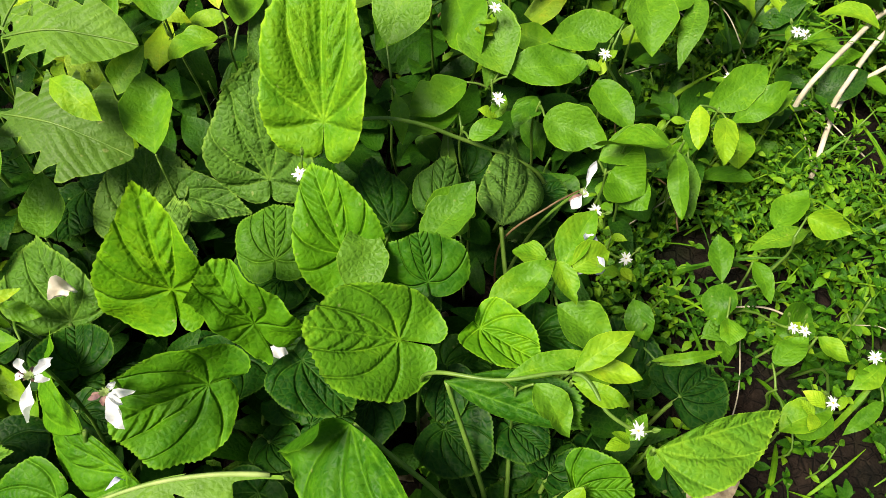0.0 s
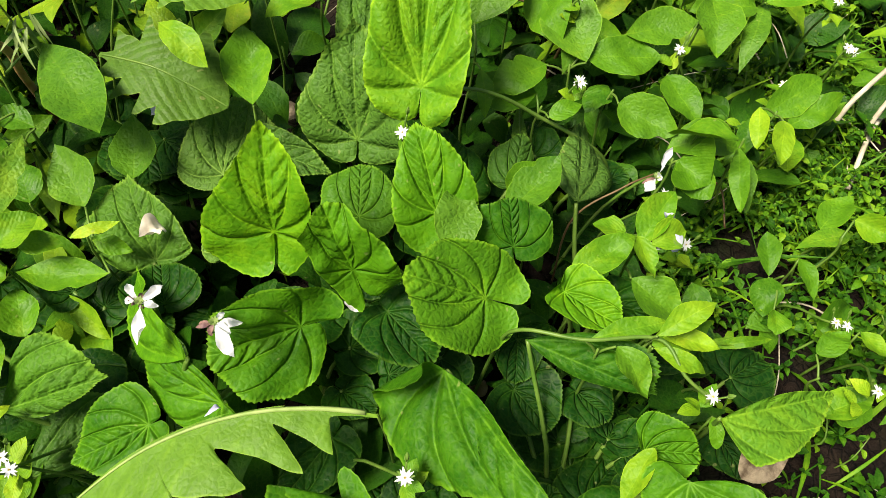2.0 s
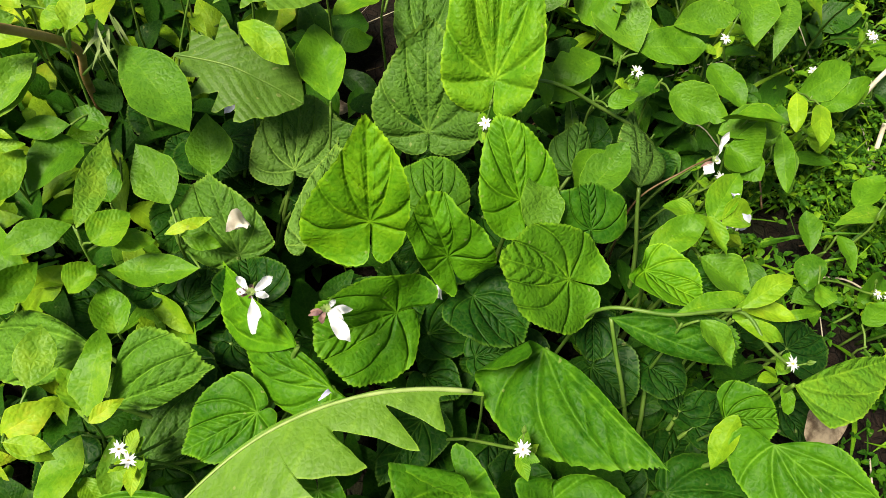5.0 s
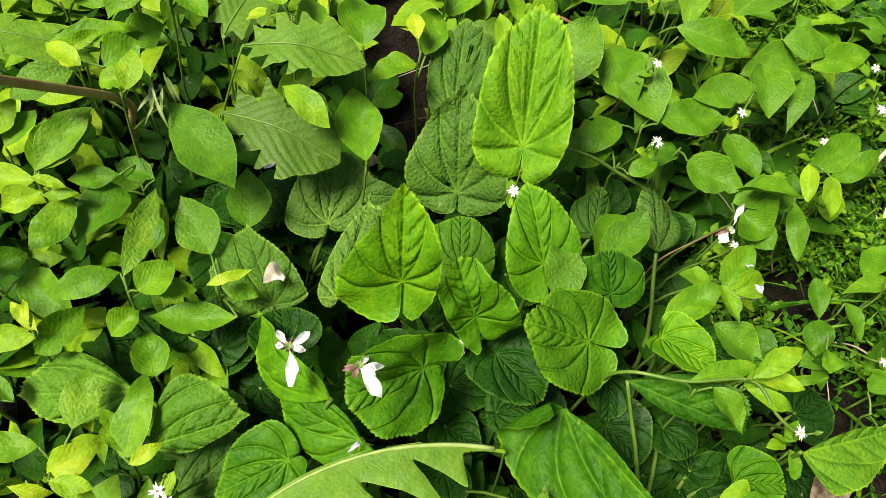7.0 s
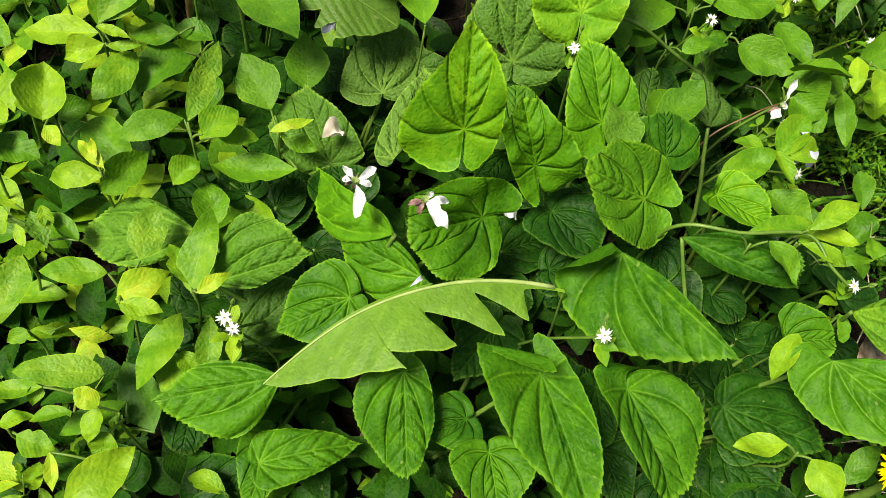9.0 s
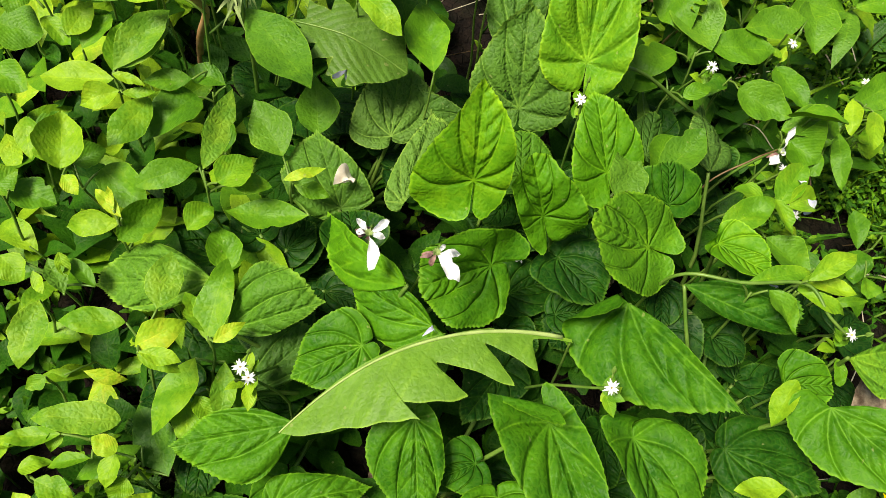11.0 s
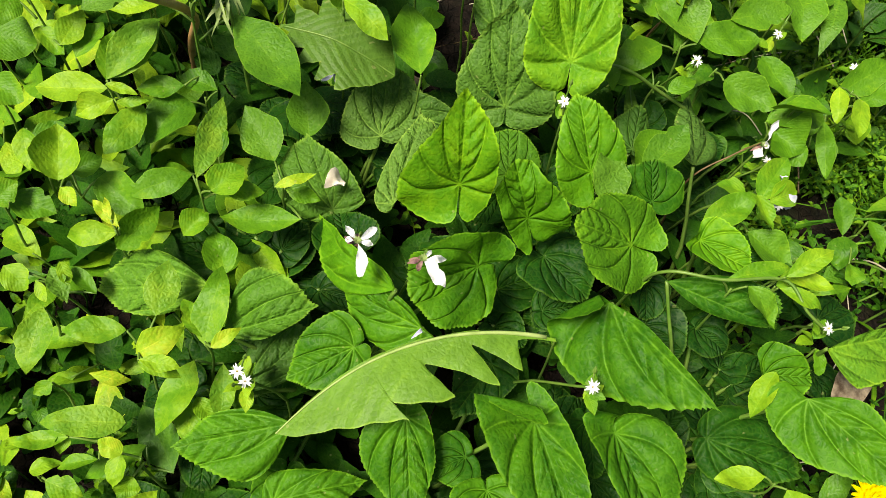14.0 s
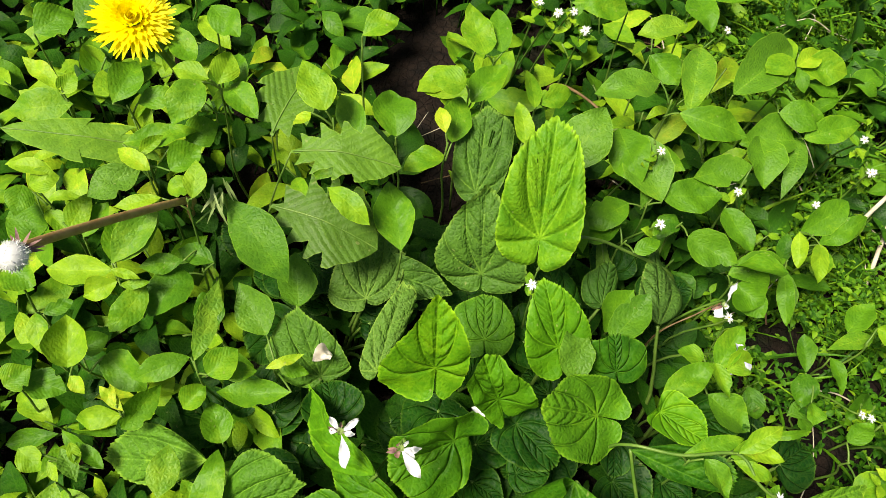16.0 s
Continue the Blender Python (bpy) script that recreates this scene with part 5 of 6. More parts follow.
leaf(shoot, "O", (0.088, 0.236, 0.096), (0.104, 0.215, 0.092), (-0.023, -0.104, 0.994), 0.023, 0.46, stem=(0.085, 0.238, 0.089))
shoot = leafy_stem((0.090, 0.368), 0.128, "fresh green leafy shoot with smooth oval leaves")
leaf(shoot, "O", (0.090, 0.368, 0.128), (0.138, 0.414, 0.133), (-0.285, -0.406, 0.868), 0.034, 0.48, dull=0.2, stem=(0.090, 0.368, 0.119))
shoot = leafy_stem((0.091, 0.097), 0.090, "fresh green leafy shoot with smooth oval leaves")
leaf(shoot, "O", (0.091, 0.097, 0.090), (0.093, 0.084, 0.084), (-0.012, -0.112, 0.994), 0.007, 0.55, stem=(0.091, 0.097, 0.084))
shoot = leafy_stem((0.097, 0.176), 0.070, "dark green leafy shoot with smooth oval leaves low down")
leaf(shoot, "O", (0.097, 0.176, 0.070), (0.103, 0.157, 0.062), (-0.287, -0.298, 0.911), 0.015, 0.40, stem=(0.097, 0.176, 0.065))
shoot = leafy_stem((0.091, 0.300), 0.124, "fresh green leafy shoot with smooth oval leaves")
leaf(shoot, "O", (0.097, 0.311, 0.124), (0.056, 0.299, 0.121), (0.051, -0.346, 0.937), 0.022, 0.50, dull=0.1, stem=(0.091, 0.300, 0.115))
leaf(shoot, "O", (0.084, 0.290, 0.102), (0.100, 0.259, 0.098), (-0.253, -0.073, 0.965), 0.020, 0.48, stem=(0.091, 0.300, 0.095))
shoot = leafy_stem((0.104, 0.147), 0.060, "fresh green leafy shoot with smooth oval leaves")
leaf(shoot, "O", (0.104, 0.147, 0.060), (0.139, 0.151, 0.058), (-0.244, 0.002, 0.970), 0.005, 0.60, dull=0.2, stem=(0.104, 0.147, 0.056))
shoot = leafy_stem((0.117, 0.353), 0.104, "fresh green leafy shoot with smooth oval leaves")
leaf(shoot, "O", (0.117, 0.353, 0.104), (0.118, 0.312, 0.098), (0.179, -0.188, 0.966), 0.027, 0.50, dull=0.1, stem=(0.117, 0.353, 0.097))
shoot = leafy_stem((0.133, 0.262), 0.074, "dark green leafy shoot with smooth oval leaves low down")
leaf(shoot, "O", (0.133, 0.262, 0.074), (0.132, 0.223, 0.066), (0.000, -0.377, 0.926), 0.012, 0.44, dull=0.3, stem=(0.133, 0.262, 0.069))
shoot = leafy_stem((0.134, 0.389), 0.137, "fresh green leafy shoot with smooth oval leaves")
leaf(shoot, "O", (0.135, 0.391, 0.137), (0.157, 0.408, 0.139), (0.051, -0.209, 0.977), 0.015, 0.80, stem=(0.134, 0.389, 0.127))
leaf(shoot, "O", (0.135, 0.399, 0.136), (0.112, 0.384, 0.134), (-0.416, -0.472, 0.778), 0.020, 0.62, stem=(0.134, 0.389, 0.126))
leaf(shoot, "O", (0.137, 0.395, 0.134), (0.176, 0.394, 0.131), (-0.050, -0.213, 0.976), 0.022, 0.60, stem=(0.134, 0.389, 0.125))
leaf(shoot, "O", (0.131, 0.370, 0.111), (0.166, 0.367, 0.109), (0.046, -0.450, 0.892), 0.024, 0.52, stem=(0.134, 0.389, 0.103))
shoot = leafy_stem((0.147, 0.174), 0.030, "dark green leafy shoot with smooth oval leaves low down")
leaf(shoot, "O", (0.141, 0.172, 0.030), (0.161, 0.181, 0.032), (-0.303, -0.019, 0.953), 0.014, 0.40, dull=0.1, stem=(0.147, 0.174, 0.028))
leaf(shoot, "O", (0.153, 0.176, 0.028), (0.155, 0.159, 0.026), (0.068, -0.074, 0.995), 0.012, 0.44, stem=(0.147, 0.174, 0.026))
shoot = leafy_stem((0.151, 0.360), 0.104, "fresh green leafy shoot with smooth oval leaves")
leaf(shoot, "O", (0.150, 0.354, 0.104), (0.191, 0.367, 0.106), (-0.187, -0.309, 0.932), 0.020, 0.54, stem=(0.151, 0.360, 0.097))
leaf(shoot, "O", (0.148, 0.358, 0.096), (0.106, 0.352, 0.094), (-0.169, -0.117, 0.979), 0.032, 0.50, dull=0.1, stem=(0.151, 0.360, 0.089))
leaf(shoot, "O", (0.156, 0.368, 0.092), (0.135, 0.313, 0.086), (-0.068, -0.090, 0.994), 0.014, 0.50, dull=0.2, stem=(0.151, 0.360, 0.086))
shoot = leafy_stem((0.168, 0.137), 0.050, "dark green leafy shoot with smooth oval leaves low down")
leaf(shoot, "O", (0.168, 0.150, 0.050), (0.188, 0.163, 0.052), (-0.371, -0.328, 0.869), 0.013, 0.50, stem=(0.168, 0.137, 0.047))
leaf(shoot, "O", (0.169, 0.123, 0.050), (0.192, 0.117, 0.046), (-0.365, -0.024, 0.931), 0.019, 0.42, stem=(0.168, 0.137, 0.046))
shoot = leafy_stem((0.171, 0.210), 0.047, "dark green leafy shoot with smooth oval leaves low down")
leaf(shoot, "O", (0.171, 0.210, 0.047), (0.177, 0.186, 0.043), (-0.102, 0.005, 0.995), 0.011, 0.45, stem=(0.171, 0.210, 0.044))
shoot = leafy_stem((0.175, 0.295), 0.061, "fresh green leafy shoot with smooth oval leaves")
leaf(shoot, "O", (0.172, 0.294, 0.061), (0.212, 0.317, 0.063), (-0.439, -0.176, 0.881), 0.021, 0.52, dull=0.2, stem=(0.175, 0.295, 0.057))
leaf(shoot, "O", (0.178, 0.297, 0.054), (0.172, 0.268, 0.050), (-0.136, -0.137, 0.981), 0.016, 0.62, stem=(0.175, 0.295, 0.050))
shoot = leafy_stem((0.180, 0.171), 0.034, "dark green leafy shoot with smooth oval leaves low down")
leaf(shoot, "O", (0.180, 0.171, 0.034), (0.201, 0.187, 0.036), (-0.006, -0.361, 0.933), 0.021, 0.38, stem=(0.180, 0.171, 0.032))
shoot = leafy_stem((0.193, 0.227), 0.052, "fresh green leafy shoot with smooth oval leaves")
leaf(shoot, "O", (0.184, 0.228, 0.052), (0.206, 0.250, 0.056), (-0.448, -0.312, 0.838), 0.018, 0.55, stem=(0.193, 0.227, 0.048))
leaf(shoot, "O", (0.203, 0.226, 0.052), (0.167, 0.214, 0.050), (-0.172, -0.168, 0.971), 0.013, 0.55, dull=0.1, stem=(0.193, 0.227, 0.048))
shoot = leafy_stem((-0.254, -0.003), 0.078, "yellow-green leafy shoot with smooth oval leaves")
leaf(shoot, "O", (-0.273, -0.002, 0.071), (-0.267, -0.018, 0.069), (0.081, -0.085, 0.993), 0.006, 0.78, stem=(-0.254, -0.003, 0.066))
leaf(shoot, "O", (-0.261, -0.023, 0.070), (-0.238, 0.004, 0.070), (0.337, -0.272, 0.901), 0.020, 0.69, stem=(-0.254, -0.003, 0.065))
shoot = leafy_stem((0.016, 0.222), 0.103, "fresh green leafy shoot with smooth oval leaves")
leaf(shoot, "O", (0.016, 0.222, 0.103), (-0.004, 0.194, 0.097), (0.043, -0.223, 0.974), 0.025, 0.54, stem=(0.016, 0.222, 0.096))
shoot = leafy_stem((0.051, 0.115), 0.137, "yellow-green leafy shoot with smooth oval leaves")
leaf(shoot, "O", (0.053, 0.113, 0.137), (0.077, 0.127, 0.144), (-0.118, -0.284, 0.952), 0.011, 0.70, stem=(0.051, 0.115, 0.127))
leaf(shoot, "O", (0.058, 0.119, 0.126), (0.081, 0.112, 0.129), (-0.147, -0.042, 0.988), 0.010, 0.72, stem=(0.051, 0.115, 0.118))
shoot = leafy_stem((0.060, 0.026), 0.087, "yellow-green leafy shoot with smooth oval leaves")
leaf(shoot, "O", (0.054, 0.028, 0.087), (0.029, 0.026, 0.083), (-0.173, -0.070, 0.982), 0.012, 0.72, stem=(0.060, 0.026, 0.081))
leaf(shoot, "O", (0.065, 0.023, 0.085), (0.074, 0.004, 0.085), (-0.421, -0.193, 0.886), 0.016, 0.66, stem=(0.060, 0.026, 0.079))
shoot = leafy_stem((0.059, 0.077), 0.103, "fresh green leafy shoot with smooth oval leaves")
leaf(shoot, "O", (0.059, 0.077, 0.103), (0.045, 0.053, 0.097), (-0.497, 0.063, 0.866), 0.012, 0.64, stem=(0.059, 0.077, 0.096))
shoot = leafy_stem((0.094, 0.242), 0.118, "fresh green leafy shoot with smooth oval leaves")
leaf(shoot, "O", (0.086, 0.235, 0.095), (0.103, 0.222, 0.095), (-0.253, -0.290, 0.923), 0.030, 0.46, stem=(0.094, 0.242, 0.088))
leaf(shoot, "O", (0.111, 0.235, 0.118), (0.075, 0.236, 0.113), (-0.137, 0.274, 0.952), 0.024, 0.54, stem=(0.094, 0.242, 0.110))
shoot = leafy_stem((0.100, 0.161), 0.077, "fresh green leafy shoot with smooth oval leaves")
leaf(shoot, "O", (0.109, 0.147, 0.056), (0.141, 0.152, 0.060), (-0.063, -0.352, 0.934), 0.006, 0.54, stem=(0.100, 0.161, 0.052))
shoot = leafy_stem((0.097, 0.021), 0.057, "fresh green leafy shoot with smooth oval leaves")
leaf(shoot, "O", (0.097, 0.021, 0.057), (0.115, 0.039, 0.063), (-0.371, 0.100, 0.923), 0.012, 0.49, stem=(0.097, 0.021, 0.053))
shoot = leafy_stem((0.131, 0.263), 0.089, "fresh green leafy shoot with smooth oval leaves")
leaf(shoot, "O", (0.125, 0.253, 0.089), (0.123, 0.215, 0.083), (-0.361, -0.133, 0.923), 0.011, 0.46, stem=(0.131, 0.263, 0.083))
leaf(shoot, "O", (0.137, 0.272, 0.072), (0.125, 0.256, 0.068), (-0.105, -0.209, 0.972), 0.009, 0.54, stem=(0.131, 0.263, 0.067))
shoot = leafy_stem((0.154, 0.286), 0.088, "fresh green leafy shoot with smooth oval leaves")
leaf(shoot, "O", (0.142, 0.285, 0.088), (0.139, 0.259, 0.082), (-0.417, -0.157, 0.895), 0.011, 0.75, stem=(0.154, 0.286, 0.082))
leaf(shoot, "O", (0.153, 0.295, 0.071), (0.187, 0.319, 0.081), (0.145, -0.560, 0.816), 0.022, 0.52, stem=(0.154, 0.286, 0.066))
leaf(shoot, "O", (0.155, 0.276, 0.088), (0.150, 0.248, 0.082), (0.047, -0.211, 0.976), 0.014, 0.72, stem=(0.154, 0.286, 0.082))
leaf(shoot, "O", (0.165, 0.287, 0.070), (0.199, 0.306, 0.080), (-0.166, -0.211, 0.963), 0.016, 0.54, stem=(0.154, 0.286, 0.065))
shoot = leafy_stem((0.157, 0.195), 0.054, "fresh green leafy shoot with smooth oval leaves")
leaf(shoot, "O", (0.151, 0.176, 0.047), (0.149, 0.161, 0.045), (0.314, -0.183, 0.932), 0.014, 0.54, stem=(0.157, 0.195, 0.044))
leaf(shoot, "O", (0.154, 0.198, 0.044), (0.147, 0.175, 0.040), (-0.421, -0.036, 0.906), 0.018, 0.42, stem=(0.157, 0.195, 0.041))
leaf(shoot, "O", (0.153, 0.199, 0.043), (0.154, 0.226, 0.047), (-0.103, -0.166, 0.981), 0.013, 0.39, stem=(0.157, 0.195, 0.040))
shoot = leafy_stem((0.165, 0.116), 0.047, "fresh green leafy shoot with smooth oval leaves")
leaf(shoot, "O", (0.165, 0.116, 0.047), (0.192, 0.125, 0.052), (-0.268, 0.312, 0.912), 0.018, 0.56, stem=(0.165, 0.116, 0.044))
shoot = leafy_stem((0.186, 0.213), 0.070, "fresh green leafy shoot with smooth oval leaves")
leaf(shoot, "O", (0.194, 0.224, 0.070), (0.215, 0.213, 0.071), (-0.327, -0.528, 0.784), 0.016, 0.60, stem=(0.186, 0.213, 0.065))
shoot = leafy_stem((0.189, 0.160), 0.058, "fresh green leafy shoot with smooth oval leaves")
leaf(shoot, "O", (0.190, 0.161, 0.058), (0.202, 0.147, 0.058), (-0.013, -0.003, 1.000), 0.012, 0.59, stem=(0.189, 0.160, 0.054))
shoot = leafy_stem((0.219, 0.140), 0.053, "fresh green leafy shoot with smooth oval leaves")
leaf(shoot, "O", (0.216, 0.129, 0.053), (0.195, 0.114, 0.048), (-0.154, -0.112, 0.982), 0.008, 0.44, stem=(0.219, 0.140, 0.049))
leaf(shoot, "O", (0.223, 0.150, 0.052), (0.203, 0.137, 0.048), (0.070, -0.450, 0.890), 0.010, 0.54, stem=(0.219, 0.140, 0.049))


class Heap:
    """Gathers many small blades into one mesh."""

    def __init__(self):
        self.v, self.f, self.uv = [], [], []

    def blade(self, b, d, up, long, wide, cup=0.25, cuts=4, bow=0.0):
        d = d.normalized()
        n = (up - d * up.dot(d)).normalized()
        s = n.cross(d)
        k = len(self.v)
        for i in range(cuts + 1):
            u = i / cuts
            w = wide * 0.5 * math.sin(math.pi * min(0.97, 0.06 + 0.94 * u ** 0.8)) ** 0.8
            c = b + d * (long * u) + n * (bow * long * u * (1 - u) * 4 - bow * long * u * u)
            for t in (-1, 0, 1):
                self.v.append(tuple(c + s * (w * t) + n * (abs(t) * cup * w)))
                self.uv.append((u, t * w / long))
        for i in range(cuts):
            for j in (0, 1):
                a = k + i * 3 + j
                self.f.append((a, a + 3, a + 4, a + 1))

    def stalk(self, p, r):
        v, f = tube(p, r, r * 0.8, 5, 4)
        k = len(self.v)
        self.v += [tuple(q) for q in v]
        self.uv += [(0.3, 0.2)] * len(v)
        self.f += [tuple(k + i for i in q) for q in f]

    def done(self, name, paint):
        return mesh_of(name, self.v, self.f, paint, self.uv)


# ---- undergrowth ----
def canopy(x, y):
    """How high the singly placed leaves stand over a spot of the ground."""
    best, total = 0.0, 1e-6
    for c, size in HERO:
        d = math.hypot(c.x - x, c.y - y)
        if d < 0.09:
            w = 1 / (d + 0.01) ** 2
            best, total = best + w * c.z, total + w
    return best / total if total > 1 else None


def wild(x):
    return random.uniform(-x, x)


def shoot_model(seed, height, pairs, size, tone, slim):
    """A free-standing young shoot with paired leaves."""
    rng = random.Random(seed)
    ob = thing("leafy_shoot", (0, 0, 0), "small fresh green leafy shoot among the weeds", "shoot", "leafy shoots")
    k = lambda: rng.uniform(-0.008, 0.008)
    line = [(0, 0, -0.005), (k(), k(), height * 0.35), (k(), k(), height * 0.7), (k(), k(), height)]
    v, f = tube(line, 0.0010, 0.0006, 8, 5)
    part("stem", mesh_of("stem", v, f, STALK), ob, Matrix())
    pts = bend(line, 20)
    for i in range(pairs):
        t = 0.25 + 0.75 * (i + 0.5) / pairs
        c = pts[min(19, int(t * 19))]
        turn = i * 1.6 + rng.uniform(-0.4, 0.4)
        for side in (0, math.pi):
            q = turn + side + rng.uniform(-0.3, 0.3)
            long = size * rng.uniform(0.7, 1.15) * (1.0 if i < pairs - 1 else 0.7)
            rise = rng.uniform(-0.35, 0.9)
            d = Vector((math.cos(q), math.sin(q), rise)).normalized()
            b = Vector(c) + d * 0.004
            me = long_blade(long, long * rng.uniform(0.42, 0.58) * slim, rng.randrange(9999), rng.uniform(0.1, 0.5), rng.uniform(0.05, 0.3), 0.025, rng.uniform(0, 0.6), nu=18, nv=3, mid=rng.uniform(0.45, 0.58))
            part("leaf", me, ob, seat(b, b + d * long, (rng.uniform(-0.5, 0.5), rng.uniform(-0.6, 0.4), 1)), tone=tone + rng.uniform(-0.14, 0.14) + 0.12 * i / pairs)
    return ob


random.seed(5)
# models 0, 5 and 7 have understory shade painted into their tone
SIZES = [(0.055, 3, 0.042, 0.16, 1.0), (0.07, 3, 0.048, 0.50, 0.85), (0.085, 4, 0.048, 0.54, 0.9), (0.06, 3, 0.042, 0.60, 0.8), (0.09, 4, 0.044, 0.60, 0.75), (0.045, 3, 0.036, 0.12, 1.1), (0.075, 4, 0.042, 0.68, 0.8), (0.05, 3, 0.036, 0.22, 0.9)]
MODELS = [shoot_model(100 + i, *row) for i, row in enumerate(SIZES)]
HOMES = [(-0.42, 0.08), (-0.44, 0.24), (-0.42, 0.36), (-0.30, 0.44), (0.02, 0.50), (-0.38, -0.02), (-0.47, 0.15), (-0.2, 0.55)]


def bare(x, y):
    """The open patch of soil."""
    return math.hypot((x + 0.125) / 0.045, (y - 0.45) / 0.10) < 1 or math.hypot((x + 0.11) / 0.034, (y - 0.335) / 0.05) < 1


def scatter_shoots(count, gap, area, low, below, cap):
    """Sows shoots over an area, kept under the leaves that stand above."""
    spots = []
    tries = 0
    while len(spots) < count and tries < 12000:
        tries += 1
        x, y = random.uniform(area[0], area[1]), random.uniform(area[2], area[3])
        if bare(x, y) or any(math.hypot(x - a, y - b) < gap for a, b in spots) or (x > 0.02 and y < 0.27) or (x > -0.2 and y < 0.26 and cap > 0.09):
            continue
        spots.append((x, y))
    for x, y in spots:
        h = canopy(x, y)
        top = cap if h is None else min(cap, max(0.025, h - below))
        # beneath the violets only models with painted-in shade are sown
        k = random.choice(low if x < -0.15 or y > 0.37 else (0, 5, 7))
        scale = min(1.15, top / (SIZES[k][0] + 0.012)) * random.uniform(0.85, 1.0)
        copy_thing(MODELS[k], pose(x, y, -0.002, wild(12), wild(12), random.uniform(0, 360)) @ Matrix.Scale(max(0.42, scale), 4))


scatter_shoots(140, 0.032, (-0.60, 0.16, -0.12, 0.70), (1, 2, 3, 4, 6), 0.016, 0.112)
scatter_shoots(42, 0.036, (0.02, 0.36, 0.30, 0.66), (1, 0, 5, 7), 0.02, 0.085)
# low carpet whose near-black green carries the shade under the shoots
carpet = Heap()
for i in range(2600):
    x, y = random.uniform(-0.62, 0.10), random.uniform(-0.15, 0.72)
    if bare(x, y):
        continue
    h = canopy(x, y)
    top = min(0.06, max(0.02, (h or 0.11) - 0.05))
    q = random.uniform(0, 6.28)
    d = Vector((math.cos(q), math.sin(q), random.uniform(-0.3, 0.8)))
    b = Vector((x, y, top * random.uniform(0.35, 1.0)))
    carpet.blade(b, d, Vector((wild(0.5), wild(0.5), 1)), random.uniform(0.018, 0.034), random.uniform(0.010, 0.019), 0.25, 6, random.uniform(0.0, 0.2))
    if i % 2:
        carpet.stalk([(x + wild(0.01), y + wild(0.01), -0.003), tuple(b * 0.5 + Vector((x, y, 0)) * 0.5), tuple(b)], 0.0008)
tagged(new("low_weeds", carpet.done("low_weeds", SHADED)), "low layer of leaves under the shoots, shade painted into their dark green", "weeds", kind="stuff")
for ob, (x, y) in zip(MODELS, HOMES):
    ob.matrix_basis = pose(x, y, -0.002, 0, 0, random.uniform(0, 360))


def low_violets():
    """Small violet leaves near the ground between the large ones, their shade painted in as near-black tones."""
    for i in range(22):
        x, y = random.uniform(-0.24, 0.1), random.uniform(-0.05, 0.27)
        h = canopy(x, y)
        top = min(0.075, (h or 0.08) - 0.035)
        plant = thing("violet_plant", (x, y, 0), "small violet seedling with round leaves, shade painted in as near-black green", "violet", "violet seedlings")
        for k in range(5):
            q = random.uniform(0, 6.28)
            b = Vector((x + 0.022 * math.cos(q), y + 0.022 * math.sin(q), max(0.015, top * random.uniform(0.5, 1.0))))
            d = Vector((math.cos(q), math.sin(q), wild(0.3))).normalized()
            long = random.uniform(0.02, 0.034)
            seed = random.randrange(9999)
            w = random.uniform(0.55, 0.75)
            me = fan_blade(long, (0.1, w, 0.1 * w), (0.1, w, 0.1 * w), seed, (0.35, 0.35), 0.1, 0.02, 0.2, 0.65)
            # tone near zero: the shade of the gaps is put into the colour
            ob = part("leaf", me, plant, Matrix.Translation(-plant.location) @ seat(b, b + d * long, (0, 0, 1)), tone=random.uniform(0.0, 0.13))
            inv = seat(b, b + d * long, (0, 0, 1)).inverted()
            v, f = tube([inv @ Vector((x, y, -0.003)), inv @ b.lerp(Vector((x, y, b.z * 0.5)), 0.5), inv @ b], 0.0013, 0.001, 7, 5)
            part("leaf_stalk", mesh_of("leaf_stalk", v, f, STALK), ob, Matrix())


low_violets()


# ---- chickweed mat, grass ----
def sprig(heap, x, y, z, height, lean, nodes, size):
    """A chickweed stem with opposite leaf pairs and a closed tip."""
    tip = Vector((x + lean[0], y + lean[1], z + height))
    line = bend([(x, y, z), (x + lean[0] * 0.3, y + lean[1] * 0.3, z + height * 0.55), tuple(tip)], 16)
    heap.stalk([line[0], line[8], line[15]], 0.0006)
    turn = random.uniform(0, 3)
    for i in range(nodes):
        c = Vector(line[min(15, int(15 * (i + 1) / nodes))])
        turn += 1.57
        for side in (0, math.pi):
            q = turn + side + wild(0.35)
            d = Vector((math.cos(q), math.sin(q), random.uniform(-0.1, 0.7)))
            long = size * random.uniform(0.7, 1.2)
            heap.blade(c, d, Vector((0, 0, 1)), long, long * random.uniform(0.5, 0.72), 0.3, 3, 0.12)
    for k in range(2):
        q = turn + k * 3.14
        heap.blade(tip, Vector((math.cos(q), math.sin(q), 1.6)), Vector((0, 0, 1)), size * 0.6, size * 0.35, 0.4, 3)


def right_side(x, y):
    """Where the low mat grows, from 0 to 1."""
    return max(0.0, min(1.0, (x - 0.05 - 0.10 * max(0, y - 0.2)) / 0.06))


random.seed(8)
mat, creepers = Heap(), Heap()
made = 0
while made < 10500:
    x, y = random.uniform(0.04, 0.62), random.uniform(-0.12, 0.80)
    front = max(0.0, min(1.0, (0.24 - y + 0.25 * (x - 0.15)) / 0.08))
    if random.random() > right_side(x, y) * (1 - 0.84 * front) or noise.noise(Vector((x * 16, y * 16, 7))) < -0.36 + 0.12 * front:
        continue
    made += 1
    tall = random.uniform(0.008, 0.036)
    size = random.uniform(0.0034, 0.0066) * (1 + 0.7 * front * random.random())
    sprig(creepers if random.random() < front else mat, x, y, -0.002, tall, (wild(0.02), wild(0.02)), random.randint(2, 4), size)
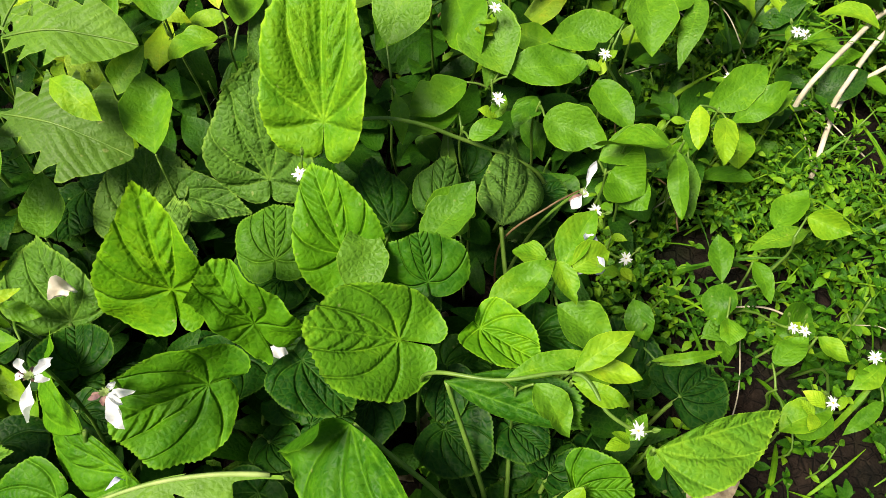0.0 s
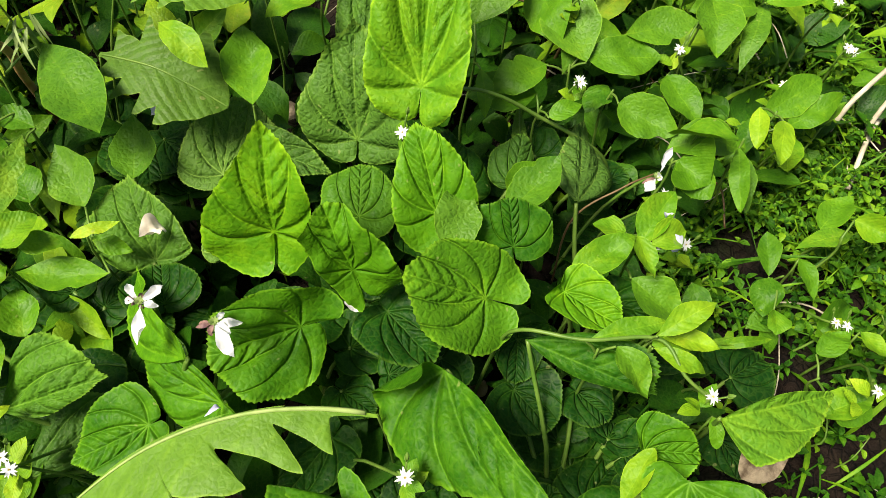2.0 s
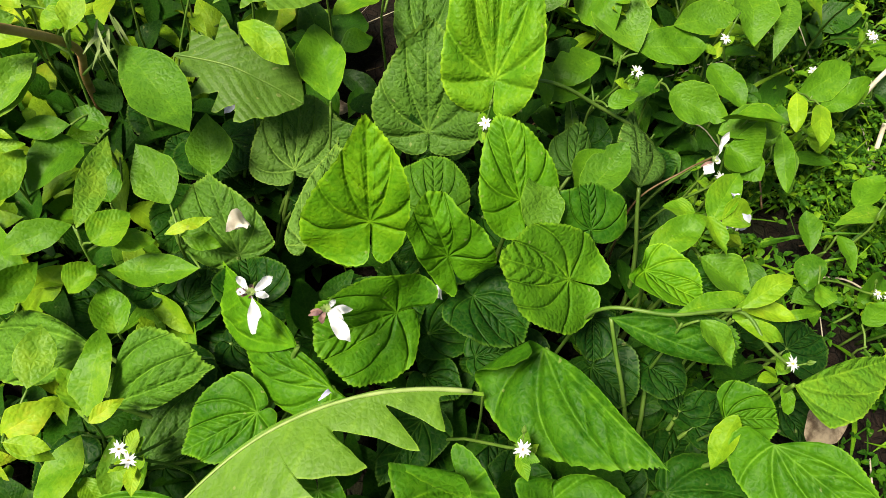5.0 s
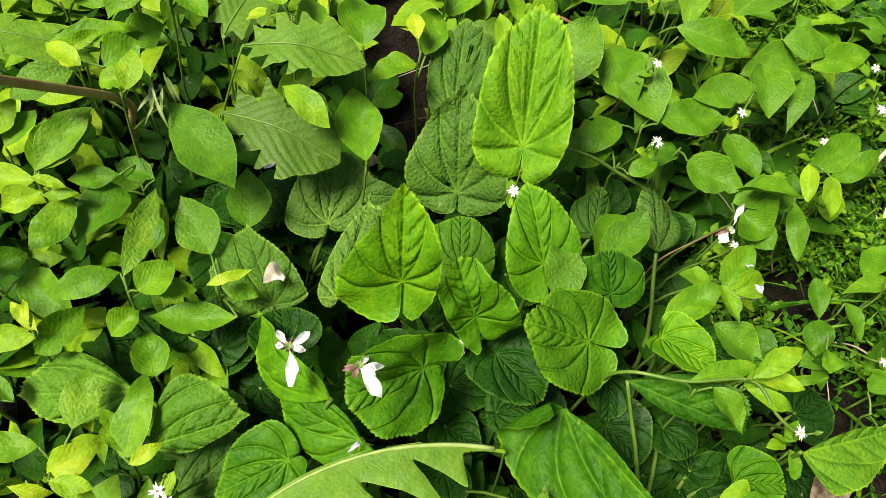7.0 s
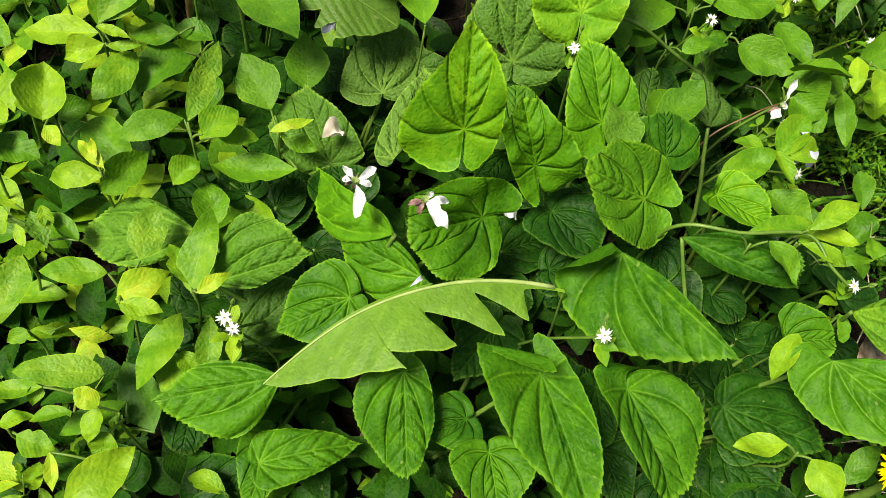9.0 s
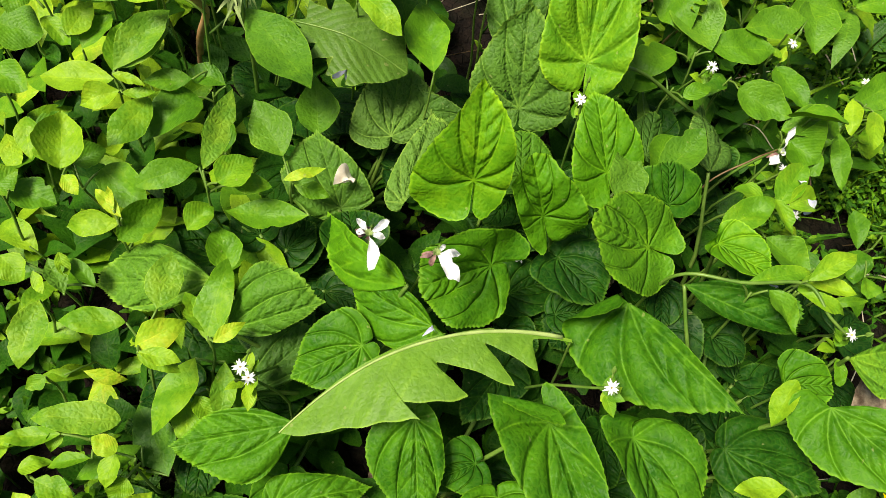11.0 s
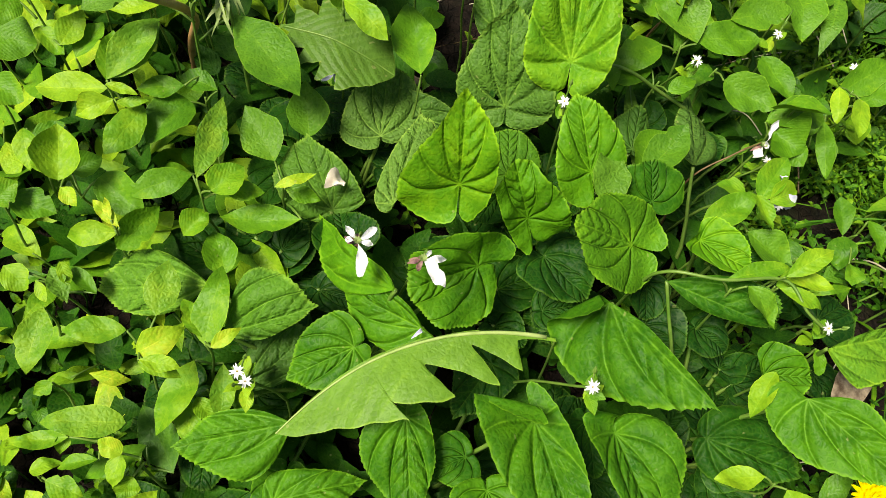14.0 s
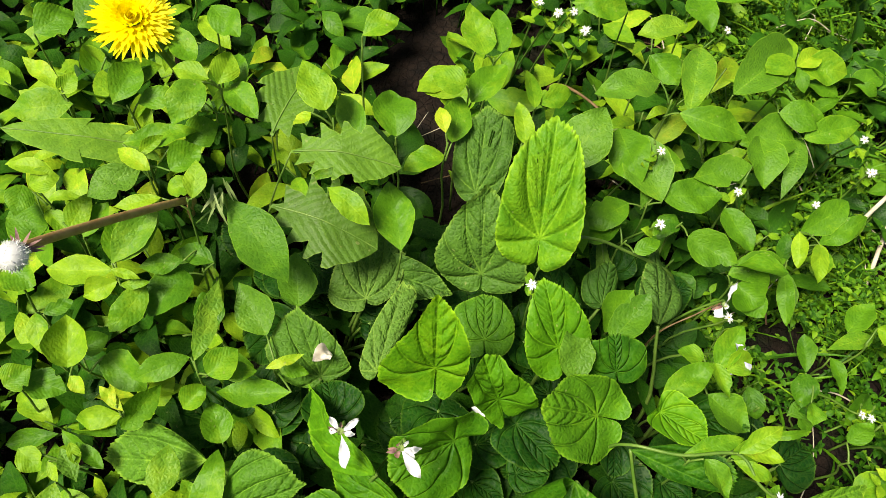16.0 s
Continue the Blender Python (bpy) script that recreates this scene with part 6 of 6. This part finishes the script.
tagged(new("chickweed_mat", mat.done("chickweed_mat", TINY)), "low mat of small bright green chickweed leaves", "chickweed", kind="stuff")
tagged(new("creeping_weeds", creepers.done("creeping_weeds", DIM)), "dark green creeping weeds with small round leaves, overhead shade put into the green", "weeds", kind="stuff")


def sprig_model(seed, height, nodes, size):
    """One chickweed sprig with its leaves as parts."""
    rng = random.Random(seed)
    ob = thing("chickweed_plant", (0, 0, 0), "small chickweed sprig with paired bright green leaves", "chickweed", "chickweed sprigs")
    line = [(0, 0, -0.003), (rng.uniform(-0.006, 0.006), rng.uniform(-0.006, 0.006), height * 0.55), (rng.uniform(-0.014, 0.014), rng.uniform(-0.014, 0.014), height)]
    v, f = tube(line, 0.0008, 0.0005, 8, 5)
    part("stem", mesh_of("stem", v, f, STALK), ob, Matrix())
    pts = bend(line, 16)
    turn = rng.uniform(0, 3)
    for i in range(nodes):
        c = Vector(pts[min(15, int(15 * (i + 1) / nodes))])
        turn += 1.57
        for side in (0, math.pi):
            q = turn + side + rng.uniform(-0.35, 0.35)
            d = Vector((math.cos(q), math.sin(q), rng.uniform(-0.1, 0.7))).normalized()
            long = size * rng.uniform(0.75, 1.25)
            me = long_blade(long, long * rng.uniform(0.5, 0.68), rng.randrange(9999), 0.3, 0.12, nu=8, nv=2, mid=0.42)
            part("leaf", me, ob, seat(c, c + d * long, (rng.uniform(-0.3, 0.3), rng.uniform(-0.3, 0.3), 1)), tone=rng.uniform(0.35, 0.68))
    return ob


SPRIGS = [sprig_model(300 + k, *row) for k, row in enumerate([(0.04, 4, 0.0075), (0.05, 5, 0.007), (0.032, 3, 0.0085), (0.055, 5, 0.0075), (0.028, 3, 0.007)])]
for i in range(95):
    x, y = random.uniform(0.09, 0.34), random.uniform(0.02, 0.46)
    if i < 30:
        x, y = random.uniform(0.09, 0.26), random.uniform(0.08, 0.30)
    spot = pose(x, y, -0.002, wild(20), wild(20), random.uniform(0, 360))
    if i < len(SPRIGS):
        SPRIGS[i].matrix_basis = spot
    else:
        h = canopy(x, y)
        copy_thing(random.choice(SPRIGS), spot @ Matrix.Scale(random.uniform(0.75, 1.15) * (1.0 if h is None else min(1.0, max(0.5, (h - 0.005) / 0.055))), 4))

under = Heap()
for i in range(1300):
    x, y = random.uniform(-0.6, 0.15), random.uniform(-0.15, 0.8)
    if bare(x, y) or (x > -0.2 and y < 0.28 and random.random() < 0.5):
        continue
    sprig(under, x, y, -0.002, random.uniform(0.01, 0.035), (wild(0.02), wild(0.02)), random.randint(2, 3), random.uniform(0.006, 0.012))
tagged(new("weed_seedlings", under.done("weed_seedlings", TINY)), "small green weed seedlings close to the soil", "seedlings", kind="stuff")

turf = Heap()
for i in range(1500):
    x, y = random.uniform(0.10, 0.66), random.uniform(-0.1, 0.8)
    if random.random() > 0.25 + 0.75 * min(1, max(0, (x - 0.1) * 3 + (y - 0.25) * 1.5)):
        continue
    q = random.uniform(0, 6.28)
    d = Vector((math.cos(q), math.sin(q), random.uniform(0.3, 1.6)))
    turf.blade(Vector((x, y, -0.002)), d, Vector((-d.x, -d.y, 1.0)), random.uniform(0.03, 0.09), random.uniform(0.0016, 0.0042), 0.3, 6, random.uniform(0.05, 0.22))
for i in range(1500):
    q, r = random.uniform(0, 6.28), random.uniform(0.62, 1.6)
    x, y = r * math.cos(q), 0.25 + r * math.sin(q)
    q = random.uniform(0, 6.28)
    d = Vector((math.cos(q), math.sin(q), random.uniform(0.3, 1.6)))
    turf.blade(Vector((x, y, -0.002)), d, Vector((-d.x, -d.y, 1.0)), random.uniform(0.05, 0.12), random.uniform(0.004, 0.012), 0.3, 5, random.uniform(0.05, 0.22))
tagged(new("grass", turf.done("grass", TINY)), "thin green grass blades among the weeds", "grass", kind="stuff")


# ---- the patch goes on around ----
random.seed(31)
around = Heap()
made = 0
while made < 9000:
    q, r = random.uniform(0, 6.283), 0.4 + 1.5 * random.random() ** 1.3
    x, y = r * math.cos(q), 0.28 + r * math.sin(q)
    if (-0.60 < x < 0.60 and -0.14 < y < 0.72) or noise.noise(Vector((x * 3, y * 3, 2))) < -0.28 or random.random() < (r - 1.3) / 0.6:
        continue
    made += 1
    q = random.uniform(0, 6.283)
    d = Vector((math.cos(q), math.sin(q), random.uniform(-0.2, 0.8)))
    b = Vector((x, y, random.uniform(0.01, 0.085)))
    long = random.uniform(0.02, 0.05)
    around.blade(b, d, Vector((wild(0.5), wild(0.5), 1)), long, long * random.uniform(0.4, 0.65), 0.25, 5, random.uniform(0.0, 0.2))
    if made % 3 == 0:
        around.stalk([(x + wild(0.01), y + wild(0.01), -0.003), tuple(b * 0.5 + Vector((x, y, 0)) * 0.5), tuple(b)], 0.0009)
tagged(new("surrounding_weeds", around.done("surrounding_weeds", TINY)), "loose green weeds on the ground around the patch", "weeds", kind="stuff")


# ---- flowers ----
def petal_mesh(length, width, seed, paint, mid=0.68):
    return long_blade(length, width, seed, 1.1, 0.3, 0.16, 0.9, nu=19, nv=4, paint=paint, mid=mid, name="petal")


def chickweed_flower(at, size=0.0048, side=(0, -0.35, 1), buds=1, label="chickweed stem with a small white star flower"):
    """A thin stem from the ground with one starry flower, sepals and buds."""
    rng = random.Random(next(SEEDS))
    x, y, z = at
    fx, fy = x + rng.uniform(-0.03, 0.03), y + rng.uniform(-0.01, 0.04)
    plant = thing("chickweed_plant", (fx, fy, 0), label, "chickweed", "flowering chickweed")
    foot = Vector((fx, fy, 0))
    top = Vector(at) - foot
    line = [(0, 0, -0.003), tuple(top * 0.4 + Vector((rng.uniform(-0.01, 0.01), 0.006, z * 0.12))), tuple(top * 0.85 + Vector((0, 0, z * 0.06))), tuple(top)]
    v, f = tube(line, 0.0009, 0.0006, 10, 5)
    part("stem", mesh_of("stem", v, f, STALK), plant, Matrix())
    n = Vector(side).normalized()
    u = n.orthogonal().normalized()
    w = n.cross(u)
    heart = Heap()
    for k in range(10):
        q = k * 0.628
        heart.blade(top, (u * math.cos(q) + w * math.sin(q)) * 0.4 + n, u, size * 0.35, size * 0.1, 0.2, 3)
    flower = part("flower", heart.done("flower", GOLD), plant, Matrix(), "white star flower with ten narrow lobes")
    for k in range(5):
        q0 = k * 1.2566 + rng.uniform(-0.1, 0.1)
        h = Heap()
        for s in (-0.2, 0.2):
            q = q0 + s
            h.blade(top, u * math.cos(q) + w * math.sin(q) + n * 0.22, n, size * rng.uniform(0.85, 1.1), size * 0.34, 0.2, 4, 0.1)
        part("petal", h.done("petal", WHITE), flower, Matrix())
        h = Heap()
        q = q0 + 0.63
        h.blade(top - n * 0.0008, u * math.cos(q) + w * math.sin(q) - n * 0.05, n, size * 0.95, size * 0.4, 0.3, 4, -0.1)
        part("sepal", h.done("sepal", STALK), flower, Matrix())
    for k in range(buds):
        q = rng.uniform(0, 6.28)
        d = Vector((math.cos(q) * 0.7, math.sin(q) * 0.7, 0.6 + rng.random()))
        h = Heap()
        b = top - Vector((0, 0, 0.004)) + d * 0.007
        for s in range(4):
            a = s * 1.57
            e = Vector((math.cos(a), math.sin(a), 0))
            h.blade(b, d + e * 0.25, -e, size * 1.1, size * 0.55, 0.5, 4, -0.15)
        h.stalk([tuple(top - Vector((0, 0, 0.006))), tuple(b - d * 0.002), tuple(b)], 0.0005)
        part("bud", h.done("bud", STALK), plant, Matrix())
    for k in range(4):
        q = rng.uniform(0, 6.28)
        d = Vector((math.cos(q), math.sin(q), rng.uniform(0.0, 0.6)))
        b = top - Vector((0, 0, rng.uniform(0.004, 0.02)))
        long = rng.uniform(0.007, 0.013)
        me = long_blade(long, long * 0.55, rng.randrange(9999), nu=9, nv=2)
        part("leaf", me, plant, seat(b, b + d.normalized() * long, (0, 0, 1)), tone=rng.uniform(0.5, 0.8))


FLOWERS = [
    (-0.058, 0.196, 0.150), (0.029, 0.259, 0.124), (0.085, 0.291, 0.121), (0.170, 0.321, 0.070), (0.191, 0.309, 0.064), (0.078, 0.094, 0.123), (-0.205, 0.054, 0.105),
    (-0.201, 0.050, 0.103), (-0.045, 0.050, 0.135), (0.028, 0.303, 0.141), (0.186, 0.166, 0.053), (0.180, 0.121, 0.075), (0.095, 0.198, 0.072),
    (-0.052, 0.405, 0.160), (-0.029, 0.399, 0.160), (-0.039, 0.399, 0.158), (-0.019, 0.393, 0.150)]
for p in FLOWERS:
    chickweed_flower(p, random.uniform(0.0032, 0.0040), (wild(0.4), -0.4 + wild(0.4), 1))
for p in [(0.093, 0.427, 0.130), (0.191, 0.353, 0.110), (0.211, 0.347, 0.080), (0.182, 0.169, 0.050), (0.063, 0.137, 0.090), (0.214, 0.149, 0.060), (0.222, 0.355, 0.070), (0.076, 0.209, 0.100)]:
    chickweed_flower(p, random.uniform(0.0032, 0.0040), (wild(0.4), -0.4 + wild(0.4), 1))


def violet_flower(plant, middle, petals, foot, paint, label):
    """A violet bloom: petals as (tip, width), a withered calyx and its own thin stalk."""
    o = Vector(plant.location)
    c = Vector(middle) - o
    h = Heap()
    for k in range(7):
        d = Vector((-0.5 + wild(0.5), wild(0.5), -0.4 + wild(0.4)))
        h.blade(c + d * 0.002, d, Vector((0, -0.4, 1)), 0.0055, 0.0022, 0.4, 4, 0.2)
    flower = part("flower", h.done("flower", PURPLE), plant, Matrix(), label)
    throat = Heap()
    for k in range(9):
        q = k * 0.7
        throat.blade(c + Vector((0, 0, 0.0006)), Vector((math.cos(q), math.sin(q), 0.9)), Vector((0, -0.4, 1)), 0.0028, 0.0014, 0.4, 3)
    part("throat", throat.done("throat", PALE), flower, Matrix(), "pale green throat")
    for tip, width in petals:
        t = Vector(tip) - o
        me = petal_mesh((t - c).length, width * 0.8, random.randrange(9999), paint, random.uniform(0.62, 0.8))
        part("petal", me, flower, seat(c, t, (0.1, -0.45, 1)))
    f0 = Vector(foot) - o
    v, f = tube([tuple(f0), tuple(f0.lerp(c, 0.5) + Vector((0, 0.012, 0))), tuple(c + Vector((0.001, 0.006, -0.005))), tuple(c - Vector((0, 0, 0.002)))], 0.0010, 0.0008, 12, 5)
    part("flower_stalk", mesh_of("flower_stalk", v, f, STALK), flower, Matrix())


violet_flower(white_violet, (-0.155, 0.110, 0.138), [((-0.1506, 0.0915, 0.137), 0.0075), ((-0.1614, 0.1168, 0.1405), 0.0042), ((-0.1468, 0.1174, 0.140), 0.0050), ((-0.161, 0.1103, 0.139), 0.0042), ((-0.1477, 0.1092, 0.139), 0.0040)], (-0.162, 0.09, 0.0), WHITE, "spent white violet flower with one long lower petal")
violet_flower(white_violet, (-0.124, 0.1030, 0.1395), [((-0.1128, 0.0895, 0.138), 0.0075), ((-0.1132, 0.1035, 0.141), 0.0045), ((-0.1163, 0.0988, 0.140), 0.0060), ((-0.1205, 0.1071, 0.142), 0.0030)], (-0.15, 0.08, 0.0), WHITE, "white violet flower turned away")
bloom = thing("violet_plant", (0.03, 0.195, 0.0), "violet plant with pale white and lilac flowers on thin stalks", "violet", "violets in the weed patch")
violet_flower(bloom, (0.0685, 0.2114, 0.111), [((0.0738, 0.2250, 0.118), 0.0050), ((0.0630, 0.2050, 0.108), 0.0065), ((0.0715, 0.2105, 0.113), 0.0050)], (0.03, 0.197, 0.03), WHITE, "white violet flower on a thin brown stalk")
violet_flower(bloom, (0.0640, 0.1710, 0.122), [((0.0665, 0.1805, 0.128), 0.0095), ((0.0725, 0.1640, 0.123), 0.0085), ((0.0585, 0.1625, 0.121), 0.007), ((0.060, 0.1775, 0.125), 0.006)], (0.03, 0.195, 0.0), LILAC, "pale lilac violet flower between leaves")
violet_flower(bloom, (-0.1790, 0.2400, 0.1090), [((-0.1880, 0.2290, 0.1060), 0.0085), ((-0.1705, 0.2330, 0.1080), 0.0070), ((-0.1800, 0.2290, 0.1065), 0.0055)], (-0.16, 0.27, 0.0), LILAC, "pale lilac violet flower under a jagged leaf")
violet_flower(bloom, (-0.070, 0.160, 0.066), [((-0.064, 0.155, 0.070), 0.006), ((-0.072, 0.153, 0.068), 0.005)], (-0.06, 0.165, 0.0), NIGHT, "deep violet flower deep in the shade")


def loose_petal(at, size, turn, paint, label, slim=0.8):
    me = petal_mesh(size, size * slim, random.randrange(9999), paint, 0.5)
    ob = new("fallen_petal", me)
    ob.matrix_basis = pose(at[0], at[1], at[2], wild(12), wild(12), turn)
    tagged(ob, label, "petal")


loose_petal((-0.178, 0.160, 0.102), 0.013, 30, BLUSH, "faded pinkish fallen petal lying on a violet leaf")
loose_petal((-0.082, 0.148, 0.074), 0.012, -20, WHITE, "white fallen petal caught low between violet leaves", 0.5)
loose_petal((-0.126, 0.072, 0.118), 0.008, 40, LILAC, "thin pale fallen petal lying on a violet leaf", 0.2)


def dandelion_head(at, radius, foot, label):
    """A yellow head of many rays on a hollow stalk with a green cup."""
    plant = thing("dandelion_flower", (foot[0], foot[1], 0), label, "dandelion", "dandelions")
    o = Vector((foot[0], foot[1], 0))
    c = Vector(at) - o
    v, f = tube([(0, 0, -0.004), tuple(c * 0.5 + Vector((0.005, 0, 0.01))), tuple(c)], 0.0026, 0.0022, 10, 8)
    part("stem", mesh_of("stem", v, f, STALK), plant, Matrix())
    cup = Heap()
    for k in range(16):
        q = k * 0.393
        e = Vector((math.cos(q), math.sin(q), 0))
        cup.blade(c - Vector((0, 0, 0.008)), e * 0.7 + Vector((0, 0, 0.8)), -e, radius * 0.6, 0.005, 0.3, 4, -0.1)
    head = part("flower_head", cup.done("flower_head", STALK), plant, Matrix(), "bright yellow dandelion head")
    up = Vector((0.15, -0.6, 1)).normalized()
    dome = bmesh.new()
    bmesh.ops.create_icosphere(dome, subdivisions=3, radius=radius * 0.24)
    for q in dome.verts:
        q.co = c + up * 0.002 + q.co * (1 + 0.12 * noise.noise(q.co * 900))
    part("flower_centre", mesh_of("flower_centre", [tuple(q.co) for q in dome.verts], [tuple(k.index for k in q.verts) for q in dome.faces], YELLOW), head, Matrix())
    for ring, (n, long, rise) in enumerate(((60, 1.0, 0.04), (54, 0.86, 0.16), (44, 0.68, 0.30), (34, 0.50, 0.5), (34, 0.40, 0.8), (30, 0.32, 1.4), (26, 0.27, 2.6), (20, 0.25, 5.0), (12, 0.24, 14.0))):
        for k in range(n):
            q = 6.283 * k / n + wild(0.08) + ring * 0.07
            e = Vector((math.cos(q), math.sin(q), 0))
            e = e - up * e.dot(up)
            h = Heap()
            h.blade(c + up * (0.0006 * ring), e + up * (rise + wild(0.06)), up - e * 0.2, radius * long * random.uniform(0.9, 1.05), radius * 0.17, 0.15, 5, -0.05)
            part("ray", h.done("ray", YELLOW), head, Matrix())


dandelion_head((-0.306, 0.345, 0.172), 0.0260, (-0.30, 0.39), "open yellow dandelion flower above the leaves")
dandelion_head((0.108, 0.022, 0.085), 0.014, (0.11, 0.02), "small yellow dandelion flower low among leaves")


def seed_stalk():
    """A brown stalk that leans over and ends in a white tuft."""
    plant = thing("dandelion_stalk", (-0.288, 0.295, 0), "red-brown dandelion stalk rising to a white seed tuft", "dandelion", "dandelions")
    o = Vector((-0.288, 0.295, 0))
    line = [Vector(p) - o for p in ((-0.288, 0.295, -0.004), (-0.274, 0.268, 0.08), (-0.258, 0.242, 0.135), (-0.266, 0.192, 0.198), (-0.274, 0.143, 0.256), (-0.2755, 0.133, 0.264))]
    v, f = tube(line, 0.0024, 0.0020, 30, 8)
    part("stem", mesh_of("stem", v, f, RUSSET), plant, Matrix())
    c = line[-1]
    fluff = Heap()
    ball = bmesh.new()
    bmesh.ops.create_icosphere(ball, subdivisions=3, radius=0.0056)
    fluff.v = [tuple(v.co * (1 + 0.08 * noise.noise(v.co * 700)) + c) for v in ball.verts]
    fluff.uv = [(0.3, 0.2)] * len(fluff.v)
    fluff.f = [tuple(v.index for v in q.verts) for q in ball.faces]
    for k in range(420):
        e = Vector((random.gauss(0, 1), random.gauss(0, 1), random.gauss(0, 1))).normalized()
        q = random.uniform(0, 6.28)
        s = e.orthogonal().normalized()
        s = s * math.cos(q) + e.cross(s) * math.sin(q)
        fluff.blade(c, e, s, 0.0066 * random.uniform(0.85, 1.1), 0.0009, 0.3, 3)
    part("seed_tuft", fluff.done("seed_tuft", FLUFF), plant, Matrix(), "white fluffy tuft")
    for k in range(9):
        h = Heap()
        q = k * 0.7
        h.blade(c + Vector((0.0005, 0.004, -0.003)), Vector((0.3 + math.cos(q), 0.7, math.sin(q) - 0.4)), Vector((0, 0, 1)), 0.009, 0.0016, 0.2, 3)
        part("bract", h.done("bract", PURPLE), plant, Matrix())


seed_stalk()


def pale_fringe():
    """A ragged hanging bunch of withered bracts where old leaves meet."""
    plant = thing("withered_bracts", (-0.238, 0.242, 0), "ragged pale green withered bracts hanging in the gap", "bracts")
    for k in range(9):
        h = Heap()
        b = Vector((wild(0.004), wild(0.006), 0.150 + wild(0.006)))
        h.blade(b, Vector((wild(0.6), -0.7 + wild(0.4), -0.5 + wild(0.4))), Vector((0, -0.4, 1)), random.uniform(0.009, 0.019), random.uniform(0.0011, 0.0024), 0.3, 5, 0.1)
        part("bract", h.done("bract", PALE), plant, Matrix())
    v, f = tube([(0, 0, -0.004), (0.002, 0.004, 0.08), (0, 0, 0.15)], 0.0016, 0.0012, 8, 5)
    part("stem", mesh_of("stem", v, f, STALK), plant, Matrix())


pale_fringe()


# ---- stems, straw and litter ----
def runner(points, r, paint, name, label, category, group=""):
    o = Vector((points[0][0], points[0][1], 0))
    v, f = tube([tuple(Vector(p) - o) for p in points], r, r * 0.8, 6 * len(points), 6)
    ob = new(name, mesh_of(name, v, f, paint))
    ob.location = o
    return tagged(ob, label, category, group)


runner([(-0.012, 0.125, 0.0), (-0.008, 0.122, 0.09), (-0.001, 0.118, 0.122), (0.025, 0.112, 0.130), (0.055, 0.114, 0.132), (0.066, 0.100, 0.128), (0.078, 0.094, 0.121)], 0.0010, STALK, "leafy_runner", "pale green trailing stem over violet leaves", "stem")
runner([(0.06, 0.255, 0.0), (0.055, 0.25, 0.07), (0.006, 0.246, 0.112), (-0.02, 0.24, 0.132), (-0.042, 0.233, 0.140)], 0.0012, STALK, "leafy_runner", "pale green stem running under a violet leaf", "stem")
runner([(0.03, 0.19, 0.03), (0.03, 0.197, 0.088), (0.052, 0.206, 0.108), (0.067, 0.213, 0.112)], 0.0006, BROWN_STALK, "flower_stem", "thin brown stalk behind the leaves", "stem")
for pts in ([(0.226, 0.331, 0.02), (0.231, 0.337, 0.045), (0.262, 0.366, 0.055), (0.292, 0.395, 0.05), (0.36, 0.45, 0.03)], [(0.25, 0.33, 0.02), (0.255, 0.339, 0.04), (0.29, 0.38, 0.048), (0.35, 0.43, 0.03)], [(0.235, 0.29, 0.01), (0.26, 0.34, 0.03), (0.31, 0.37, 0.04)]):
    runner(pts, 0.0019, STRAW, "dry_straw", "pale dry grass straw lying over weeds", "straw", "dry straws")
random.seed(21)
for i in range(74):
    x, y = random.uniform(0.08, 0.40), random.uniform(0.0, 0.6)
    if i > 60:
        x, y = random.uniform(-0.16, 0.1), random.uniform(0.28, 0.5)
    q, long = random.uniform(0, 3.14), random.uniform(0.03, 0.09)
    z = random.uniform(0.004, 0.03)
    runner([(x, y, z), (x + 0.5 * long * math.cos(q), y + 0.5 * long * math.sin(q), z + random.uniform(0, 0.012)), (x + long * math.cos(q + 0.1), y + long * math.sin(q + 0.1), z)], random.uniform(0.0003, 0.0007), STRAW if random.random() < 0.7 else BROWN_STALK, "dry_straw", "thin dry stem lying on the soil", "straw", "dry straws")
for pts in ([(-0.03, 0.42, 0.0), (-0.028, 0.404, 0.08), (0.0, 0.370, 0.10), (0.01, 0.35, 0.09)], [(-0.01, 0.40, 0.0), (0.0, 0.385, 0.06), (0.02, 0.335, 0.10)], [(0.03, 0.36, 0.0), (0.035, 0.35, 0.06), (0.045, 0.33, 0.10)]):
    runner(pts, 0.0012, BROWN_STALK, "bare_stem", "thin reddish stem rising from bare soil", "stem")


def dead_leaf(at, length, width, turn, up, label):
    ob = new("dead_leaf", long_blade(length, width, random.randrange(9999), 0.3, 0.25, 0.05, 0.5, nu=17, nv=5, paint=DRY_LEAF, name="dead_leaf"))
    ob.matrix_basis = pose(*at, up, wild(15), turn)
    tagged(ob, label, "dead leaf", "dead leaves")


dead_leaf((0.113, 0.078, 0.060), 0.036, 0.024, 55, 20, "curled dry tan leaf caught under a pale violet leaf")
for i in range(14):
    x, y = (random.uniform(0.05, 0.35), random.uniform(0.0, 0.5)) if i < 6 else (random.uniform(-0.15, 0.02), random.uniform(0.02, 0.4))
    dead_leaf((x, y, random.uniform(0.006, 0.014)), random.uniform(0.012, 0.03), random.uniform(0.008, 0.016), random.uniform(0, 360), wild(15), "withered brown leaf scrap on the soil")
